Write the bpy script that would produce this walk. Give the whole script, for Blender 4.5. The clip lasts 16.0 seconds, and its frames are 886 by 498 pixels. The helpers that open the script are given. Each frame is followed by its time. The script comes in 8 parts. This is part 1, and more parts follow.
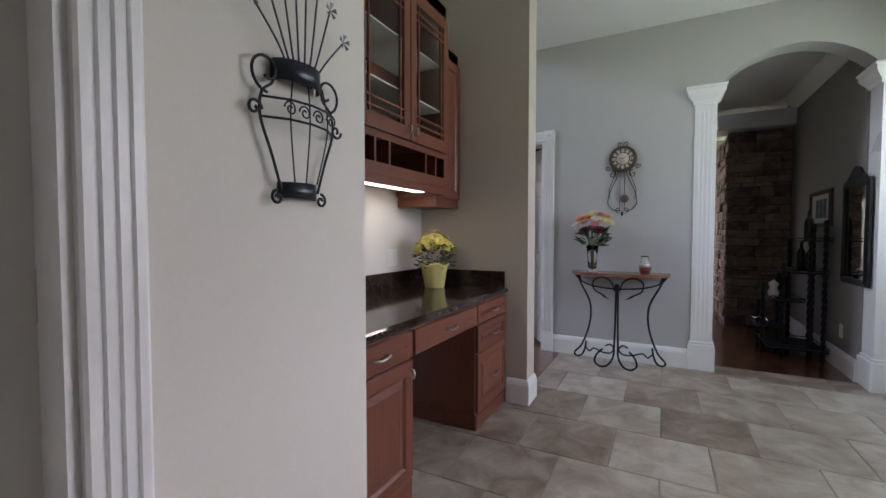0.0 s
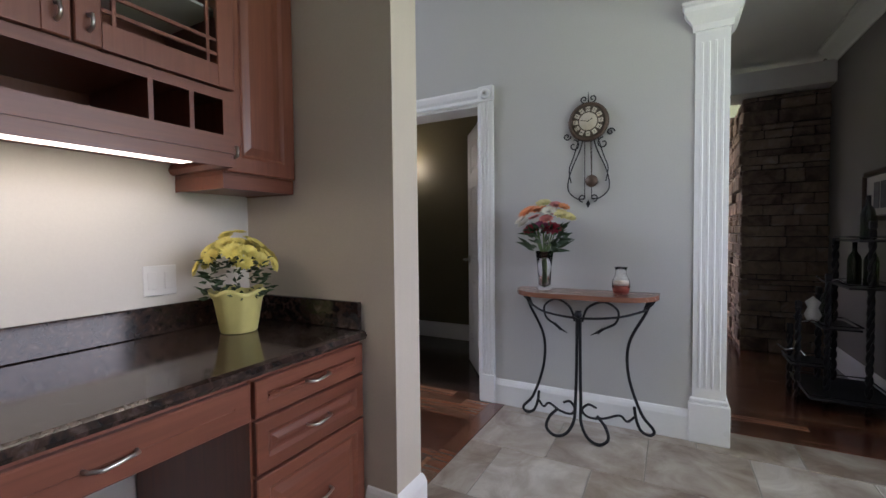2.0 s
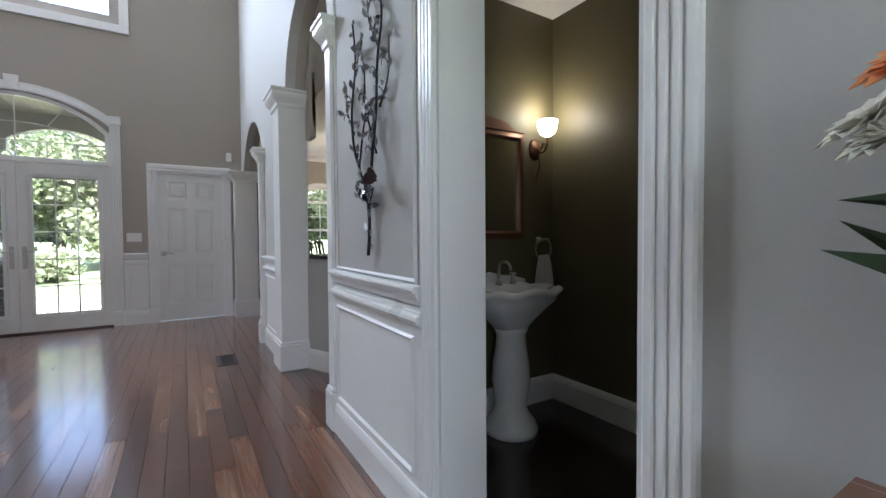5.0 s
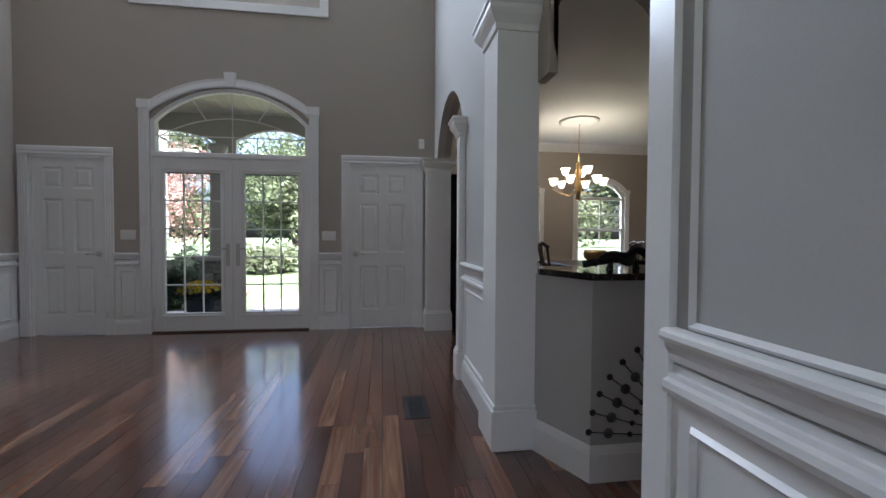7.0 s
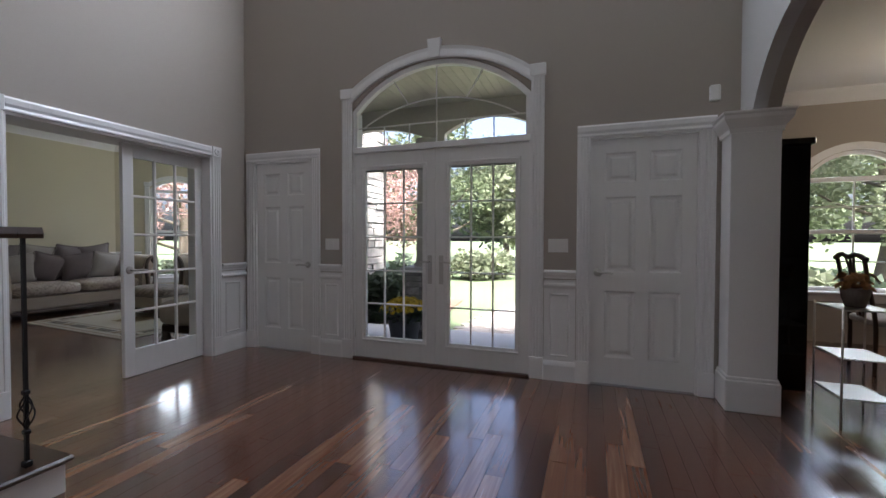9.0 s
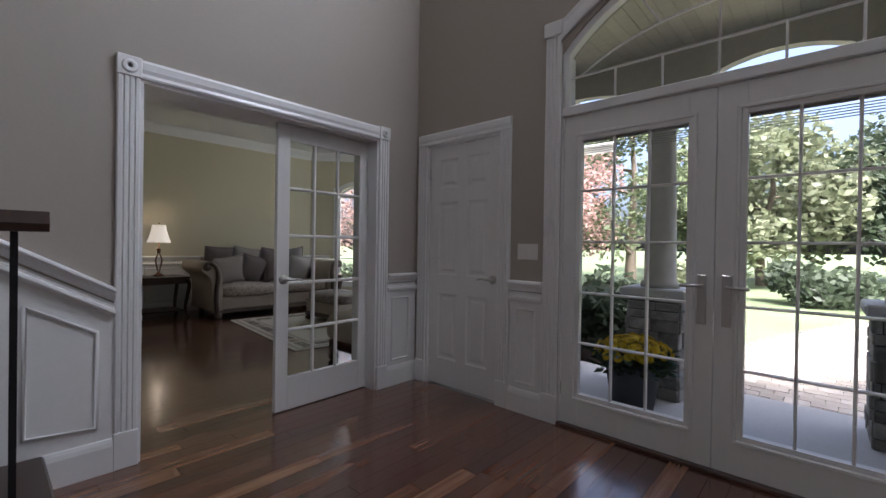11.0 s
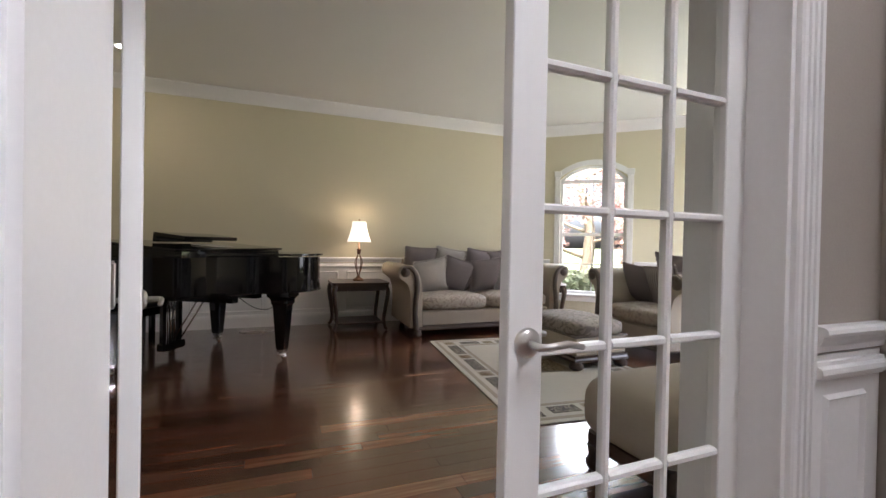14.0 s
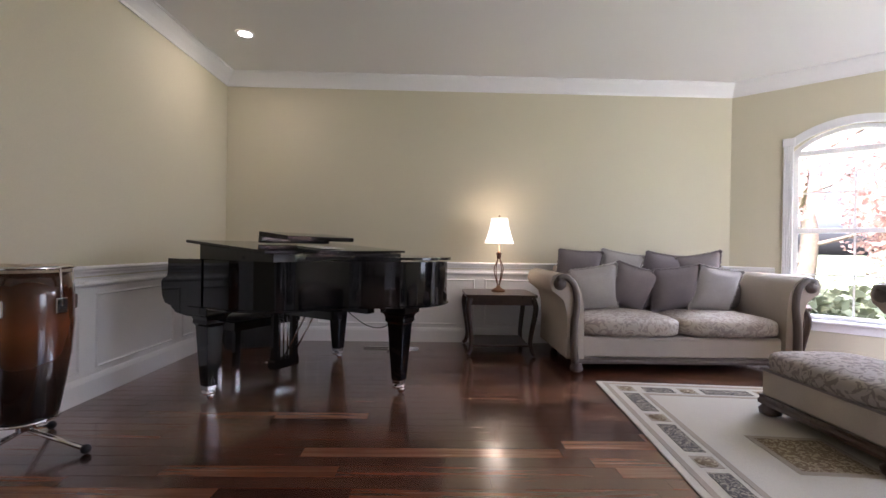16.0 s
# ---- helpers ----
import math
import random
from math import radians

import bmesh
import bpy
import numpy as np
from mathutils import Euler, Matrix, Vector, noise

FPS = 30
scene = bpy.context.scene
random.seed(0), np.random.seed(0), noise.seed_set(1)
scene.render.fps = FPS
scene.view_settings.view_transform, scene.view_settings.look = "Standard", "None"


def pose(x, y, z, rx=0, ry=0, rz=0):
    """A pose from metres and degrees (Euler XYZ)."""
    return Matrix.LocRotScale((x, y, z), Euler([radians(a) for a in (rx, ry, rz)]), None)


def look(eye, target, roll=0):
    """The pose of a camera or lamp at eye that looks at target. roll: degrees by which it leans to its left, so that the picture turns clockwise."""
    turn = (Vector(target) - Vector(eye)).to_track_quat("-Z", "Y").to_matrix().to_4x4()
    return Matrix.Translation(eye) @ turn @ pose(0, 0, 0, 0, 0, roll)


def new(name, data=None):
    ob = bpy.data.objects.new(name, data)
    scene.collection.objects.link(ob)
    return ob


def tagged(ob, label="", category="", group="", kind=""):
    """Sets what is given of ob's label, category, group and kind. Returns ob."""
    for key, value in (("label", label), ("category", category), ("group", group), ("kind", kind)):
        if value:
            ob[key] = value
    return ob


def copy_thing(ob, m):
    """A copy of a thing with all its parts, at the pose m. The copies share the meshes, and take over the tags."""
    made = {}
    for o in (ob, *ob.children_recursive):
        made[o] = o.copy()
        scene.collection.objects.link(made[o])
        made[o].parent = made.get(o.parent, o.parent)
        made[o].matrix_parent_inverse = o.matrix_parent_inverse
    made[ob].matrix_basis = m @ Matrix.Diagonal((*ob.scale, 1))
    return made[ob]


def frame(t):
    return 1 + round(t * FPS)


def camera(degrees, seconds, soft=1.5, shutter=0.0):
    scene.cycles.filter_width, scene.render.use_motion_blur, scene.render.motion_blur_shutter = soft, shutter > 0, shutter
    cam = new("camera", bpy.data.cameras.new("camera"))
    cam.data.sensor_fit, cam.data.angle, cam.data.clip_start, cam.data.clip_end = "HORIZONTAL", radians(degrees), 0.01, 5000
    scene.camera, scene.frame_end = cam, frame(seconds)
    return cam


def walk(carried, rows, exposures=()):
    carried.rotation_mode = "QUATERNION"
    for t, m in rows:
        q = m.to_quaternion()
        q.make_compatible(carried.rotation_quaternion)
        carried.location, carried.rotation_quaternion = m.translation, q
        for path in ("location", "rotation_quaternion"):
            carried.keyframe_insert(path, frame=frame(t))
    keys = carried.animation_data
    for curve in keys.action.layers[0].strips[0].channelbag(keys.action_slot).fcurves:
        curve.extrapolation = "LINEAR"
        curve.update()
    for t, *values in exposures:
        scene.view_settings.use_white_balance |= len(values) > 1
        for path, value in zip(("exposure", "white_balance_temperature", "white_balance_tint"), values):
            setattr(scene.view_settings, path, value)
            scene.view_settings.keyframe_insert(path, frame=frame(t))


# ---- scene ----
cam = camera(92.9, 16.0)
PATH = [
    (0, (0.642, 0.925, 1.152), (-0.288, 2.694, 1.079), -0.0),
    (0.5, (0.67, 1.251, 1.166), (-0.263, 3.018, 1.096), -0.2),
    (1, (0.722, 1.624, 1.17), (-0.215, 3.39, 1.097), -0.4),
    (1.5, (0.74, 1.999, 1.154), (-0.203, 3.761, 1.084), -0.6),
    (2, (0.746, 2.375, 1.156), (-0.209, 4.131, 1.085), -0.6),
    (2.5, (0.76, 2.778, 1.151), (-0.23, 4.514, 1.081), -0.4),
    (3, (0.696, 3.125, 1.13), (-0.384, 4.807, 1.059), -0.4),
    (3.2, (0.68, 3.274, 1.127), (-0.462, 4.914, 1.059), -0.5),
    (5.3, (-0.133, 4.395, 1.118), (-1.904, 5.321, 1.06), -0.4),
    (5.5, (-0.283, 4.428, 1.115), (-2.095, 5.273, 1.055), -0.4),
    (6, (-0.723, 4.422, 1.098), (-2.611, 5.078, 1.049), 0.0),
    (6.5, (-1.119, 4.445, 1.103), (-3.058, 4.935, 1.055), 0.1),
    (7, (-1.487, 4.398, 1.14), (-3.466, 4.683, 1.084), 0.3),
    (7.5, (-1.92, 4.372, 1.129), (-3.92, 4.395, 1.085), 0.0),
    (8, (-2.344, 4.33, 1.182), (-4.331, 4.111, 1.134), 0.2),
    (8.5, (-2.723, 4.188, 1.201), (-4.671, 3.738, 1.155), 0.3),
    (10.8, (-4.141, 3.217, 1.174), (-5.663, 1.919, 1.155), 0.5),
    (11, (-4.188, 3.074, 1.181), (-5.665, 1.726, 1.167), 0.9),
    (11.5, (-4.351, 2.744, 1.188), (-5.688, 1.257, 1.17), 1.0),
    (12, (-4.544, 2.415, 1.183), (-5.761, 0.828, 1.165), 1.2),
    (12.5, (-4.702, 2.12, 1.181), (-5.787, 0.44, 1.16), 1.3),
    (13, (-4.805, 1.779, 1.183), (-5.758, 0.021, 1.16), 1.4),
    (13.5, (-4.931, 1.434, 1.169), (-5.778, -0.378, 1.148), 1.2),
    (14, (-5.09, 1.09, 1.147), (-5.803, -0.778, 1.127), 1.1),
    (14.5, (-5.22, 0.71, 1.115), (-5.783, -1.21, 1.112), 1.0),
    (15, (-5.32, 0.425, 1.15), (-5.709, -1.536, 1.127), 0.7),
    (15.5, (-5.36, 0.17, 1.129), (-5.582, -1.818, 1.118), 1.0),
    (16, (-5.356, -0.08, 1.109), (-5.398, -2.08, 1.103), 0.9),
]
walk(cam, [(t, look(eye, target, roll)) for t, eye, target, roll in PATH],
     [(0, 3.4, 5800, 20), (1.0, 3.38, 5550, 26), (1.5, 3.45, 5700, 22), (2.5, 3.65, 6000, 18), (3, 3.7, 6000, 16), (5.5, 3.7, 5750, 10), (6, 3.3, 5800, 10), (6.5, 3.08, 5750, 10), (7.5, 2.85, 5800, 12), (8.5, 2.8, 6000, 14), (11, 2.6, 6050, 16), (11.5, 3.0, 6300, 19),
      (12.5, 3.5, 6600, 15), (14, 3.95, 6500, 19), (14.5, 4.05, 6200, 21), (16, 4.3, 5950, 25)])

# ---- world, sun, large lights ----
world = bpy.data.worlds.new("sky")
scene.world = world
world.use_nodes = True
sky = world.node_tree.nodes.new("ShaderNodeTexSky")
sky.sky_type, sky.sun_disc = "NISHITA", False
sky.sun_elevation, sky.sun_rotation, sky.air_density, sky.dust_density = radians(52), radians(42), 0.6, 9.0
world.node_tree.links.new(sky.outputs[0], world.node_tree.nodes["Background"].inputs[0])
world.node_tree.nodes["Background"].inputs[1].default_value = 0.15


def sun_lamp(strength, angle, elevation, azimuth):
    d = bpy.data.lights.new("sun", "SUN")
    d.energy, d.angle, d.color = strength, radians(angle), (1.0, 0.96, 0.9)
    s = new("sun", d)
    s.matrix_world = pose(0, 0, 20, 90 - elevation, 0, azimuth)
    return s


sun_lamp(3.4, 9, 52, 138)


def area_lamp(name, eye, target, w, h, watts, color):
    d = bpy.data.lights.new(name, "AREA")
    d.shape, d.size, d.size_y, d.energy, d.color = "RECTANGLE", w, h, watts, color
    o = new(name, d)
    o.matrix_world = look(eye, target)
    return o


def point_lamp(name, at, watts, color, radius):
    d = bpy.data.lights.new(name, "POINT")
    d.energy, d.color, d.shadow_soft_size = watts, color, radius
    o = new(name, d)
    o.location = at
    return o


DAY, WARM = (0.86, 0.93, 1.0), (1.0, 0.72, 0.42)
area_lamp("sky_light_foyer", (-6.99, 2.65, 4.64), (-2.5, 2.9, 0.8), 1.8, 1.3, 25, DAY)
area_lamp("sky_light_kitchen", (2.35, 3.6, 1.75), (-0.5, 3.6, 1.0), 2.2, 1.3, 2.0, DAY)
area_lamp("sky_light_kitchen_rear", (0.6, -1.85, 1.7), (0.5, 3.0, 1.0), 1.8, 1.3, 4.2, DAY)
area_lamp("sky_light_living", (-10.45, -5.35, 3.1), (-5.5, -2.6, 0.8), 3.0, 1.6, 32, DAY)
area_lamp("sky_light_living", (-11.9, -4.0, 3.1), (-5.0, -2.8, 0.8), 2.6, 1.6, 30, DAY)
# added fill lamp in the unseen end wall, to brighten the rear wall
area_lamp("added_light_living_end", (-10.38, -0.98, 1.45), (-6.6, -5.05, 1.5), 2.2, 1.7, 4.2, DAY)
area_lamp("sky_light_dining", (-10.3, 8.0, 3.0), (-7.2, 7.6, 0.6), 1.4, 1.4, 30, DAY)


# ---- materials ----
def mat(name, color, rough=0.5, metal=0.0, grain=0.0, scale=40.0, bump=0.0, spread=0.0, coat=0.0, big=1.5, spec=0.5, stretch=(1, 1, 1)):
    """Paint, plaster, cloth, metal: colour with variation at two scales, fine relief."""
    m = bpy.data.materials.new(name)
    m.use_nodes = True
    nt, L = m.node_tree, m.node_tree.links
    b = nt.nodes["Principled BSDF"]
    b.inputs["Roughness"].default_value, b.inputs["Metallic"].default_value = rough, metal
    b.inputs["Specular IOR Level"].default_value, b.inputs["Coat Weight"].default_value = spec, coat
    b.inputs["Coat Roughness"].default_value = 0.08
    geo = nt.nodes.new("ShaderNodeNewGeometry")
    mp = nt.nodes.new("ShaderNodeMapping")
    mp.inputs["Scale"].default_value = stretch
    L.new(geo.outputs["Position"], mp.inputs[0])
    n1, n2 = nt.nodes.new("ShaderNodeTexNoise"), nt.nodes.new("ShaderNodeTexNoise")
    n1.inputs["Scale"].default_value, n2.inputs["Scale"].default_value = scale, big
    n1.inputs["Detail"].default_value, n2.inputs["Detail"].default_value = 5, 4
    for n in (n1, n2):
        L.new(mp.outputs[0], n.inputs["Vector"])
    add = nt.nodes.new("ShaderNodeMath")
    add.operation = "ADD"
    L.new(n1.outputs[0], add.inputs[0])
    L.new(n2.outputs[0], add.inputs[1])
    rg = nt.nodes.new("ShaderNodeMapRange")
    rg.inputs[1].default_value, rg.inputs[2].default_value = 0.6, 1.4
    rg.inputs[3].default_value, rg.inputs[4].default_value = 1 - grain, 1 + grain
    L.new(add.outputs[0], rg.inputs[0])
    mul = nt.nodes.new("ShaderNodeMix")
    mul.data_type, mul.blend_type = "RGBA", "MULTIPLY"
    mul.inputs[0].default_value = 1
    mul.inputs[6].default_value = (*color, 1)
    L.new(rg.outputs[0], mul.inputs[7])
    L.new(mul.outputs[2], b.inputs["Base Color"])
    if spread:
        oi = nt.nodes.new("ShaderNodeObjectInfo")
        hs = nt.nodes.new("ShaderNodeHueSaturation")
        r2 = nt.nodes.new("ShaderNodeMapRange")
        r2.inputs[3].default_value, r2.inputs[4].default_value = 1 - spread, 1 + spread
        L.new(oi.outputs["Random"], r2.inputs[0])
        L.new(r2.outputs[0], hs.inputs["Value"])
        L.new(mul.outputs[2], hs.inputs["Color"])
        L.new(hs.outputs[0], b.inputs["Base Color"])
    if bump:
        bp = nt.nodes.new("ShaderNodeBump")
        bp.inputs["Strength"].default_value, bp.inputs["Distance"].default_value = bump, 0.004
        L.new(n1.outputs[0], bp.inputs["Height"])
        L.new(bp.outputs[0], b.inputs["Normal"])
    rr = nt.nodes.new("ShaderNodeMapRange")
    rr.inputs[1].default_value, rr.inputs[2].default_value = 0.3, 0.7
    rr.inputs[3].default_value, rr.inputs[4].default_value = rough * 0.85, min(1, rough * 1.15)
    L.new(n2.outputs[0], rr.inputs[0])
    L.new(rr.outputs[0], b.inputs["Roughness"])
    return m


def wood(name, colors, axis=0, rough=0.35, random_from="object", fine=1.0, coat=0.0):
    """Wood with long grain along an axis; boards differ by the object's or the island's random number."""
    m = bpy.data.materials.new(name)
    m.use_nodes = True
    nt, L = m.node_tree, m.node_tree.links
    b = nt.nodes["Principled BSDF"]
    geo = nt.nodes.new("ShaderNodeNewGeometry")
    mp = nt.nodes.new("ShaderNodeMapping")
    s = [22 * fine] * 3
    s[axis] = 1.1 * fine
    mp.inputs["Scale"].default_value = s
    L.new(geo.outputs["Position"], mp.inputs[0])
    src = nt.nodes.new("ShaderNodeObjectInfo").outputs["Random"] if random_from == "object" else geo.outputs["Random Per Island"]
    ofs = nt.nodes.new("ShaderNodeVectorMath")
    ofs.operation = "MULTIPLY_ADD"
    ofs.inputs[1].default_value = (37, 19, 53)
    comb = nt.nodes.new("ShaderNodeCombineXYZ")
    for i in range(3):
        L.new(src, comb.inputs[i])
    L.new(comb.outputs[0], ofs.inputs[0])
    L.new(mp.outputs[0], ofs.inputs[2])
    n = nt.nodes.new("ShaderNodeTexNoise")
    n.inputs["Scale"].default_value, n.inputs["Detail"].default_value, n.inputs["Distortion"].default_value = 1.6, 7, 0.8
    L.new(ofs.outputs[0], n.inputs["Vector"])
    mix = nt.nodes.new("ShaderNodeMath")
    mix.operation, mix.inputs[1].default_value = "MULTIPLY_ADD", 0.55 if len(colors) > 3 else 0.75
    L.new(n.outputs[0], mix.inputs[0])
    half = nt.nodes.new("ShaderNodeMath")
    half.operation, half.inputs[1].default_value = "MULTIPLY_ADD", 0.62 if len(colors) > 3 else 0.25
    half.inputs[2].default_value = -0.09 if len(colors) > 3 else 0.0
    L.new(src, half.inputs[0])
    L.new(half.outputs[0], mix.inputs[2])
    ramp = nt.nodes.new("ShaderNodeValToRGB")
    els = ramp.color_ramp.elements
    while len(els) < len(colors):
        els.new(0.5)
    for i, c in enumerate(colors):
        els[i].position = 0.08 + 0.84 * i / (len(colors) - 1)
        els[i].color = (*c, 1)
    L.new(mix.outputs[0], ramp.inputs[0])
    L.new(ramp.outputs[0], b.inputs["Base Color"])
    rr = nt.nodes.new("ShaderNodeMapRange")
    rr.inputs[3].default_value, rr.inputs[4].default_value = rough * 0.75, rough * 1.3
    L.new(n.outputs[0], rr.inputs[0])
    L.new(rr.outputs[0], b.inputs["Roughness"])
    b.inputs["Coat Weight"].default_value = coat
    b.inputs["Coat Roughness"].default_value = 0.14
    bp = nt.nodes.new("ShaderNodeBump")
    bp.inputs["Strength"].default_value, bp.inputs["Distance"].default_value = 0.12, 0.002
    L.new(n.outputs[0], bp.inputs["Height"])
    L.new(bp.outputs[0], b.inputs["Normal"])
    return m


def stone(name, colors, scale=3.0, rough=0.5, bump=0.3, src_island=False, veins=0.0):
    """Stone, granite, travertine: clouds of colour that differ from piece to piece."""
    m = bpy.data.materials.new(name)
    m.use_nodes = True
    nt, L = m.node_tree, m.node_tree.links
    b = nt.nodes["Principled BSDF"]
    b.inputs["Roughness"].default_value = rough
    geo = nt.nodes.new("ShaderNodeNewGeometry")
    oi = nt.nodes.new("ShaderNodeObjectInfo")
    src = geo.outputs["Random Per Island"] if src_island else oi.outputs["Random"]
    comb = nt.nodes.new("ShaderNodeCombineXYZ")
    for i in range(3):
        L.new(src, comb.inputs[i])
    ofs = nt.nodes.new("ShaderNodeVectorMath")
    ofs.operation, ofs.inputs[1].default_value = "MULTIPLY_ADD", (9, 5, 7)
    L.new(comb.outputs[0], ofs.inputs[0])
    L.new(geo.outputs["Position"], ofs.inputs[2])
    n = nt.nodes.new("ShaderNodeTexNoise")
    n.inputs["Scale"].default_value, n.inputs["Detail"].default_value, n.inputs["Roughness"].default_value, n.inputs["Distortion"].default_value = scale, 9, 0.62, 0.6
    L.new(ofs.outputs[0], n.inputs["Vector"])
    mix = nt.nodes.new("ShaderNodeMath")
    mix.operation, mix.inputs[1].default_value = "MULTIPLY_ADD", 0.25
    L.new(src, mix.inputs[0])
    sub = nt.nodes.new("ShaderNodeMath")
    sub.operation, sub.inputs[1].default_value = "SUBTRACT", 0.12
    L.new(n.outputs[0], sub.inputs[0])
    L.new(sub.outputs[0], mix.inputs[2])
    ramp = nt.nodes.new("ShaderNodeValToRGB")
    els = ramp.color_ramp.elements
    while len(els) < len(colors):
        els.new(0.5)
    for i, c in enumerate(colors):
        els[i].position = 0.28 + 0.46 * i / (len(colors) - 1)
        els[i].color = (*c, 1)
    L.new(mix.outputs[0], ramp.inputs[0])
    L.new(ramp.outputs[0], b.inputs["Base Color"])
    bp = nt.nodes.new("ShaderNodeBump")
    bp.inputs["Strength"].default_value, bp.inputs["Distance"].default_value = bump, 0.01
    L.new(n.outputs[0], bp.inputs["Height"])
    L.new(bp.outputs[0], b.inputs["Normal"])
    return m


def glow(name, color, strength):
    m = bpy.data.materials.new(name)
    m.use_nodes = True
    b = m.node_tree.nodes["Principled BSDF"]
    b.inputs["Base Color"].default_value = (0.9, 0.88, 0.82, 1)
    b.inputs["Emission Color"].default_value, b.inputs["Emission Strength"].default_value = (*color, 1), strength
    return m


def clear_glass(name, color=(1, 1, 1), rough=0.0):
    m = bpy.data.materials.new(name)
    m.use_nodes = True
    b = m.node_tree.nodes["Principled BSDF"]
    b.inputs["Transmission Weight"].default_value, b.inputs["Roughness"].default_value = 1, rough
    b.inputs["Base Color"].default_value, b.inputs["IOR"].default_value = (*color, 1), 1.45
    return m


def pane_glass(name, gloss=0.06):
    """Thin window glass: a clear pane with a weak mirror image."""
    m = bpy.data.materials.new(name)
    m.use_nodes = True
    nt, L = m.node_tree, m.node_tree.links
    nt.nodes.remove(nt.nodes["Principled BSDF"])
    tr, gl, mx, fr = (nt.nodes.new(k) for k in ("ShaderNodeBsdfTransparent", "ShaderNodeBsdfGlossy", "ShaderNodeMixShader", "ShaderNodeLayerWeight"))
    gl.inputs["Roughness"].default_value = 0.01
    tr.inputs[0].default_value = (0.93, 0.96, 0.95, 1)
    fr.inputs["Blend"].default_value = 0.1
    L.new(fr.outputs[0], mx.inputs[0])
    L.new(tr.outputs[0], mx.inputs[1])
    L.new(gl.outputs[0], mx.inputs[2])
    L.new(mx.outputs[0], nt.nodes["Material Output"].inputs[0])
    return m


GREIGE = mat("greige_wall_paint", (0.40, 0.354, 0.305), 0.75, grain=0.04, scale=120, bump=0.08, big=0.8)
GREIGE_K = mat("warm_grey_wall_paint", (0.47, 0.46, 0.44), 0.75, grain=0.04, scale=120, bump=0.08, big=0.8)
BEIGE = mat("warm_beige_wall_paint", (0.53, 0.47, 0.39), 0.75, grain=0.04, scale=120, bump=0.08, big=0.8)
CREAM = mat("pale_plaster_paint", (0.66, 0.63, 0.57), 0.75, grain=0.03, scale=120, bump=0.06, big=0.8)
YELLOW = mat("straw_yellow_wall_paint", (0.60, 0.55, 0.405), 0.75, grain=0.04, scale=120, bump=0.08, big=0.7)
OLIVE = mat("dark_olive_wall_paint", (0.12, 0.103, 0.055), 0.55, grain=0.06, scale=90, bump=0.08, big=0.9)
CEIL = mat("white_ceiling_paint", (0.78, 0.77, 0.75), 0.85, grain=0.02, scale=150, bump=0.1)
WHITE = mat("white_trim_paint", (0.80, 0.79, 0.78), 0.32, grain=0.025, scale=60, bump=0.02)
DOORWHITE = mat("white_door_paint", (0.78, 0.77, 0.75), 0.4, grain=0.03, scale=30, bump=0.04, stretch=(1, 1, 0.1))
PLANKS = [(0.032, 0.011, 0.007), (0.068, 0.023, 0.013), (0.115, 0.041, 0.022), (0.175, 0.072, 0.038), (0.33, 0.175, 0.10)]
FLOORWOOD = wood("red_brown_hardwood_boards", PLANKS, 0, 0.24, coat=0.9)
FLOORWOOD_I = wood("red_brown_hardwood_boards_far", PLANKS, 0, 0.24, "island", coat=0.9)
CHERRY = wood("cherry_cabinet_wood", [(0.09, 0.027, 0.015), (0.15, 0.048, 0.026), (0.215, 0.075, 0.042)], 2, 0.36, fine=1.6)
CHERRY_H = wood("cherry_cabinet_wood_level", [(0.09, 0.027, 0.015), (0.15, 0.048, 0.026), (0.215, 0.075, 0.042)], 1, 0.36, fine=1.6)
DARKWOOD = wood("dark_stained_wood", [(0.022, 0.011, 0.007), (0.045, 0.021, 0.013), (0.075, 0.037, 0.024)], 2, 0.3, fine=1.5, coat=0.2)
GREYWOOD = wood("grey_brown_carved_wood", [(0.06, 0.045, 0.037), (0.11, 0.085, 0.07), (0.17, 0.14, 0.12)], 2, 0.45, fine=1.8)
TILE = stone("travertine_tile", [(0.18, 0.13, 0.098), (0.29, 0.235, 0.19), (0.40, 0.35, 0.30), (0.53, 0.49, 0.44)], 4.6, 0.34, 0.12)
GROUT = mat("grey_tile_grout", (0.30, 0.27, 0.235), 0.9, grain=0.15, scale=200, bump=0.3)
GRANITE = stone("black_brown_granite", [(0.008, 0.007, 0.008), (0.018, 0.013, 0.012), (0.04, 0.024, 0.018), (0.10, 0.075, 0.065)], 34, 0.09, 0.01)
# den wall grey, toned down so the colour carries the room's shade
DENSHADE = mat("shade_toned_den_paint", (0.25, 0.235, 0.215), 0.75, grain=0.04, scale=120, bump=0.08, big=0.8)
STACKG = stone("grey_porch_stone", [(0.10, 0.095, 0.09), (0.19, 0.18, 0.165), (0.28, 0.265, 0.245), (0.40, 0.38, 0.35)], 6, 0.85, 0.7)
STACK = stone("stacked_field_stone", [(0.07, 0.05, 0.04), (0.17, 0.12, 0.09), (0.27, 0.2, 0.15), (0.36, 0.30, 0.25)], 7, 0.85, 0.8)
MORTAR = mat("dark_stone_joint", (0.035, 0.03, 0.027), 0.95, grain=0.2, scale=60)
IRON = mat("black_wrought_iron", (0.02, 0.02, 0.022), 0.45, 0.6, grain=0.2, scale=90, bump=0.3)
PEWTER = mat("dark_pewter_metal", (0.08, 0.08, 0.085), 0.38, 0.85, grain=0.25, scale=60, bump=0.2)
NICKEL = mat("brushed_nickel", (0.55, 0.53, 0.50), 0.3, 1.0, grain=0.05, scale=90)
CHROME = mat("polished_chrome", (0.75, 0.75, 0.76), 0.1, 1.0)
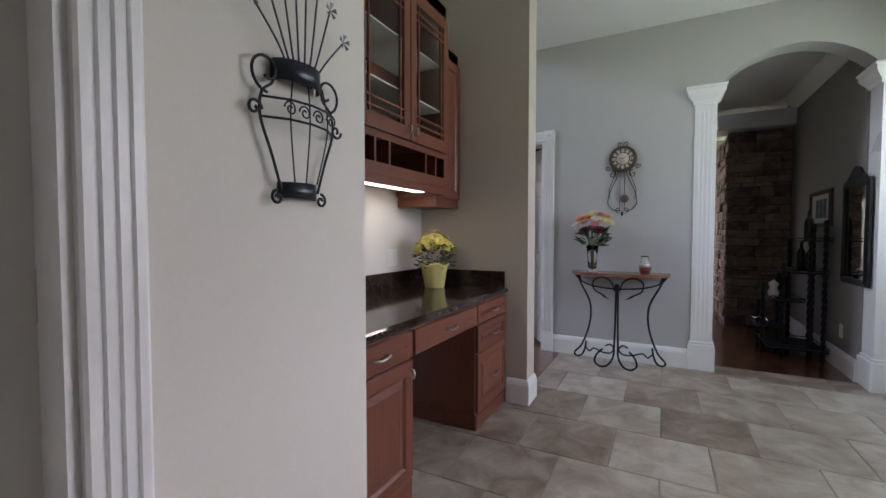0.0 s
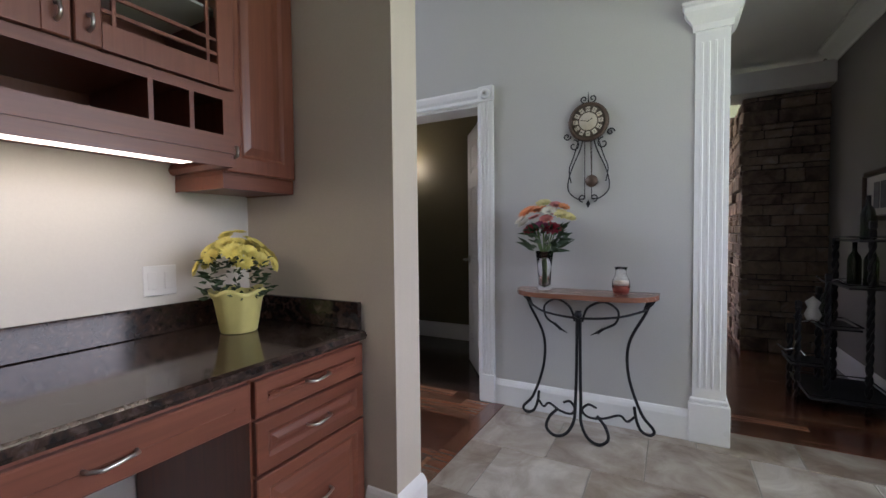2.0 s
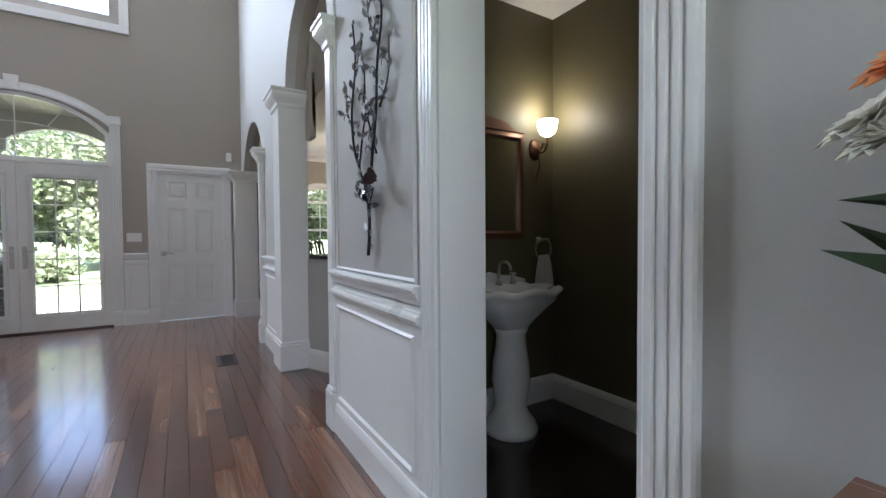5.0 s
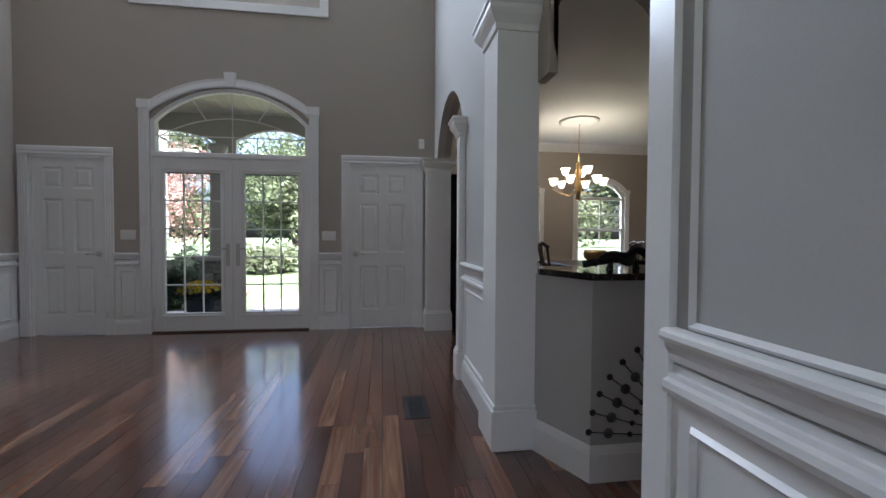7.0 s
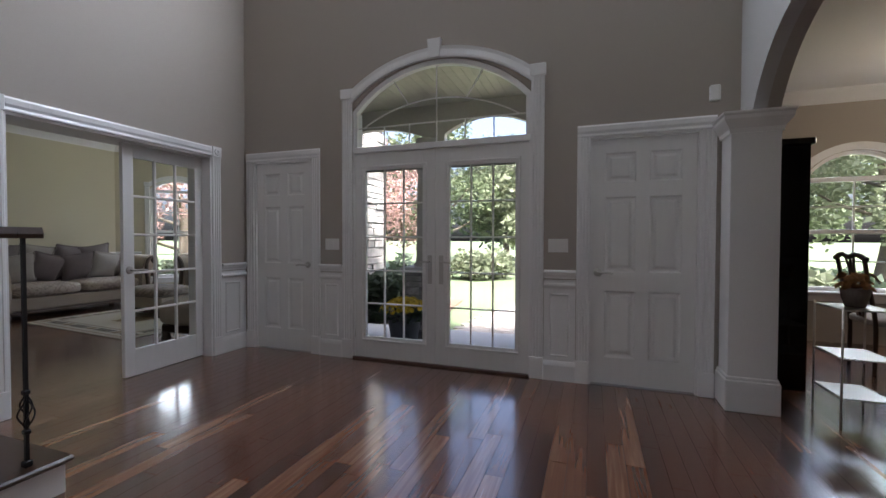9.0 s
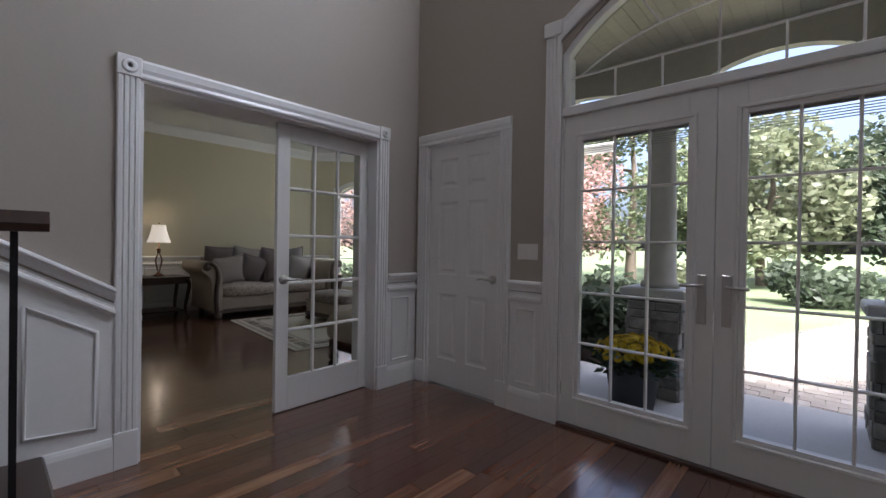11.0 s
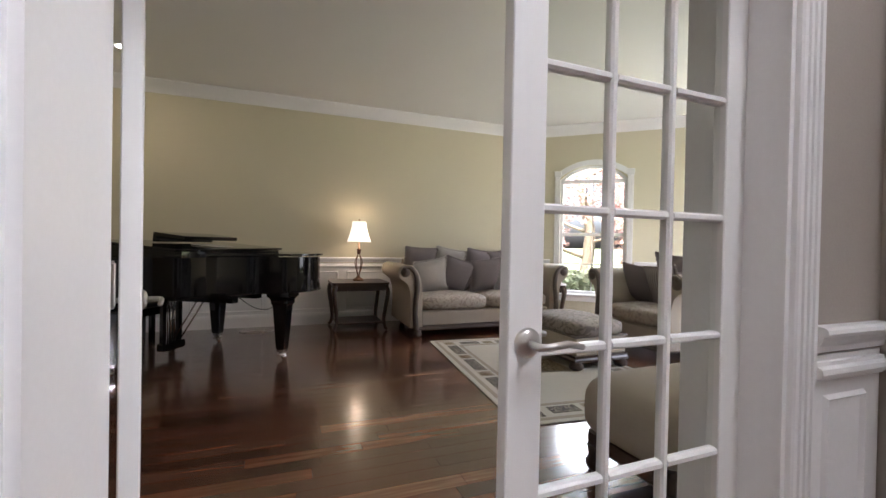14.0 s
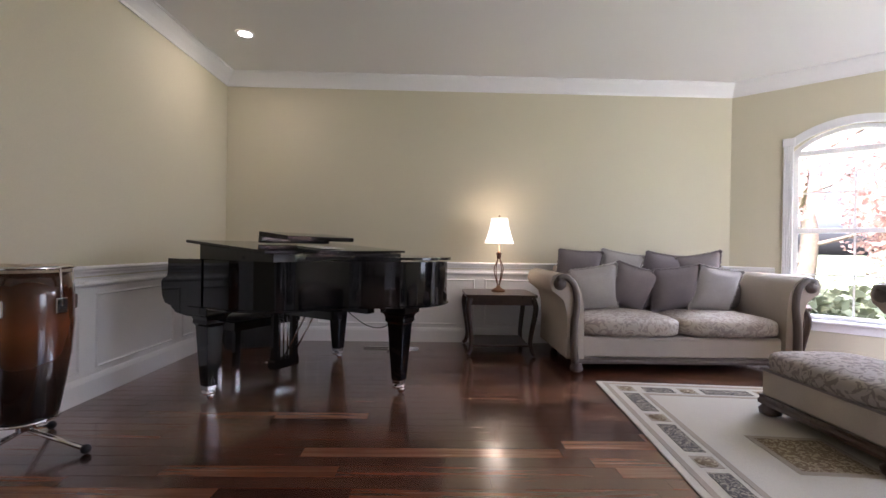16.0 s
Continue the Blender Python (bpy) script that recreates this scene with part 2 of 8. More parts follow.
PANE = pane_glass("clear_window_glass")
GLASSWARE = clear_glass("clear_glassware")
PORCELAIN = mat("white_porcelain", (0.80, 0.79, 0.76), 0.12, grain=0.01, coat=0.3)
DARKTILE = mat("dark_brown_floor_tile", (0.035, 0.025, 0.02), 0.22, grain=0.25, scale=12)
PLASTIC = mat("white_plastic", (0.78, 0.77, 0.74), 0.35, grain=0.01)


# ---- geometry kit ----
class Shape:
    """Collects vertices and faces of one mesh."""

    def __init__(self):
        self.v, self.f, self.smooth = [], [], []

    def put(self, verts, faces, m=None, smooth=False):
        k = len(self.v)
        self.v += [tuple(m @ Vector(p)) for p in verts] if m is not None else [tuple(p) for p in verts]
        self.f += [tuple(i + k for i in f) for f in faces]
        self.smooth += [smooth] * len(faces)
        return self

    def box(self, x0, y0, z0, x1, y1, z1, m=None, c=0.0):
        """A box; c cuts its twelve edges."""
        x0, x1, y0, y1, z0, z1 = min(x0, x1), max(x0, x1), min(y0, y1), max(y0, y1), min(z0, z1), max(z0, z1)
        c = min(c, 0.45 * min(x1 - x0, y1 - y0, z1 - z0))
        if c <= 0:
            vs = [(x, y, z) for z in (z0, z1) for y in (y0, y1) for x in (x0, x1)]
            return self.put(vs, [(0, 2, 3, 1), (4, 5, 7, 6), (0, 1, 5, 4), (2, 6, 7, 3), (0, 4, 6, 2), (1, 3, 7, 5)], m)
        bm = bmesh.new()
        bmesh.ops.create_cube(bm, size=1, matrix=Matrix.Translation(((x0 + x1) / 2, (y0 + y1) / 2, (z0 + z1) / 2)) @ Matrix.Diagonal((x1 - x0, y1 - y0, z1 - z0, 1)))
        bmesh.ops.bevel(bm, geom=bm.edges[:], offset=c, segments=1, affect="EDGES")
        return self.bm(bm, m)

    def bm(self, bm, m=None, smooth=False):
        bm.verts.index_update()
        self.put([v.co.copy() for v in bm.verts], [tuple(v.index for v in f.verts) for f in bm.faces], m, smooth)
        bm.free()
        return self

    def lathe(self, profile, n=24, m=None, smooth=True, squash=1.0):
        """Turns (radius, height) pairs round z."""
        vs, fs = [], []
        for r, z in profile:
            for i in range(n):
                a = 2 * math.pi * i / n
                vs.append((r * math.cos(a), squash * r * math.sin(a), z))
        for j in range(len(profile) - 1):
            for i in range(n):
                a, b = j * n + i, j * n + (i + 1) % n
                fs.append((a, b, b + n, a + n))
        if profile[0][0] > 1e-4:
            fs.append(tuple(range(n - 1, -1, -1)))
        if profile[-1][0] > 1e-4:
            fs.append(tuple((len(profile) - 1) * n + i for i in range(n)))
        return self.put(vs, fs, m, smooth)

    def tube(self, pts, r, n=8, m=None, closed=False, taper=None):
        """A round bar along points; taper: radius factors, start to end."""
        p = [Vector(q) for q in pts]
        k = len(p)
        vs, fs = [], []
        side = None
        for i in range(k):
            d = (p[(i + 1) % k] - p[i - 1]) if closed else (p[min(i + 1, k - 1)] - p[max(i - 1, 0)])
            d = d.normalized() if d.length > 1e-9 else Vector((0, 0, 1))
            if side is None:
                side = d.cross(Vector((0, 0, 1)) if abs(d.z) < 0.9 else Vector((1, 0, 0))).normalized()
            else:
                side = (side - d * side.dot(d)).normalized()
            up = d.cross(side)
            rr = r * (taper[0] + (taper[1] - taper[0]) * i / max(1, k - 1)) if taper else r
            for j in range(n):
                a = 2 * math.pi * j / n
                vs.append(p[i] + (side * math.cos(a) + up * math.sin(a)) * rr)
        for i in range(k if closed else k - 1):
            for j in range(n):
                a, b = i * n + j, i * n + (j + 1) % n
                c, d2 = ((i + 1) % k) * n + j, ((i + 1) % k) * n + (j + 1) % n
                fs.append((a, b, d2, c))
        if not closed:
            fs += [tuple(range(n - 1, -1, -1)), tuple((k - 1) * n + j for j in range(n))]
        return self.put(vs, fs, m, True)

    def prism(self, poly, h0, h1, m=None, axis="z", smooth=False):
        """An outline, pulled along an axis from h0 to h1; (u, v) are the other two axes in order."""
        def at(u, v, h):
            return {"z": (u, v, h), "y": (u, h, v), "x": (h, u, v)}[axis]
        n = len(poly)
        vs = [at(u, v, h0) for u, v in poly] + [at(u, v, h1) for u, v in poly]
        fs = [(i, (i + 1) % n, n + (i + 1) % n, n + i) for i in range(n)]
        self.put(vs, fs, m, smooth)
        return self.put(vs, [tuple(range(n - 1, -1, -1)), tuple(range(n, 2 * n))], m)

    def sweep(self, profile, pts, m=None, closed=False, up=(0, 0, 1), smooth=False):
        """Pulls a profile of (out, up) pairs along level points, mitred; out is to the right of the way."""
        p = [Vector(q) for q in pts]
        k, n, up = len(p), len(profile), Vector(up)
        vs, fs = [], []
        for i in range(k):
            a = (p[i] - p[i - 1]).normalized() if (closed or i > 0) else None
            b = (p[(i + 1) % k] - p[i]).normalized() if (closed or i < k - 1) else None
            a, b = a or b, b or a
            ra, rb = a.cross(up), b.cross(up)
            o = (ra + rb)
            o = o / max(0.2, o.dot(ra)) if o.length > 1e-6 else ra
            for u, w in profile:
                vs.append(p[i] + o * u + up * w)
        for i in range(k if closed else k - 1):
            for j in range(n):
                a, b = i * n + j, i * n + (j + 1) % n
                c, d = ((i + 1) % k) * n + j, ((i + 1) % k) * n + (j + 1) % n
                fs.append((a, c, d, b))
        if not closed:
            fs += [tuple(range(n)), tuple((k - 1) * n + j for j in range(n - 1, -1, -1))]
        return self.put(vs, fs, m, smooth)

    def ball(self, at, r, m=None, n=10, scale=(1, 1, 1)):
        prof = [(max(0.0001, math.sin(math.pi * i / n)) * r, -math.cos(math.pi * i / n) * r) for i in range(n + 1)]
        mm = Matrix.Translation(at) @ Matrix.Diagonal((*scale, 1))
        return self.lathe(prof, n + 2, mm if m is None else m @ mm)

    def mesh(self, name, material):
        me = bpy.data.meshes.new(name)
        me.from_pydata(self.v, [], self.f)
        me.materials.append(material)
        me.polygons.foreach_set("use_smooth", self.smooth)
        me.update()
        bm = bmesh.new()
        bm.from_mesh(me)
        bmesh.ops.recalc_face_normals(bm, faces=bm.faces)
        bm.to_mesh(me)
        bm.free()
        return me


def part(name, shape, material, parent=None, label="", bevel=0.0, sub=0):
    """Links a shape as one mesh object, under a thing if one is given."""
    ob = new(name, shape.mesh(name, material))
    if parent:
        ob.parent = parent
    if label:
        ob["label"] = label
    if bevel:
        md = ob.modifiers.new("bevel", "BEVEL")
        md.width, md.segments, md.limit_method, md.angle_limit = bevel, 2, "ANGLE", radians(40)
    if sub:
        md = ob.modifiers.new("smooth", "SUBSURF")
        md.levels = md.render_levels = sub
    return ob


def thing(name, m, label, category, group="", kind=""):
    """An Empty at a thing's base, to hold its parts."""
    ob = new(name)
    ob.empty_display_size = 0.1
    ob.matrix_basis = m
    return tagged(ob, label, category, group, kind)


def solid(name, shape, material, label, category="structure", kind="structure"):
    return tagged(part(name, shape, material), label, category, kind=kind)


def arc(cx, cz, r, a0, a1, n=16):
    return [(cx + r * math.cos(a0 + (a1 - a0) * i / n), cz + r * math.sin(a0 + (a1 - a0) * i / n)) for i in range(n + 1)]


def bow(a0, a1, spring, top, n=24):
    """Points of a round or flat arch over a0..a1, from spring to top."""
    w, h = (a1 - a0) / 2, top - spring
    r = (w * w + h * h) / (2 * h)
    half = math.asin(min(1, w / r)) if h <= w else math.pi - math.asin(min(1, w / r))
    c = top - r
    return [((a0 + a1) / 2 + r * math.sin(t), c + r * math.cos(t)) for t in (-half + 2 * half * i / n for i in range(n + 1))]


def wall(name, axis, lo, hi, a0, a1, z0, z1, material, label, holes=()):
    """A wall that runs along x or y (axis), from lo to hi across, with square holes (a0, a1, z0, z1) or arched ones (.., spring)."""
    s = Shape()
    xs = sorted({a0, a1, *(h[0] for h in holes), *(h[1] for h in holes)})
    zs = sorted({z0, z1, *(h[2] for h in holes), *(h[3] for h in holes)})
    xs, zs = [x for x in xs if a0 <= x <= a1], [z for z in zs if z0 <= z <= z1]

    def full(i, j):
        if not (0 <= i < len(xs) - 1 and 0 <= j < len(zs) - 1):
            return False
        x, z = (xs[i] + xs[i + 1]) / 2, (zs[j] + zs[j + 1]) / 2
        return not any(h[0] < x < h[1] and h[2] < z < h[3] for h in holes)

    def quad(pts):
        s.put([(a, b, z) if axis == "x" else (b, a, z) for a, b, z in pts], [(0, 1, 2, 3)])
    for i in range(len(xs) - 1):
        for j in range(len(zs) - 1):
            if not full(i, j):
                continue
            u, v, w, q = xs[i], xs[i + 1], zs[j], zs[j + 1]
            quad([(u, lo, w), (v, lo, w), (v, lo, q), (u, lo, q)])
            quad([(u, hi, w), (u, hi, q), (v, hi, q), (v, hi, w)])
            if not full(i - 1, j):
                quad([(u, lo, w), (u, lo, q), (u, hi, q), (u, hi, w)])
            if not full(i + 1, j):
                quad([(v, lo, w), (v, hi, w), (v, hi, q), (v, lo, q)])
            if not full(i, j - 1):
                quad([(u, lo, w), (u, hi, w), (v, hi, w), (v, lo, w)])
            if not full(i, j + 1):
                quad([(u, lo, q), (v, lo, q), (v, hi, q), (u, hi, q)])
    for h in holes:
        if len(h) > 4:
            pts = bow(h[0], h[1], h[4], h[3] - 0.001)
            for (u, zu), (v, zv) in zip(pts, pts[1:]):
                quad([(u, lo, zu), (v, lo, zv), (v, lo, h[3]), (u, lo, h[3])])
                quad([(u, hi, zu), (u, hi, h[3]), (v, hi, h[3]), (v, hi, zv)])
                quad([(u, lo, zu), (u, hi, zu), (v, hi, zv), (v, lo, zv)])
    ob = new(name, s.mesh(name, material))
    bm = bmesh.new()
    bm.from_mesh(ob.data)
    bmesh.ops.remove_doubles(bm, verts=bm.verts, dist=0.0005)
    bmesh.ops.recalc_face_normals(bm, faces=bm.faces)
    bm.to_mesh(ob.data)
    bm.free()
    return tagged(ob, label, "wall", kind="structure")


BASE_P = [(0, 0), (0.018, 0), (0.018, 0.13), (0.013, 0.15), (0.006, 0.165), (0, 0.17)]
RAIL_P = [(0, 0.868), (0.008, 0.869), (0.011, 0.886), (0.022, 0.902), (0.024, 0.914), (0.034, 0.918), (0.037, 0.926), (0.034, 0.936), (0.026, 0.942), (0, 0.943)]
LOWRAIL_P = [(0, 0.788), (0.008, 0.789), (0.012, 0.797), (0.022, 0.80), (0.027, 0.812), (0.024, 0.826), (0.012, 0.832), (0.01, 0.842), (0, 0.844)]
CROWN_P = [(0, -0.15), (0.012, -0.15), (0.02, -0.13), (0.05, -0.09), (0.09, -0.045), (0.105, -0.02), (0.115, -0.018), (0.115, 0), (0, 0)]
PANEL_P = [(0, 0), (0.016, 0.004), (0.016, 0.018), (0.006, 0.03), (0, 0.03)]


def moulding(name, profile, pts, label, material=None):
    """A baseboard, rail or crown along wall points; the room is to the right of the way."""
    return solid(name, Shape().sweep(profile, pts), material or WHITE, label, "trim")


def panel_frame(s, corner, u, n, w, h):
    """A rectangle of panel moulding: corner, level direction, outward normal, width, height."""
    c, u, n, z = Vector(corner), Vector(u), Vector(n), Vector((0, 0, 1))
    b = 0.02
    outer = [c, c + u * w, c + u * w + z * h, c + z * h]
    inner = [c + u * b + z * b, c + u * (w - b) + z * b, c + u * (w - b) + z * (h - b), c + u * b + z * (h - b)]
    mid = [(a + i) / 2 + n * 0.011 for a, i in zip(outer, inner)]
    k = len(s.v)
    s.v += [tuple(p) for p in outer + mid + inner]
    for i in range(4):
        j = (i + 1) % 4
        s.f += [(k + i, k + j, k + 4 + j, k + 4 + i), (k + 4 + i, k + 4 + j, k + 8 + j, k + 8 + i)]
        s.smooth += [False, False]


def wainscot(name, p0, p1, panels, label, height=0.86):
    """White wainscot from p0 to p1 (room to the right of the way), with panel frames as (start, width) along it."""
    a, b = Vector((*p0, 0)), Vector((*p1, 0))
    d = (b - a).normalized()
    n = d.cross(Vector((0, 0, 1)))
    w = (b - a).length
    s = Shape()
    s.put([tuple(q) for q in (a + n * 0.001, b + n * 0.001, b + n * 0.008, a + n * 0.008)] + [tuple(q + Vector((0, 0, height))) for q in (a + n * 0.001, b + n * 0.001, b + n * 0.008, a + n * 0.008)],
          [(0, 1, 2, 3), (4, 7, 6, 5), (0, 4, 5, 1), (1, 5, 6, 2), (2, 6, 7, 3), (3, 7, 4, 0)])
    ob = solid(name, s, WHITE, label, "wainscot")
    for nm, prof in (("baseboard", BASE_P), ("chair_rail", RAIL_P), ("lower_rail", LOWRAIL_P)):
        q = Shape().sweep([(u + (0.008 if u > 0 else 0.002), z) for u, z in prof], [a, b])
        part(nm, q, WHITE, ob)
    for st, pw in panels:
        q = Shape()
        panel_frame(q, a + d * st + n * 0.008 + Vector((0, 0, 0.205)), d, n, pw, 0.54)
        part("panel_moulding", q, WHITE, ob)
    return ob


# ---- large structure ----
TOP, FOY, KIT, LIV = 5.9, 5.6, 2.94, 3.1
wall("wall_front", "y", -6.96, -6.80, 0.20, 5.05, 0, TOP, GREIGE, "tall greige painted foyer wall round the entrance doors",
     [(0.50, 1.26, 0, 2.05), (1.745, 3.519, 0, 2.88, 2.48), (4.00, 4.80, 0, 2.05), (1.75, 3.55, 3.98, 5.3)])
wall("wall_french", "x", 0.285, 0.365, -6.80, 2.6, 0, TOP, GREIGE, "greige painted foyer wall with a wide cased opening", [(-6.36, -4.75, 0, 2.04)])
wall("wall_living_north", "x", 0.06, 0.285, -8.95, -2.92, 0, LIV, YELLOW, "straw yellow living room wall with a wide opening", [(-6.36, -4.75, 0, 2.04)])
wall("wall_north_foyer", "x", 5.05, 5.13, -6.80, 0.85, 0, TOP, GREIGE_K, "grey painted wall with a doorway and arched openings",
     [(-1.18, -0.41, 0, 2.04), (-3.65, -2.42, 0, 2.93, 2.34), (-6.56, -4.88, 0, 2.56, 2.06)])
wall("wall_north_rear", "x", 5.13, 5.21, -6.80, 0.85, 0, LIV, GREIGE, "rear face of the arched wall in darker grey paint",
     [(-1.18, -0.41, 0, 2.04), (-3.65, -2.42, 0, 2.93, 2.34), (-6.56, -4.88, 0, 2.56, 2.06)])
wall("wall_kitchen_arch", "x", 5.05, 5.25, 0.85, 2.45, 0, TOP, GREIGE_K, "grey kitchen wall over a wide flat arch", [(1.0, 2.0, 0, 2.60, 2.34)])
wall("wall_desk_back", "y", -1.06, -0.98, 1.97, 3.83, 0, KIT, CREAM, "pale painted wall behind the built-in desk")
wall("wall_desk_side", "x", 3.66, 3.83, -0.98, -0.16, 0, KIT + 0.4, BEIGE, "short warm beige wall beside the built-in desk")
wall("wall_vase", "y", -0.34, -0.18, 0.0, 1.97, 0, KIT, CREAM, "pale wall beside the kitchen door", [(0.44, 1.24, 0, 2.04)])
wall("wall_desk_near", "x", 1.81, 1.97, -0.98, -0.34, 0, KIT, CREAM, "pale end wall of the desk niche")
wall("wall_kitchen_rear", "x", -2.1, -1.95, -0.4, 2.6, 0, KIT, GREIGE_K, "plain rear kitchen wall with a window", [(-0.3, 1.5, 1.0, 2.3)])
wall("wall_kitchen_east", "y", 2.45, 2.6, -2.1, 5.25, 0, KIT, GREIGE_K, "plain side wall of the kitchen with a window", [(2.5, 4.7, 1.0, 2.3)])
wall("wall_kitchen_west", "y", -0.34, -0.18, -1.95, 0.0, 0, KIT, CREAM, "plain kitchen wall")
wall("wall_hall_south", "y", -1.2, -1.06, 0.365, 3.83, 0, TOP, GREIGE, "plain foyer wall towards the stairs")
wall("wall_foyer_loft", "y", -0.30, -0.16, 0.365, 5.05, KIT + 0.4, TOP, GREIGE, "upper foyer wall over the kitchen passage")
solid("ceiling_foyer", Shape().box(-6.96, 0.2, FOY, -0.16, 5.13, FOY + 0.1), CEIL, "white foyer ceiling two storeys high", "ceiling")
solid("ceiling_kitchen", Shape().box(-0.98, -2.1, KIT, 2.6, 5.05, KIT + 0.1), CEIL, "white kitchen ceiling", "ceiling")

SHIELDWHITE = mat("white_shield_paint", (0.7, 0.69, 0.67), 0.6, grain=0.04, scale=30)

# rooms behind the openings
wall("wall_powder_left", "y", -2.10, -2.02, 5.21, 6.6, 0, 2.7, OLIVE, "dark olive powder room wall behind the basin")
wall("wall_powder_back", "x", 6.48, 6.6, -2.02, 0.3, 0, 2.7, OLIVE, "dark olive rear wall of the powder room")
wall("wall_powder_right", "y", 0.0, 0.1, 5.21, 6.48, 0, 2.7, OLIVE, "dark olive side wall of the powder room")
wall("wall_powder_front", "x", 5.21, 5.24, -2.02, 0.0, 0, 2.7, OLIVE, "dark olive powder room wall round the door", [(-1.18, -0.41, 0, 2.04)])
solid("ceiling_powder", Shape().box(-2.02, 5.24, 2.6, 0.0, 6.48, 2.7), CEIL, "white powder room ceiling", "ceiling")
wall("wall_passage_east", "y", -2.24, -2.10, 5.21, 9.7, 0, 2.9, GREIGE, "grey passage wall behind the powder room")
wall("wall_living_west", "y", -2.92, -2.78, -5.2, 0.2, 0, LIV, YELLOW, "straw yellow living room wall beside the piano")
wall("wall_living_south", "x", -5.20, -5.05, -8.99, -2.92, 0, LIV, YELLOW, "straw yellow living room wall behind the sofa")
BAY = pose(-8.89, -5.05, 0, 0, 0, 138)
wl = wall("wall_living_bay", "x", 0, 0.16, 0, 4.1, 0, LIV, YELLOW, "straw yellow slanted bay wall with two arched windows",
          [(0.58, 1.58, 0.40, 2.46, 2.24), (2.52, 3.50, 0.40, 2.46, 2.24)])
wl.matrix_basis = BAY
# the hole in this unseen wall is added for the fill lamp
wall("wall_living_end", "x", 0, 0.16, 0, 3.95, 0, LIV, YELLOW, "plain slanted end wall of the living room bay with an added light opening", [(0.85, 3.15, 0.5, 2.4)]).matrix_basis = pose(-11.93, -2.36, 0, 0, 0, 41.6)
solid("ceiling_living", Shape().prism([(-2.78, -5.2), (-2.78, 0.285), (-8.95, 0.285), (-12.05, -2.35), (-8.97, -5.2)], LIV, LIV + 0.1), CEIL, "white living room ceiling", "ceiling")
wall("wall_dining_front", "y", -9.46, -9.30, 5.05, 9.85, 0, LIV, GREIGE, "taupe dining room wall with arched windows",
     [(6.40, 7.40, 0.6, 2.25, 1.95), (8.18, 9.18, 0.6, 2.25, 1.95)])
wall("wall_dining_back", "x", 9.70, 9.85, -9.46, -2.1, 0, LIV, GREIGE, "taupe dining room wall with a picture")
wall("wall_dining_south", "x", 4.97, 5.05, -9.46, -6.96, 0, LIV, GREIGE, "plain dining room wall")
solid("ceiling_dining", Shape().box(-9.46, 5.21, 2.95, -2.1, 9.85, 3.05), CEIL, "white dining room ceiling", "ceiling")
wall("wall_den_east", "y", 1.98, 2.12, 5.25, 8.2, 0, 2.9, DENSHADE, "grey wall beside the iron rack, darkened for shade")
wall("wall_den_far", "x", 9.6, 9.7, -2.1, 4.0, 0, 2.9, DENSHADE, "plain far wall")
wall("wall_den_west", "y", 0.10, 0.2, 5.25, 9.6, 0, 2.9, DENSHADE, "plain wall of the far room", [(7.7, 9.3, 0.3, 2.4)])
solid("ceiling_den", Shape().box(0.1, 5.25, 2.75, 4.0, 9.7, 2.85), CEIL, "shaded ceiling beyond the kitchen arch", "ceiling")

# unseen slab, added to block direct sun from the kitchen side window
solid("sun_shield_kitchen", Shape().box(2.6, -2.3, 2.62, 4.8, 5.6, 2.78), SHIELDWHITE, "unseen added slab that shades the kitchen side window", "roof")

# ground outside
GRASS = mat("mown_grass", (0.09, 0.12, 0.055), 0.9, grain=0.35, scale=25, bump=0.6, big=0.6)
CONCRETE = mat("pale_porch_concrete", (0.50, 0.49, 0.47), 0.8, grain=0.08, scale=30, bump=0.2)
solid("ground", Shape().box(-400, -400, -0.5, 400, 400, -0.32), GRASS, "mown lawn round the house", "ground")


def planks(name, x0, x1, y0, y1, z, width, label, seed, part_region):
    """A board floor along x: the boards within part_region are parts, the rest one joined mesh."""
    rnd = random.Random(seed)
    base = solid(name, Shape().box(x0, y0, z - 0.06, x1, y1, z - 0.012), MORTAR, label, "floor")
    rest = Shape()
    lengths = [0.6, 0.85, 1.1, 1.4]
    shared = {}
    n = 0
    y = y0
    while y < y1 - 0.01:
        w = min(width, y1 - y)
        x = x0 - rnd.random() * 0.5
        while x < x1 - 0.02:
            ln = rnd.choice(lengths)
            a, b = max(x, x0), min(x + ln, x1)
            x += ln
            if b - a < 0.02:
                continue
            g = 0.0012
            rx0, rx1, ry0, ry1 = part_region
            if rx0 < (a + b) / 2 < rx1 and ry0 < y < ry1 and n < 300:
                key = (round(b - a, 3), round(w, 3))
                if key not in shared:
                    shared[key] = Shape().box(g, g, -0.012, key[0] - g, key[1] - g, 0).mesh("floor_board", FLOORWOOD)
                ob = new("floor_board", shared[key])
                ob.location, ob.parent = (a, y, z), base
                n += 1
            else:
                rest.box(a + g, y + g, z - 0.012, b - g, y + w - g, z)
        y += w
    if rest.v:
        o = part("floor_boards", rest, FLOORWOOD_I, base)
        o["kind"] = "stuff"
    return base


# the tiled kitchen floor meets the boards at a border board
TX = -0.24


# ---- trim, doors and windows ----
def face(x, y, way, z=0.0):
    """A frame on a wall face: u along the wall, v into the room, z up."""
    return pose(x, y, z, 0, 0, {"+y": 0, "-y": 180, "+x": -90, "-x": 90}[way])


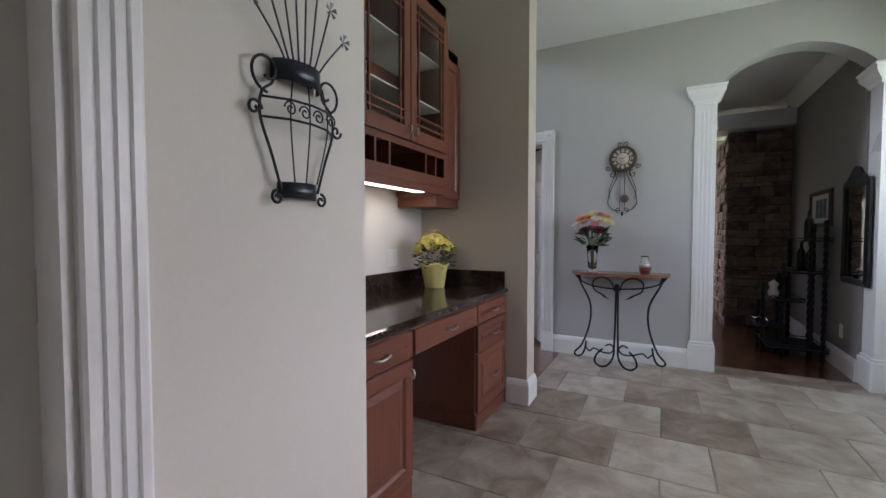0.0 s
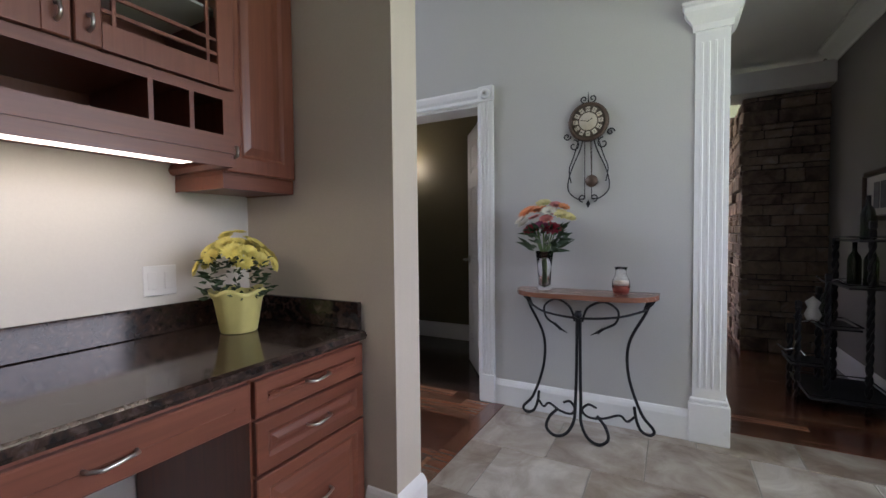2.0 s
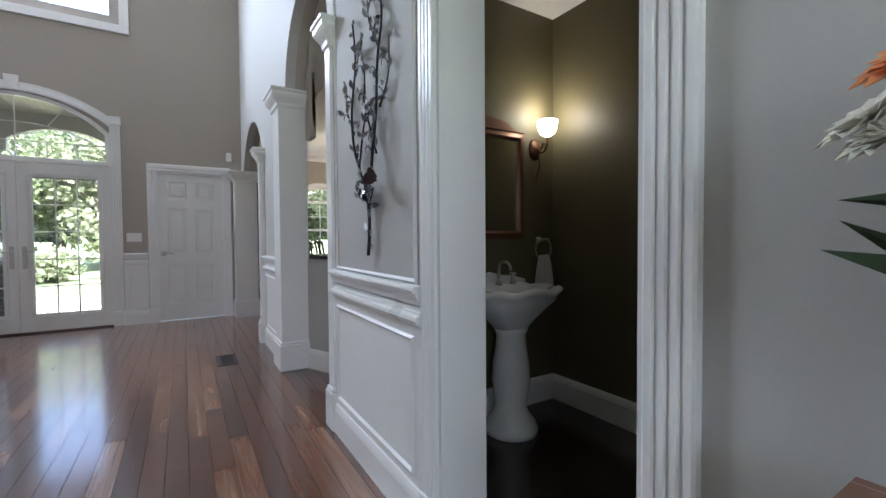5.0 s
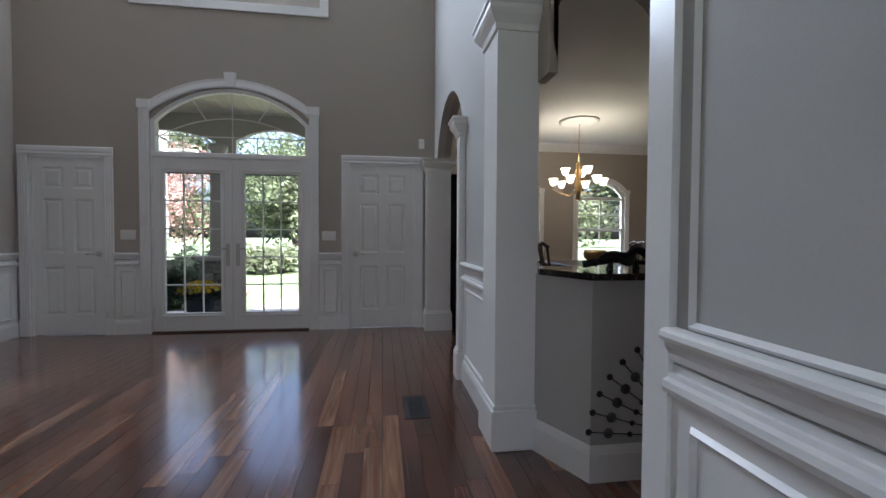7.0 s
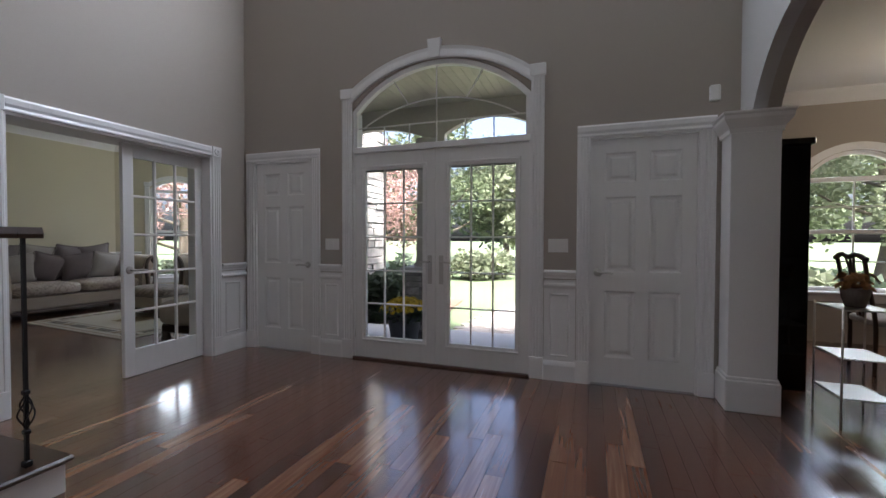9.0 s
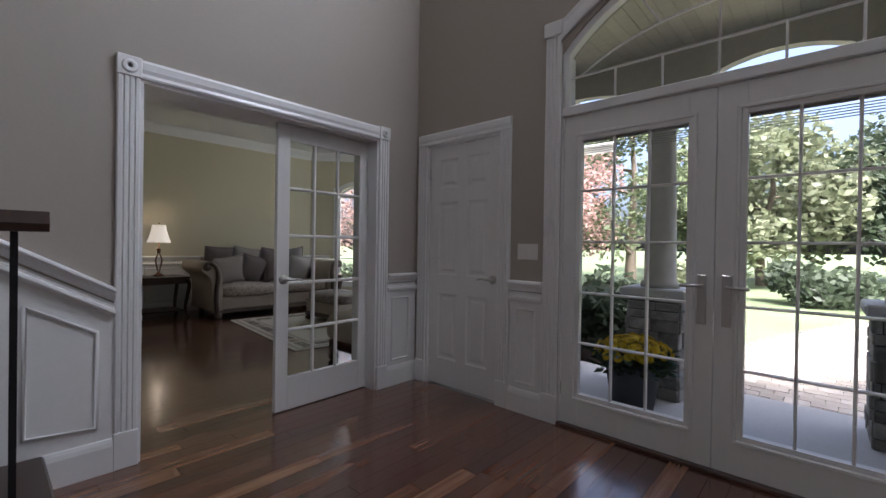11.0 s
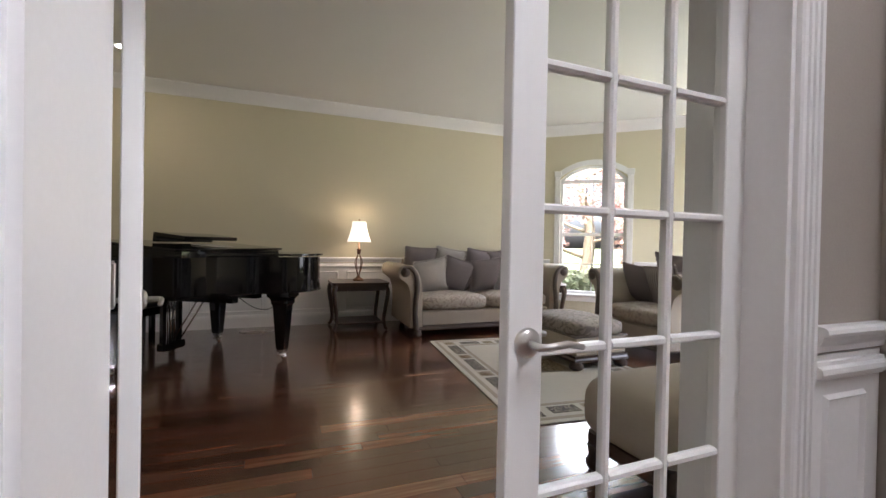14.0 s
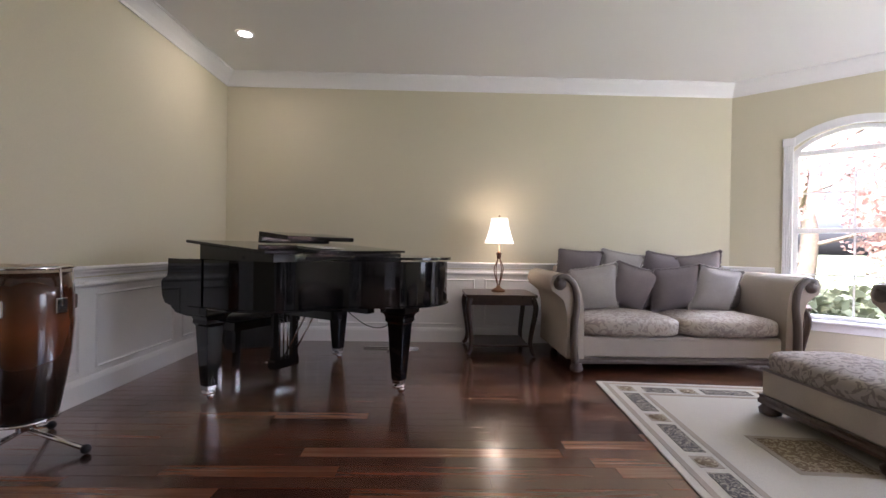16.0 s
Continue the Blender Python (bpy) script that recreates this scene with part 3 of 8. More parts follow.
def fluted(s, u0, u1, z0, z1, t=0.022):
    """A fluted upright board."""
    w = u1 - u0
    pr = [(u0, 0)]
    pr += [(u0, t * 0.8), (u0 + 0.006, t)]
    for k in range(3):
        a = u0 + w * (0.2 + 0.24 * k)
        pr += [(a, t), (a + w * 0.03, t - 0.007), (a + w * 0.09, t - 0.007), (a + w * 0.12, t)]
    pr += [(u1 - 0.006, t), (u1, t * 0.8), (u1, 0)]
    s.prism(pr, z0, z1)
    return s


def cased(name, m, w, h, depth, label, rosettes=True, two_sided=False, cap=False):
    """A cased opening: jambs, fluted casings, head, corner blocks and plinths. The opening is centred on m."""
    t = thing(name, m, label, "door frame", kind="structure")
    c = 0.10
    for sgn, nm in ((-1, "casing"), (1, "casing")):
        u0, u1 = (-w / 2 - c, -w / 2) if sgn < 0 else (w / 2, w / 2 + c)
        part(nm, fluted(Shape(), u0, u1, 0.19, h), WHITE, t)
        part("plinth", Shape().box(u0 - 0.004, 0, 0, u1 + 0.004, 0.03, 0.19, c=0.004), WHITE, t)
        ju = -w / 2 if sgn < 0 else w / 2 - 0.018
        part("jamb", Shape().box(ju, -depth, 0, ju + 0.018, 0.004, h), WHITE, t)
    part("head_jamb", Shape().box(-w / 2 + 0.018, -depth, h - 0.018, w / 2 - 0.018, 0.004, h), WHITE, t)
    hd = Shape().prism([(0, h), (0.018, h), (0.022, h + 0.012), (0.016, h + 0.03), (0.022, h + 0.05), (0.022, h + 0.085), (0.016, h + 0.1), (0, h + 0.1)], -w / 2 - (0 if rosettes else c), w / 2 + (0 if rosettes else c), axis="x")
    part("head_casing", hd, WHITE, t)
    if rosettes:
        for sgn in (-1, 1):
            u = sgn * (w / 2 + c / 2)
            q = Shape().box(u - c / 2 - 0.004, 0, h, u + c / 2 + 0.004, 0.03, h + c + 0.004, c=0.003)
            part("corner_block", q, WHITE, t)
            q = Shape().lathe([(0.012, 0), (0.014, 0.008), (0.022, 0.004), (0.03, 0.008), (0.036, 0.0)], 20, Matrix.Translation((u, 0.03, h + c / 2)) @ pose(0, 0, 0, -90))
            part("rosette", q, WHITE, t)
    if cap:
        part("cap", Shape().prism([(0, h + 0.1), (0.045, h + 0.1), (0.05, h + 0.125), (0.03, h + 0.145), (0, h + 0.145)], -w / 2 - c - 0.03, w / 2 + c + 0.03, axis="x"), WHITE, t)
    return t


def lever(parent, u, v, z, sgn, out):
    """A lever handle with a round rose; sgn: the way that the lever points, out: the side it stands on."""
    h = part("handle", Shape().tube([(u, v + out * 0.005, z), (u, v + out * 0.05, z), (u + sgn * 0.02, v + out * 0.056, z), (u + sgn * 0.07, v + out * 0.056, z + 0.004), (u + sgn * 0.115, v + out * 0.05, z - 0.006)], 0.0095, 10, taper=(1.0, 0.8)), NICKEL, parent, "brushed nickel lever handle")
    part("rose", Shape().lathe([(0.034, 0), (0.034, 0.004), (0.026, 0.012), (0.012, 0.016)], 24, Matrix.Translation((u, v, z)) @ pose(0, 0, 0, -90 * out)), NICKEL, h)
    return h


def hinge(parent, u, v, z):
    part("hinge", Shape().box(u - 0.018, v - 0.003, z - 0.045, u + 0.018, v + 0.003, z + 0.045, c=0.001).tube([(u, v + 0.005, z - 0.05), (u, v + 0.005, z + 0.05)], 0.006), NICKEL, parent, "nickel butt hinge")


def panel_door(name, m, w, h, label, handle_side=1, out=1, hinges=True):
    """A six-panel door leaf; u from 0 to w, its faces at v = -0.02 and 0.02."""
    t = thing(name, m, label, "door", kind="structure")
    sw, mid = 0.115, 0.1
    zs = [(0.23, 0.78), (0.94, 1.55), (1.67, h - 0.12)]
    us = [(sw, (w - mid) / 2), ((w + mid) / 2, w - sw)]
    s = Shape()
    s.box(0, -0.02, 0.012, sw, 0.02, h).box(w - sw, -0.02, 0.012, w, 0.02, h)
    cuts = [0.012, zs[0][0], zs[0][1], zs[1][0], zs[1][1], zs[2][0], zs[2][1], h]
    for k in range(0, 8, 2):
        s.box(sw, -0.02, cuts[k], w - sw, 0.02, cuts[k + 1])
    for z0, z1 in zs:
        s.box(us[0][1], -0.02, z0, us[1][0], 0.02, z1)
    leaf = part("leaf", s, DOORWHITE, t)
    for z0, z1 in zs:
        for u0, u1 in us:
            q = Shape()
            for sg in (-1, 1):
                a, b, c = 0.0, 0.022, 0.05
                lv = [(u0, z0, u1, z1, 0.018), (u0 + 0.012, z0 + 0.012, u1 - 0.012, z1 - 0.012, 0.008), (u0 + 0.03, z0 + 0.03, u1 - 0.03, z1 - 0.03, 0.007), (u0 + 0.05, z0 + 0.05, u1 - 0.05, z1 - 0.05, 0.017)]
                vs, fs = [], []
                for p, r, e, g, d in lv:
                    vs += [(p, sg * d, r), (e, sg * d, r), (e, sg * d, g), (p, sg * d, g)]
                for k in range(3):
                    for i in range(4):
                        fs.append((k * 4 + i, k * 4 + (i + 1) % 4, k * 4 + 4 + (i + 1) % 4, k * 4 + 4 + i))
                fs.append((12, 13, 14, 15))
                q.put(vs, fs)
            part("panel", q, DOORWHITE, t)
    lever(t, w - 0.065 if handle_side > 0 else 0.065, 0.02 * out, 0.93, -handle_side, out)
    if hinges:
        for z in (0.25, 1.05, 1.8):
            hinge(t, -0.004 if handle_side > 0 else w + 0.004, 0.02 * out, z)
    return t


def glazed_leaf(name, m, w, h, label, cols, rows, stile, bottom, top, muntin=0.022, t_=0.04, parent=None, pane_mat=None):
    """A glazed door leaf with small panes."""
    t = thing(name, m, label, "door", kind="structure") if parent is None else parent
    s = Shape()
    v = t_ / 2
    s.box(0, -v, 0.008, stile, v, h, c=0.003).box(w - stile, -v, 0.008, w, v, h, c=0.003)
    s.box(stile, -v, 0.008, w - stile, v, bottom).box(stile, -v, h - top, w - stile, v, h)
    part("leaf", s, DOORWHITE, t)
    gw, gh = w - 2 * stile, h - top - bottom
    for i in range(1, cols):
        u = stile + gw * i / cols
        part("muntin", Shape().prism([(u - muntin / 2, -v * 0.45), (u - muntin / 4, -v * 0.8), (u + muntin / 4, -v * 0.8), (u + muntin / 2, -v * 0.45), (u + muntin / 2, v * 0.45), (u + muntin / 4, v * 0.8), (u - muntin / 4, v * 0.8), (u - muntin / 2, v * 0.45)], bottom, h - top), DOORWHITE, t)
    for j in range(1, rows):
        z = bottom + gh * j / rows
        for i in range(cols):
            a, b = stile + gw * i / cols + (muntin / 2 if i else 0), stile + gw * (i + 1) / cols - (muntin / 2 if i < cols - 1 else 0)
            part("muntin", Shape().prism([(-v * 0.45, z - muntin / 2), (-v * 0.8, z - muntin / 4), (-v * 0.8, z + muntin / 4), (-v * 0.45, z + muntin / 2), (v * 0.45, z + muntin / 2), (v * 0.8, z + muntin / 4), (v * 0.8, z - muntin / 4), (v * 0.45, z - muntin / 2)], a, b, axis="x"), DOORWHITE, t)
    for i in range(cols):
        for j in range(rows):
            a, b = stile + gw * i / cols, stile + gw * (i + 1) / cols
            c, d = bottom + gh * j / rows, bottom + gh * (j + 1) / rows
            o = part("pane", Shape().put([(a, 0, c), (b, 0, c), (b, 0, d), (a, 0, d)], [(0, 1, 2, 3)]), pane_mat or PANE, t)
            o.visible_shadow = False
    return t


# doorways
cased("trim_powder_doorway", face(-0.795, 5.05, "-y"), 0.77, 2.04, 0.19, "white fluted door casing with corner rosettes on grey wall")
cased("trim_french_opening", face(-5.555, 0.365, "+y"), 1.61, 2.04, 0.305, "white fluted casing round the wide french door opening")
cased("trim_closet_doorway", face(-6.80, 0.88, "+x"), 0.76, 2.04, 0.15, "white casing of the left closet door", rosettes=False)
cased("trim_closet_doorway", face(-6.80, 4.40, "+x"), 0.80, 2.04, 0.15, "white casing of the right closet door", rosettes=False)
cased("trim_kitchen_doorway", face(-0.18, 0.84, "+x"), 0.80, 2.04, 0.155, "white fluted casing of the kitchen side door")
panel_door("door_1", pose(-6.84, 1.255, 0, 0, 0, -90), 0.75, 2.03, "closed white six-panel closet door with nickel lever", handle_side=-1)
panel_door("door_2", pose(-6.84, 4.795, 0, 0, 0, -90), 0.79, 2.03, "closed white six-panel door beside the dining arch", handle_side=1)
panel_door("door_3", pose(-0.285, 1.235, 0, 0, 0, -90), 0.79, 2.03, "closed white six-panel kitchen side door", handle_side=1)
panel_door("door_4", pose(-0.43, 5.235, 0, 0, 0, 125), 0.74, 2.03, "white six-panel powder room door standing open", handle_side=1, out=1)

# french doors: one leaf closed, one folded into the living room
fr = glazed_leaf("door_5", pose(-6.352, 0.235, 0, 0, 0, 1.5), 0.795, 2.02, "closed white french door leaf with fifteen panes", 3, 5, 0.092, 0.235, 0.115)
lever(fr, 0.795 - 0.05, 0.02, 0.93, -1, 1)
lever(fr, 0.795 - 0.05, -0.02, 0.93, -1, -1)
fl = glazed_leaf("door_6", pose(-4.79, 0.02, 0, 0, 0, -75.5), 0.795, 2.02, "white french door leaf folded open into the living room", 3, 5, 0.092, 0.235, 0.115)
lever(fl, 0.795 - 0.05, 0.02, 0.93, -1, 1)
lever(fl, 0.795 - 0.05, -0.02, 0.93, -1, -1)
for z in (0.3, 1.05, 1.8):
    hinge(fl, 0.0, 0.028, z)

# entrance: two glazed leaves under an arched transom
ent = thing("door_7", face(-6.84, 2.632, "+x"), "white double entrance doors with glass panes and long nickel handles", "front door", kind="structure")
BLINDGREY = mat("grey_blind_slat", (0.34, 0.33, 0.32), 0.6, grain=0.05)
for k, u in enumerate((-0.884, 0.002)):
    lf = thing("entrance_leaf", pose(u, 0, 0), "white glazed entrance door leaf", "front door")
    lf.parent = ent
    del lf["category"], lf["label"]
    glazed_leaf("leaf", None, 0.882, 2.05, "", 3, 5, 0.133, 0.228, 0.165, 0.014, 0.045, parent=lf)
    part("glazing_bead", Shape().sweep([(0, 0.0225), (0.022, 0.0225), (0.016, 0.034), (0.004, 0.034)], [(0.108, 0, 0.203), (0.108, 0, 1.91), (0.774, 0, 1.91), (0.774, 0, 0.203)], closed=True, up=(0, 1, 0)), DOORWHITE, lf)
    blind = part("raised_blind", Shape().box(0.136, -0.012, 1.868, 0.746, -0.004, 1.884), BLINDGREY, lf, "raised grey blind between the panes")
    for q_ in range(5):
        part("slat", Shape().box(0.138, -0.014, 1.80 + 0.013 * q_, 0.744, -0.004, 1.803 + 0.013 * q_), BLINDGREY, blind)
    hu = 0.882 - 0.055 if k == 0 else 0.055
    hd = part("handle", Shape().box(hu - 0.022, 0.022, 0.78, hu + 0.022, 0.03, 1.05, c=0.008).tube([(hu, 0.03, 0.99), (hu, 0.06, 0.99), (hu + (0.1 if k == 0 else -0.1) * -1, 0.06, 0.985)], 0.009), NICKEL, lf, "long nickel handle plate with lever")
    for z in (0.25, 1.05, 1.8):
        hinge(lf, 0.0 if k == 0 else 0.882, 0.024, z)
part("threshold", Shape().box(-0.884, -0.12, 0, 0.884, 0.06, 0.02, c=0.004), DARKWOOD, ent, "dark threshold strip")

tr = thing("window_1", face(-6.84, 2.632, "+x"), "white arched transom window over the entrance doors", "window", kind="structure")
arch_in = bow(-0.884, 0.884, 2.48, 2.875)
part("frame", Shape().sweep([(0, -0.03), (-0.045, -0.03), (-0.045, 0.03), (0, 0.03)], [(-0.884, 0, 2.07), *[(u, 0, z) for u, z in arch_in], (0.884, 0, 2.07)], up=(0, 1, 0)), WHITE, tr)
part("transom_bar", Shape().box(-0.884, -0.045, 2.055, 0.884, 0.045, 2.115, c=0.006), WHITE, tr)


def bar(u0, z0, u1, z1, pr=tr, r=0.007, n=8):
    part("muntin", Shape().tube([(u0, 0, z0), (u1, 0, z1)], r, 6), WHITE, pr)


def top_at(u):
    pts = arch_in
    for (a, za), (b, zb) in zip(pts, pts[1:]):
        if a <= u <= b:
            return za + (zb - za) * (u - a) / (b - a)
    return 2.48


bar(-0.84, 2.31, 0.84, 2.31)
for u in (-0.55, -0.28, 0.0, 0.28, 0.55):
    bar(u, 2.11, u, 2.31)
bar(0, 2.31, 0, top_at(0))
for u, q in ((-0.29, -0.47), (0.29, 0.47)):
    bar(u, 2.50, q, top_at(q))
part("muntin", Shape().tube([(u, 0, z) for u, z in bow(-0.78, 0.78, 2.31, 2.53, 20)], 0.007, 6), WHITE, tr)
gp = part("pane", Shape().put([(u, -0.005, z) for u, z in [(-0.86, 2.1), *[(a * 0.97, b - 0.02) for a, b in arch_in], (0.86, 2.1)]], [tuple(range(len(arch_in) + 2))]), PANE, tr)
gp.visible_shadow = False
ec = thing("trim_entrance", face(-6.80, 2.632, "+x"), "white arched casing with keystone round the entrance", "door frame", kind="structure")
for sg in (-1, 1):
    u0, u1 = sorted((sg * 0.887, sg * 0.998))
    part("casing", fluted(Shape(), u0, u1, 0.19, 2.60), WHITE, ec)
    part("plinth", Shape().box(u0 - 0.004, 0, 0, u1 + 0.004, 0.03, 0.19, c=0.004), WHITE, ec)
    part("casing_cap", Shape().box(u0 - 0.012, 0, 2.60, u1 + 0.012, 0.035, 2.70, c=0.006), WHITE, ec)
    jw = sorted((sg * 0.886, sg * 0.868))
    part("jamb", Shape().box(jw[0], -0.16, 0, jw[1], -0.005, 2.48), WHITE, ec)
part("arch_casing", Shape().sweep([(0, 0), (0, 0.022), (0.02, 0.026), (0.07, 0.02), (0.1, 0.024), (0.1, 0)], [(u, 0, z) for u, z in bow(-0.89, 0.89, 2.56, 2.882)], up=(0, 1, 0)), WHITE, ec)
part("keystone", Shape().prism([(-0.05, 2.88), (0.05, 2.88), (0.065, 3.05), (-0.065, 3.05)], 0, 0.045, axis="y"), WHITE, ec)

uw = thing("window_2", face(-6.80, 2.65, "+x"), "bright white upper foyer window above the entrance", "window", kind="structure")
part("frame", Shape().sweep([(0, 0), (0.1, 0), (0.1, 0.022), (0, 0.022)], [(-1.0, 0, 3.88), (-1.0, 0, 5.4), (1.0, 0, 5.4), (1.0, 0, 3.88)], closed=True, up=(0, 1, 0)), WHITE, uw)
for u in (-0.3, 0.3):
    part("mullion", Shape().box(u - 0.02, -0.1, 3.98, u + 0.02, -0.05, 5.3), WHITE, uw)


def arched_window(name, m, w, z0, spring, ztop, label, blind=0.0):
    """A white sash window under a flat arch, with casing, sill, meeting rail and bars."""
    t = thing(name, m, label, "window", kind="structure")
    pts = bow(-w / 2, w / 2, spring, ztop)
    part("window_frame", Shape().sweep([(0, -0.04), (-0.045, -0.04), (-0.045, 0.02), (0, 0.02)], [(-w / 2, -0.06, z0), *[(u, -0.06, z) for u, z in pts], (w / 2, -0.06, z0)], up=(0, 1, 0), closed=True), WHITE, t)
    for sg in (-1, 1):
        u0, u1 = sorted((sg * w / 2, sg * (w / 2 + 0.09)))
        part("casing", fluted(Shape(), u0, u1, z0, spring + 0.05), WHITE, t)
        part("casing_cap", Shape().box(u0 - 0.01, 0, spring + 0.05, u1 + 0.01, 0.03, spring + 0.14, c=0.004), WHITE, t)
    part("arch_casing", Shape().sweep([(0, 0), (0, 0.022), (0.085, 0.022), (0.085, 0)], [(u, 0, z) for u, z in bow(-w / 2, w / 2, spring + 0.04, ztop)], up=(0, 1, 0)), WHITE, t)
    part("window_sill", Shape().box(-w / 2 - 0.12, -0.1, z0 - 0.035, w / 2 + 0.12, 0.06, z0, c=0.008), WHITE, t)
    part("apron", Shape().box(-w / 2 - 0.09, 0, z0 - 0.12, w / 2 + 0.09, 0.018, z0 - 0.036, c=0.004), WHITE, t)
    zb, zm = spring - 0.06, z0 + (spring - z0) * 0.52
    part("transom_bar", Shape().box(-w / 2 + 0.02, -0.1, zb, w / 2 - 0.02, -0.04, zb + 0.055, c=0.004), WHITE, t)
    part("meeting_rail", Shape().box(-w / 2 + 0.02, -0.1, zm - 0.025, w / 2 - 0.02, -0.04, zm + 0.025, c=0.004), WHITE, t)
    for za in ((z0 + zm) / 2, (zm + zb) / 2):
        part("muntin", Shape().box(-w / 2 + 0.03, -0.08, za - 0.008, w / 2 - 0.03, -0.065, za + 0.008), WHITE, t)
    part("muntin", Shape().box(-0.008, -0.08, z0 + 0.02, 0.008, -0.065, zb), WHITE, t)
    g = part("pane", Shape().put([(u, -0.075, z) for u, z in [(-w / 2 + 0.02, z0 + 0.02), *[(a * 0.96, b - 0.02) for a, b in pts], (w / 2 - 0.02, z0 + 0.02)]], [tuple(range(len(pts) + 2))]), PANE, t)
    g.visible_shadow = False
    return t


arched_window("window_3", BAY @ pose(1.08, 0, 0, 0, 0, 180), 1.0, 0.40, 2.24, 2.46, "white arched bay window beside the sofa")
arched_window("window_4", BAY @ pose(3.01, 0, 0, 0, 0, 180), 0.98, 0.40, 2.24, 2.46, "white arched bay window behind the armchair")
arched_window("window_5", face(-9.30, 6.90, "+x"), 1.0, 0.6, 1.95, 2.25, "white arched dining room window near the shelf")
arched_window("window_6", face(-9.30, 8.68, "+x"), 1.0, 0.6, 1.95, 2.25, "white arched dining room window behind the table")


def pilaster(name, x0, x1, y0, y1, ztop, label, flute=True):
    """A square white column with plinth, fluted shaft and moulded cap."""
    cx, cy, hx, hy = (x0 + x1) / 2, (y0 + y1) / 2, (x1 - x0) / 2, (y1 - y0) / 2
    t = thing(name, pose(cx, cy, 0), label, "column", kind="structure")
    part("plinth", Shape().box(-hx - 0.02, -hy - 0.02, 0, hx + 0.02, hy + 0.02, 0.22, c=0.006).box(-hx - 0.012, -hy - 0.012, 0.22, hx + 0.012, hy + 0.012, 0.245, c=0.006), WHITE, t)
    s = Shape().box(-hx, -hy, 0.24, hx, hy, ztop - 0.13)
    if flute:
        for k in range(4):
            u = -hx + 2 * hx * (0.2 + 0.2 * k)
            s.box(u - 0.006, -hy - 0.004, 0.3, u + 0.006, -hy, ztop - 0.2, c=0.002)
    part("shaft", s, WHITE, t)
    pr = [(0, 0), (0.012, 0.0), (0.016, 0.03), (0.045, 0.07), (0.055, 0.09), (0.055, 0.115), (0.065, 0.125), (0.065, 0.14), (0, 0.14)]
    ring = [(-hx, -hy, ztop - 0.14), (hx, -hy, ztop - 0.14), (hx, hy, ztop - 0.14), (-hx, hy, ztop - 0.14)]
    part("capital", Shape().sweep(pr, ring, closed=True).box(-hx, -hy, ztop - 0.14, hx, hy, ztop - 0.002), WHITE, t)
    return t


pilaster("column_arch", 0.85, 1.006, 5.04, 5.26, 2.36, "white fluted column at the kitchen arch")
pilaster("column_arch", 1.994, 2.15, 5.04, 5.26, 2.36, "white fluted column at the far side of the kitchen arch")
pilaster("column_passage", -3.92, -3.643, 4.99, 5.22, 2.36, "square white column at the passage arch", flute=False)
pilaster("column_passage", -2.427, -2.34, 5.03, 5.22, 2.36, "flat white pilaster at the passage arch", flute=False)
pilaster("column_dining", -6.78, -6.552, 4.93, 5.22, 2.08, "square white column beside the dining arch", flute=False)
pilaster("column_dining", -4.887, -4.78, 5.0, 5.22, 2.08, "flat white pilaster at the dining arch", flute=False)

# baseboards and wainscot
moulding("baseboard", BASE_P, [(-0.31, 5.05, 0), (0.83, 5.05, 0)], "white baseboard under the console table")
moulding("baseboard", BASE_P, [(-0.30, 3.66, 0), (-0.16, 3.66, 0), (-0.16, 3.83, 0), (-1.06, 3.83, 0)], "white baseboard round the short desk wall")
moulding("baseboard", BASE_P, [(-2.02, 6.48, 0), (0.0, 6.48, 0)], "white baseboard in the powder room")
moulding("baseboard", BASE_P, [(-2.02, 5.24, 0), (-2.02, 6.48, 0)], "white baseboard behind the basin")
moulding("baseboard", BASE_P, [(1.98, 7.3, 0), (1.98, 5.27, 0)], "white baseboard beside the iron rack")
moulding("trim_crown", CROWN_P, [(1.98, 7.3, 2.75), (1.98, 5.26, 2.75)], "white crown moulding beyond the kitchen arch")
moulding("trim_crown", CROWN_P, [(-2.92, 0.2, LIV), (-2.92, -5.05, LIV), (-8.89, -5.05, LIV), (-11.93, -2.31, LIV), (-11.93, 0.2, LIV)], "white crown moulding round the living room")
moulding("trim_crown", CROWN_P, [(-9.30, 5.25, 2.95), (-9.30, 9.7, 2.95), (-2.24, 9.7, 2.95)], "white crown moulding in the dining room")
wainscot("wainscot_art", (-2.34, 5.05), (-1.29, 5.05), [(0.06, 0.93)], "white wainscot under the metal tree on grey wall")
wainscot("wainscot_arches", (-4.78, 5.05), (-3.93, 5.05), [(0.08, 0.69)], "white wainscot between the two arches")
wainscot("wainscot_front_south", (-6.80, 1.365), (-6.80, 1.628), [(0.05, 0.165)], "white wainscot beside the entrance")
wainscot("wainscot_front_north", (-6.80, 3.635), (-6.80, 3.895), [(0.045, 0.17)], "white wainscot beside the right closet door")
wainscot("wainscot_corner", (-6.46, 0.365), (-6.79, 0.365), [(0.05, 0.2)], "white wainscot in the foyer corner")
wainscot("wainscot_living_west", (-2.92, 0.06), (-2.92, -5.05), [(0.1 + 1.04 * i, 0.9) for i in range(5)], "white wainscot beside the piano")
wainscot("wainscot_living_south", (-2.92, -5.05), (-8.89, -5.05), [(0.1 + 0.98 * i, 0.86) for i in range(6)], "white wainscot behind the sofa")
wainscot("wainscot_bay", (-8.89, -5.05), (-9.21, -4.76), [], "white wainscot beside the bay window")
wainscot("wainscot_bay", (-10.15, -3.91), (-10.68, -3.44), [], "white wainscot between the bay windows")
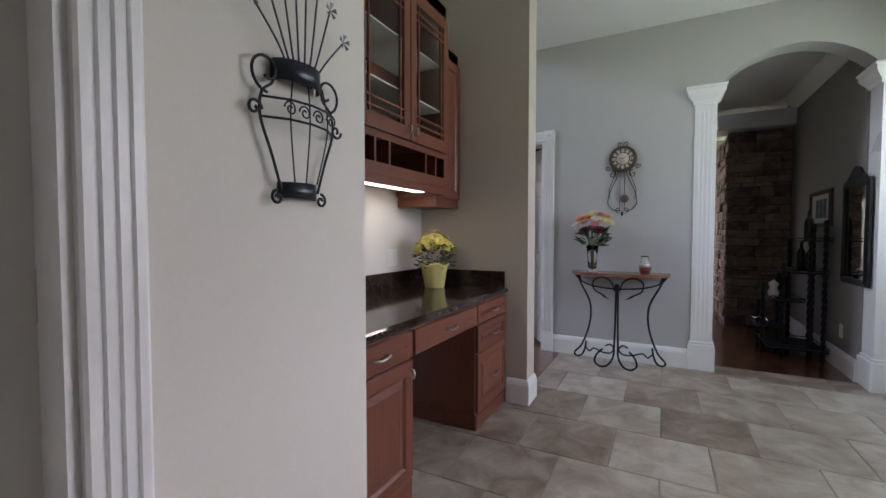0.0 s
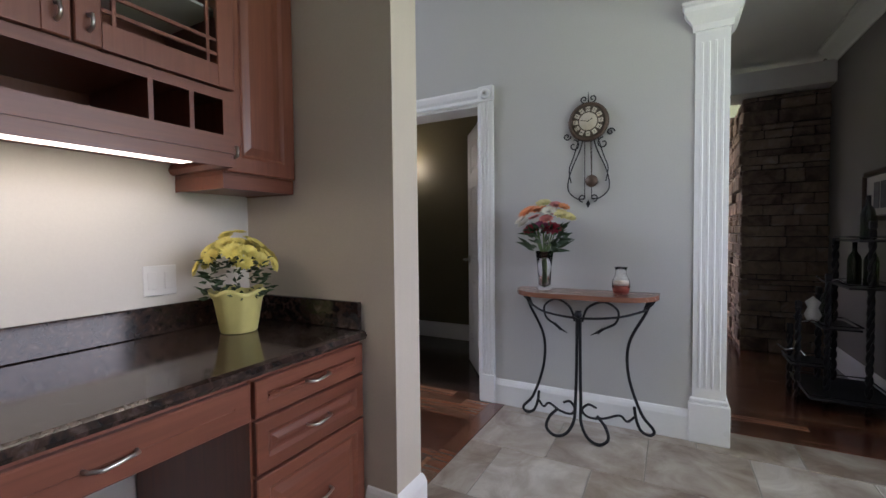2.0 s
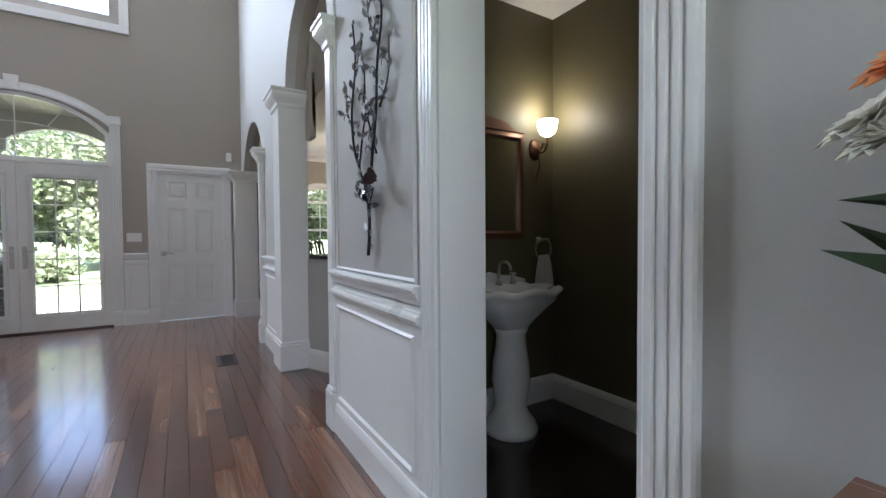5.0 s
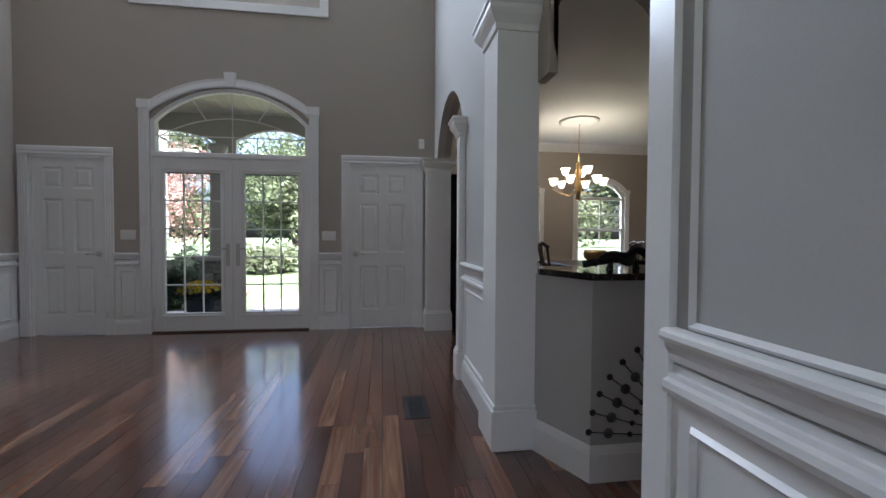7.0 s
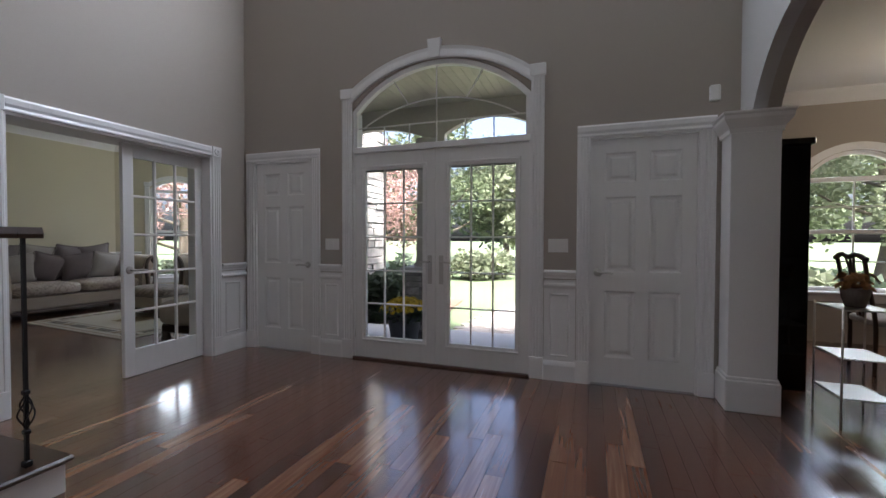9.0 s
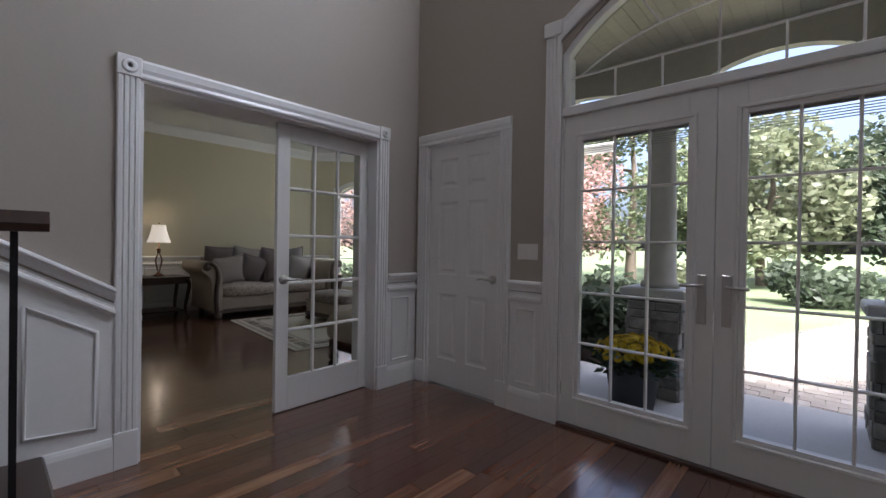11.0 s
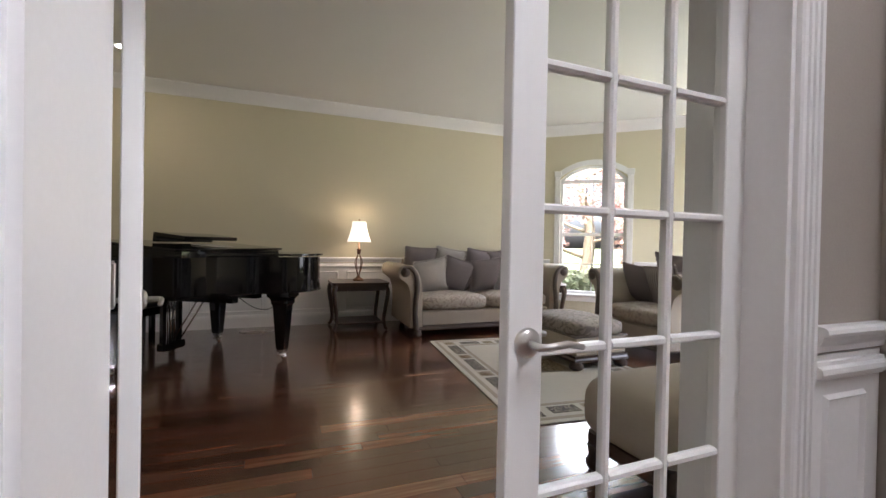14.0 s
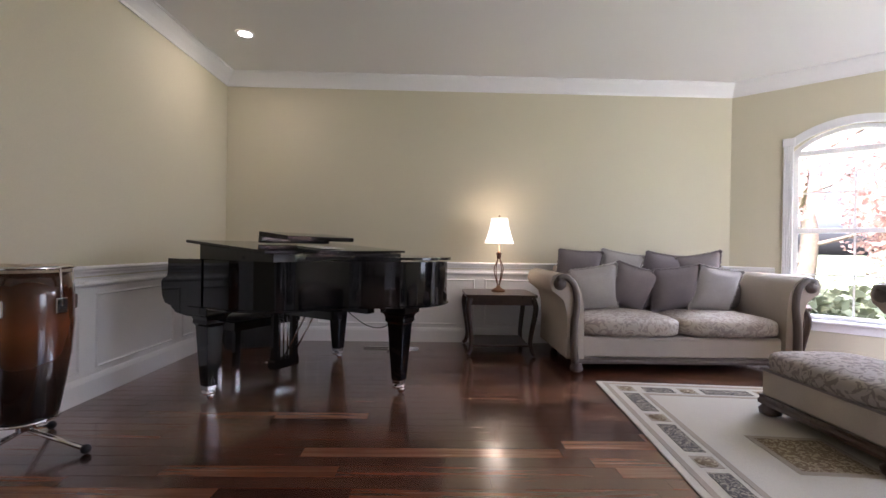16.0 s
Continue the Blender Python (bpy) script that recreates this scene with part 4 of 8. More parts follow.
wainscot("wainscot_dining", (-9.30, 9.7), (-2.3, 9.7), [], "white wainscot in the dining room")
wainscot("wainscot_hall", (-0.34, 3.83), (-1.06, 3.83), [], "white wainscot on the hall side of the desk wall")
art_frame = Shape()
panel_frame(art_frame, (-2.30, 5.049, 0.944), (1, 0, 0), (0, -1, 0), 0.97, 1.806)
solid("trim_panel", art_frame, WHITE, "white moulding frame round the metal tree", "trim")

# stairs along the french wall: treads, risers, sloped wainscot, rail with iron balusters
st = thing("staircase", pose(-4.36, 0.365, 0), "staircase with dark wooden treads and white risers", "stairs", kind="structure")
RUN, RISE = 0.29, 0.172
for k in range(7):
    part("riser", Shape().box(RUN * k, 0.01, 0, RUN * (k + 1), 1.32, RISE * (k + 1) - 0.03), WHITE, st)
    part("tread", Shape().box(RUN * k - 0.03, 0.01, RISE * (k + 1) - 0.03, RUN * (k + 1), 1.35, RISE * (k + 1), c=0.01), DARKWOOD, st, "dark wooden tread")
sl = RISE / RUN
w2 = solid("wainscot_stairs", Shape().prism([(-4.65, 0.0), (-4.36, 0.0), (-2.4, sl * 1.96), (-2.4, 0.86 + sl * 2.2), (-4.65, 0.86)], 0.366, 0.374, axis="y"), WHITE, "white sloped wainscot along the stairs", "wainscot")
for nm, pr in (("chair_rail", RAIL_P), ("lower_rail", LOWRAIL_P)):
    part(nm, Shape().sweep([(u + (0.009 if u > 0 else 0.002), z) for u, z in pr], [(-2.4, 0.365, sl * 2.25), (-4.65, 0.365, 0)]), WHITE, w2)
part("baseboard", Shape().sweep(BASE_P, [(-4.37, 0.374, 0), (-4.65, 0.374, 0)]), WHITE, w2)
pf_ = Shape()
for x0 in (-4.58, -3.7):
    xs_ = (x0, x0 + (0.26 if x0 < -4 else 0.7))
    lo = [(xs_[0], 0.24 + max(0, (xs_[0] + 4.36) * sl)), (xs_[1], 0.24 + max(0, (xs_[1] + 4.36) * sl)), (xs_[1], 0.68 + (xs_[1] + 4.65) * sl), (xs_[0], 0.68 + (xs_[0] + 4.65) * sl)]
    pf_.tube([(u, 0.376, z) for u, z in lo], 0.011, 6, closed=True)
part("panel_moulding", pf_, WHITE, w2)
rail = thing("stair_railing", pose(-4.24, 1.64, 0), "dark wooden handrail on twisted black iron balusters", "railing")


def iron_baluster(name, u, z0, z1, parent, basket_z):
    s = Shape().box(u - 0.007, -0.007, z0, u + 0.007, 0.007, z1)
    for k in range(4):
        a0 = k * math.pi / 2
        s.tube([(u + 0.03 * math.sin(math.pi * i / 10) * math.cos(a0 + i * 0.3), 0.03 * math.sin(math.pi * i / 10) * math.sin(a0 + i * 0.3), basket_z - 0.08 + 0.016 * i) for i in range(11)], 0.004, 5)
    s.box(u - 0.013, -0.013, basket_z - 0.1, u + 0.013, 0.013, basket_z - 0.08, c=0.003).box(u - 0.013, -0.013, basket_z + 0.08, u + 0.013, 0.013, basket_z + 0.1, c=0.003)
    s.box(u - 0.016, -0.016, z0, u + 0.016, 0.016, z0 + 0.03, c=0.004)
    part(name, s, IRON, parent)


iron_baluster("newel", 0.0, RISE, 1.22, rail, 0.42)
for k in range(1, 5):
    for d in (0.0, 0.145):
        z = RISE * (k + 1)
        iron_baluster("baluster", RUN * k + d - 0.02, z, z + 0.86, rail, z + 0.4)
part("handrail", Shape().sweep([(-0.03, 0), (0.03, 0), (0.034, 0.02), (0.022, 0.05), (-0.022, 0.05), (-0.034, 0.02)], [(-0.06, 0, 1.2), (0.12, 0, 1.2), (1.6, 0, 1.2 + 1.48 * sl)]), DARKWOOD, rail, "reddish dark wooden handrail")

# small wall fittings


def plate(name, m, w, h, label, toggles):
    t = thing(name, m, label, "switch")
    part("plate", Shape().box(-w / 2, 0, -h / 2, w / 2, 0.006, h / 2, c=0.003), PLASTIC, t)
    for k in range(toggles):
        u = -w / 2 + w * (k + 0.5) / toggles
        part("rocker", Shape().box(u - 0.016, 0.006, -0.033, u + 0.016, 0.010, 0.033, c=0.002), PLASTIC, t)


plate("switch_plate", face(-6.80, 1.505, "+x", 1.15), 0.165, 0.115, "white three-gang rocker switch plate on taupe wall", 3)
plate("switch_plate", face(-6.80, 3.75, "+x", 1.15), 0.165, 0.115, "white three-gang rocker switch plate on taupe wall", 3)
plate("outlet_plate", face(-0.98, 3.27, "+x", 0.99), 0.12, 0.115, "white double outlet plate above the desk", 2)
plate("outlet_plate", face(1.98, 5.62, "-x", 0.33), 0.075, 0.115, "white wall outlet near the baseboard", 1)
sens = thing("wall_sensor", face(-6.80, 4.88, "+x", 2.30), "small white alarm sensor above the door", "sensor")
part("housing", Shape().box(-0.035, 0, -0.06, 0.035, 0.04, 0.06, c=0.008), PLASTIC, sens)
reg = thing("floor_vent", pose(-4.28, 4.62, 0.001), "bronze slotted floor register in the boards", "floor vent")
part("frame", Shape().box(-0.18, -0.08, 0, 0.18, 0.08, 0.004).box(-0.15, -0.055, 0.004, 0.15, 0.055, 0.005), PEWTER, reg)
for k in range(12):
    part("slat", Shape().box(-0.145 + 0.025 * k, -0.05, 0.005, -0.135 + 0.025 * k, 0.05, 0.008), PEWTER, reg)


# ---- kitchen desk niche ----
def raised(s, u0, z0, u1, z1, v, depth=0.02, stile=0.055):
    """A framed door or drawer front with a raised middle; its back lies at v."""
    vs, fs = [], []
    steps = [(0, 0), (0, depth - 0.003), (0.004, depth), (stile, depth), (stile + 0.006, depth - 0.004), (stile + 0.012, depth - 0.009), (stile + 0.02, depth - 0.009), (stile + 0.045, depth - 0.002)]
    for e, d in steps:
        e = min(e, (u1 - u0) / 2 - 0.004, (z1 - z0) / 2 - 0.004)
        vs += [(u0 + e, v + d, z0 + e), (u1 - e, v + d, z0 + e), (u1 - e, v + d, z1 - e), (u0 + e, v + d, z1 - e)]
    n = len(steps)
    for k in range(n - 1):
        for i in range(4):
            fs.append((4 * k + i, 4 * k + (i + 1) % 4, 4 * k + 4 + (i + 1) % 4, 4 * k + 4 + i))
    fs.append(tuple(4 * (n - 1) + i for i in range(4)))
    return s.put(vs, fs)


def pull(parent, u, v, z, w=0.1):
    """A bowed nickel drawer pull."""
    part("handle", Shape().tube([(u - w / 2, v, z), (u - w / 2 + 0.004, v + 0.018, z), (u - w / 4, v + 0.028, z + 0.003), (u, v + 0.03, z), (u + w / 4, v + 0.028, z - 0.003), (u + w / 2 - 0.004, v + 0.018, z), (u + w / 2, v, z)], 0.0048, 8), NICKEL, parent, "bowed nickel pull")


def knob(parent, u, v, z):
    part("handle", Shape().tube([(u, v, z + 0.02), (u, v + 0.022, z + 0.016), (u, v + 0.026, z), (u, v + 0.022, z - 0.016), (u, v, z - 0.02)], 0.005, 8), NICKEL, parent, "small nickel pull")


def carcass(t, w, d, z0, z1, material=None):
    part("body", Shape().box(-w / 2, -d, z0, w / 2, 0, z1, c=0.002), material or CHERRY, t)


FX = -0.325
c1 = thing("desk_cabinet", face(FX, 2.215, "+x"), "cherry base cabinet with one drawer and one door", "cabinet", "built-in desk")
carcass(c1, 0.485, 0.64, 0.0, 0.745)
dr = part("drawer", raised(Shape(), -0.235, 0.625, 0.235, 0.735, 0.0), CHERRY_H, c1)
pull(dr, 0, 0.02, 0.68)
dd = part("door", raised(Shape(), -0.235, 0.10, 0.235, 0.612, 0.0), CHERRY, c1)
knob(dd, -0.205, 0.02, 0.56)
part("kick", Shape().box(-0.243, 0, 0, 0.243, 0.012, 0.09, c=0.004), CHERRY_H, c1)
c2 = thing("pencil_drawer_unit", face(FX, 2.81, "+x"), "wide cherry pencil drawer over the knee space", "cabinet", "built-in desk")
part("box", Shape().box(-0.345, -0.5, 0.63, 0.345, 0, 0.745), CHERRY, c2)
dr = part("drawer", raised(Shape(), -0.342, 0.625, 0.342, 0.735, 0.001), CHERRY_H, c2)
pull(dr, 0, 0.02, 0.68)
c3 = thing("desk_cabinet", face(FX, 3.407, "+x"), "cherry base cabinet with three drawers", "cabinet", "built-in desk")
carcass(c3, 0.495, 0.64, 0.0, 0.745)
for za, zb in ((0.625, 0.735), (0.455, 0.615), (0.10, 0.445)):
    dr = part("drawer", raised(Shape(), -0.24, za, 0.24, zb, 0.0, stile=0.04), CHERRY_H, c3)
    pull(dr, 0, 0.02, (za + zb) / 2, 0.1)
part("kick", Shape().box(-0.252, 0, 0, 0.2475, 0.014, 0.085, c=0.005).box(0.2475, -0.62, 0, 0.2615, 0.014, 0.085, c=0.005), CHERRY_H, c3)
worktop = thing("worktop", pose(0, 0, 0), "polished black-brown granite desk top with upstand", "worktop")
edge = [(-0.975, 0.747), (-0.315, 0.747), (-0.298, 0.752), (-0.290, 0.765), (-0.298, 0.78), (-0.315, 0.785), (-0.975, 0.785)]
part("slab", Shape().prism(edge, 1.973, 3.657, Matrix(((1, 0, 0, 0), (0, 1, 0, 0), (0, 0, 1, 0), (0, 0, 0, 1))), axis="y"), GRANITE, worktop)
part("upstand", Shape().box(-0.977, 1.973, 0.786, -0.957, 3.657, 0.895, c=0.003).box(-0.956, 3.637, 0.786, -0.315, 3.657, 0.895, c=0.003).box(-0.956, 1.973, 0.786, -0.315, 1.993, 0.895, c=0.003), GRANITE, worktop)


def crown_cap(t, w, d, z, ends=(True, True)):
    pr = [(0, 0), (0.006, 0), (0.012, 0.018), (0.035, 0.045), (0.042, 0.06), (0.042, 0.07), (0, 0.07)]
    pts = [(w / 2, -d, z), (w / 2, 0, z), (-w / 2, 0, z), (-w / 2, -d, z)]
    part("cornice", Shape().sweep([(-u, q) for u, q in pr], [(p[0], p[1], p[2]) for p in pts]).box(-w / 2, -d, z, w / 2, 0, z + 0.07), CHERRY_H, t)


def foot_rail(t, w, d, z):
    pr = [(0, 0), (0.010, 0.004), (0.018, 0.02), (0.010, 0.04), (0.004, 0.045), (0, 0.05)]
    pts = [(w / 2, -d, z), (w / 2, 0, z), (-w / 2, 0, z), (-w / 2, -d, z)]
    part("light_rail", Shape().sweep([(-u, q) for u, q in pr], pts), CHERRY_H, t)


for yc, w in ((3.497, 0.32), (2.20, 0.45)):
    uc = thing("wall_cabinet", face(-0.675, yc, "+x"), "cherry wall cabinet with a raised panel door", "cabinet", "wall cabinets")
    carcass(uc, w, 0.30, 1.38, 2.33)
    d_ = part("door", raised(Shape(), -w / 2 + 0.006, 1.39, w / 2 - 0.006, 2.32, 0.0), CHERRY, uc)
    knob(d_, (w / 2 - 0.03) * (1 if yc > 3 else -1), 0.02, 1.46)
    crown_cap(uc, w, 0.30, 2.33)
    foot_rail(uc, w, 0.30, 1.33)
    part("bottom", Shape().box(-w / 2 + 0.003, -0.297, 1.335, w / 2 - 0.003, -0.004, 1.379), CHERRY_H, uc)

gc = thing("glass_cabinet", face(-0.60, 2.88, "+x"), "cherry wall cabinet with two glazed doors over open cubbyholes", "cabinet", "wall cabinets")
W, D = 0.90, 0.375
for u in (-W / 2, W / 2 - 0.018):
    part("side_panel", Shape().box(u, -D, 1.44, u + 0.018, 0, 2.5), CHERRY, gc)
part("back_panel", Shape().box(-W / 2 + 0.018, -D, 1.44, W / 2 - 0.018, -D + 0.01, 2.5), CHERRY, gc)
for z0, z1, f_ in ((2.48, 2.5, 0.0), (1.63, 1.65, -0.002), (1.44, 1.46, -0.002)):
    part("board", Shape().box(-W / 2 + 0.018, -D + 0.01, z0, W / 2 - 0.018, f_, z1), CHERRY, gc)
q = Shape().box(-W / 2 + 0.001, -0.004, 1.441, W / 2 - 0.001, 0.006, 1.50).box(-W / 2 + 0.001, -0.004, 1.618, W / 2 - 0.001, 0.006, 1.65)
for u in (-W / 2 + 0.001, -W / 2 + 0.14, -W / 2 + 0.26, W / 2 - 0.275, W / 2 - 0.155, W / 2 - 0.041):
    q.box(u, -0.004, 1.50, u + (0.04 if abs(u) > W / 2 - 0.05 else 0.014), 0.006, 1.618)
part("cubby_frame", q, CHERRY_H, gc)
for u in (-W / 2 + 0.147, -W / 2 + 0.267, W / 2 - 0.268, W / 2 - 0.148):
    part("divider", Shape().box(u - 0.004, -D + 0.02, 1.461, u + 0.004, -0.006, 1.629), CHERRY, gc)
for z in (1.92, 2.2):
    part("glass_shelf", Shape().box(-W / 2 + 0.02, -D + 0.02, z, W / 2 - 0.02, -0.03, z + 0.008), CREAM, gc)
for sg in (-1, 1):
    u0, u1 = sorted((sg * 0.003, sg * (W / 2 - 0.004)))
    dr = Shape()
    st_, z0, z1 = 0.06, 1.655, 2.47
    dr.box(u0, 0, z0, u0 + st_, 0.02, z1, c=0.003).box(u1 - st_, 0, z0, u1, 0.02, z1, c=0.003).box(u0 + st_, 0, z0, u1 - st_, 0.02, z0 + st_ + 0.01).box(u0 + st_, 0, z1 - st_, u1 - st_, 0.02, z1)
    d_ = part("door", dr, CHERRY, gc)
    for e in (0.03, u1 - u0 - 2 * st_ - 0.03):
        part("muntin", Shape().box(u0 + st_ + e - 0.005, 0.006, z0 + st_ + 0.01, u0 + st_ + e + 0.005, 0.016, z1 - st_), CHERRY, d_)
    for e in (z0 + st_ + 0.045, z0 + st_ + 0.09, z1 - st_ - 0.04, z1 - st_ - 0.08):
        part("muntin", Shape().box(u0 + st_, 0.006, e - 0.005, u1 - st_, 0.015, e + 0.005), CHERRY, d_)
    g_ = part("pane", Shape().put([(u0 + st_, 0.008, z0 + st_), (u1 - st_, 0.008, z0 + st_), (u1 - st_, 0.008, z1 - st_), (u0 + st_, 0.008, z1 - st_)], [(0, 1, 2, 3)]), PANE, d_)
    g_.visible_shadow = False
    knob(d_, (u0 + 0.03) if sg > 0 else (u1 - 0.03), 0.02, 1.71)
crown_cap(gc, W, D, 2.50)
foot_rail(gc, W, D, 1.395)
TUBE = glow("under_cabinet_tube", (1.0, 0.86, 0.66), 0.45)
ul = thing("under_cabinet_light", pose(-0.74, 2.86, 1.425), "warm strip light under the glass cabinet", "light")
part("housing", Shape().box(-0.05, -0.4, 0, 0.05, 0.4, 0.015), PLASTIC, ul)
part("diffuser", Shape().box(-0.035, -0.39, -0.012, 0.035, 0.39, -0.001, c=0.004), TUBE, ul, "glowing strip diffuser")
area_lamp("strip_lamp", (-0.74, 2.86, 1.405), (-0.86, 2.86, 0.8), 0.75, 0.05, 0.095, (1.0, 0.86, 0.68))
# glassware inside
for k, (u, z) in enumerate([(-0.3, 1.65), (-0.15, 1.65), (0.2, 1.65), (0.33, 1.65), (-0.28, 1.93), (0.15, 1.93), (0.3, 1.93)]):
    gl = tagged(part("drinking_glass", Shape().lathe([(0.028, 0.0), (0.03, 0.004), (0.006, 0.01), (0.005, 0.06), (0.03, 0.09), (0.034, 0.14), (0.032, 0.14), (0.028, 0.092), (0.002, 0.066)], 16), GLASSWARE), "clear stemmed glass on a cabinet shelf", "glass", "glasses in the cabinet")
    gl.matrix_basis = pose(-0.78, 2.88 - u, z + 0.001)

COPPER = mat("copper_wire_weave", (0.17, 0.042, 0.02), 0.33, 0.65, grain=0.6, scale=26, bump=1.0, big=9, stretch=(1, 1, 4.5))
dish = thing("copper_vase", pose(-0.80, 2.27, 0.786), "round flattened coppery woven vase on the granite", "vase")
s = Shape()
rings, seg = 26, 64
rb = random.Random(4)
vs, fs = [], []
for i in range(rings + 1):
    a = math.pi * i / rings
    for j in range(seg):
        b = 2 * math.pi * j / seg
        rr = 0.232 * math.sin(a) * (1 + 0.02 * math.sin(7 * b + i))
        x = 0.075 * math.cos(a) + 0.006 * math.sin(i * 2.9 + 6 * b) + rb.uniform(-0.003, 0.003)
        vs.append((x, rr * math.cos(b), 0.236 + rr * math.sin(b)))
for i in range(rings):
    for j in range(seg):
        fs.append((i * seg + j, i * seg + (j + 1) % seg, (i + 1) * seg + (j + 1) % seg, (i + 1) * seg + j))
part("body", s.put(vs, fs, None, True), COPPER, dish)
part("foot", Shape().lathe([(0.06, 0.0), (0.062, 0.01), (0.05, 0.02)], 24), IRON, dish, "dark foot ring")


# ---- flowers and leaves ----
def petal_mat(name, color):
    return mat(name, color, 0.6, grain=0.18, scale=60, big=9, spread=0.1)


LEAF = mat("dark_green_leaf", (0.035, 0.07, 0.025), 0.45, grain=0.35, scale=30, spread=0.2)
STEM = mat("green_stem", (0.09, 0.14, 0.04), 0.6, grain=0.2, scale=40)


def bloom(s, at, r, way, rnd, petals=12, layers=2):
    """A daisy or mum head: rings of pointed petals round a way."""
    z = Vector(way).normalized()
    x = z.orthogonal().normalized()
    y = z.cross(x)
    c = Vector(at)
    for ly in range(layers):
        lift, rad = 0.25 + 0.5 * ly, r * (1 - 0.32 * ly)
        for k in range(petals):
            a = 2 * math.pi * (k + 0.5 * ly + rnd.uniform(-0.1, 0.1)) / petals
            d = (x * math.cos(a) + y * math.sin(a))
            e = (y * math.cos(a) - x * math.sin(a)) * rad * 0.26
            tip = c + d * rad + z * rad * lift * 0.7
            m_ = c + d * rad * 0.6 + z * rad * (0.15 + lift * 0.4)
            s.put([c, m_ + e, tip, m_ - e], [(0, 1, 2, 3)])


def leaf(s, at, way, ln, w, rnd):
    d = Vector(way).normalized()
    e = d.cross(Vector((rnd.uniform(-1, 1), rnd.uniform(-1, 1), 1))).normalized() * w / 2
    n = d.cross(e).normalized() * ln * 0.08
    a = Vector(at)
    s.put([a, a + d * ln * 0.35 + e + n, a + d * ln, a + d * ln * 0.35 - e + n, a + d * ln * 0.5 - n], [(0, 1, 4), (1, 2, 4), (2, 3, 4), (3, 0, 4)])


def mums(name, m, colour, head_r, spread, z0, height, n, label, pot_shape, pot_mat, pot_label, seed, group=""):
    rnd = random.Random(seed)
    t = thing(name, m, label, "plant", group)
    part("pot", pot_shape, pot_mat, t, pot_label)
    lf = Shape()
    for k in range(n * 5):
        a, q = rnd.uniform(0, 2 * math.pi), rnd.random() ** 0.5
        at = (spread * q * math.cos(a) * 0.9, spread * q * math.sin(a) * 0.9, z0 + height * rnd.uniform(-0.1, 0.62))
        leaf(lf, at, (math.cos(a), math.sin(a), rnd.uniform(-0.4, 0.6)), rnd.uniform(0.03, 0.055) * spread / 0.14, 0.022 * spread / 0.14, rnd)
    lo = part("foliage", lf, LEAF, t, "dark green leaves")
    for k in range(n):
        a, q = k * 2.39996, ((k + 0.5) / n) ** 0.5
        d = Vector((math.cos(a) * q, math.sin(a) * q, 1.05 - 0.75 * q * q))
        at = Vector((spread * d.x, spread * d.y, z0 + height * (0.45 + 0.5 * (1 - q * q)) + rnd.uniform(-0.1, 0.08) * height))
        b = Shape()
        bloom(b, at, head_r * rnd.uniform(0.85, 1.2), d, rnd, 13, 3)
        part("flower", b, colour, t)
    return t


YEL = petal_mat("pale_yellow_petal", (0.72, 0.62, 0.16))
FOIL = mat("pale_yellow_foil", (0.66, 0.60, 0.22), 0.42, grain=0.08, scale=20, bump=0.15)
potp = [(0.062, 0), (0.066, 0.004), (0.085, 0.13), (0.098, 0.15), (0.102, 0.165), (0.094, 0.163), (0.08, 0.14), (0.0005, 0.135)]
pot = Shape().lathe(potp, 36)
pot.v = [(x * (1 + 0.05 * math.sin(9 * math.atan2(y, x)) * (z > 0.12)), y * (1 + 0.05 * math.sin(9 * math.atan2(y, x)) * (z > 0.12)), z + 0.01 * math.sin(5 * math.atan2(y, x)) * (z > 0.14)) for x, y, z in pot.v]
mums("potted_mum", pose(-0.74, 3.43, 0.786), YEL, 0.035, 0.14, 0.16, 0.22, 30, "yellow chrysanthemum in a pale yellow foil pot on granite", pot, FOIL, "pale yellow foil pot", 11)

# ---- console table, flowers, candle ----
TABLETOP = wood("reddish_brown_table_top", [(0.12, 0.045, 0.025), (0.2, 0.085, 0.05), (0.28, 0.13, 0.08)], 0, 0.25, fine=1.4, coat=0.3)
tb = thing("console_table", pose(0.29, 5.03, 0), "half-moon wooden console table on scrolled black iron legs", "table")
half = [(-0.40, -0.005), (0.40, -0.005)] + [(0.40 * math.cos(a), -0.10 - 0.20 * math.sin(a) + (0.02 * math.cos(4 * a))) for a in (math.pi * i / 28 for i in range(29))]
part("tabletop", Shape().prism(half, 0.785, 0.812), TABLETOP, tb, "reddish wooden half-moon top", bevel=0.006)


def curl(cx, cz, r0, r1, a0, a1, y=0.0, n=22):
    return [(cx + (r0 + (r1 - r0) * i / n) * math.cos(a0 + (a1 - a0) * i / n), y, cz + (r0 + (r1 - r0) * i / n) * math.sin(a0 + (a1 - a0) * i / n)) for i in range(n + 1)]


def smooth_path(ctrl, n=10):
    """A smooth way through control points."""
    p = [Vector(c) for c in ctrl]
    out = []
    for i in range(len(p) - 1):
        a, b, c, d = p[max(i - 1, 0)], p[i], p[i + 1], p[min(i + 2, len(p) - 1)]
        for k in range(n):
            t = k / n
            out.append(0.5 * ((2 * b) + (c - a) * t + (2 * a - 5 * b + 4 * c - d) * t * t + (3 * b - a - 3 * c + d) * t ** 3))
    return [tuple(q) for q in out + [p[-1]]]


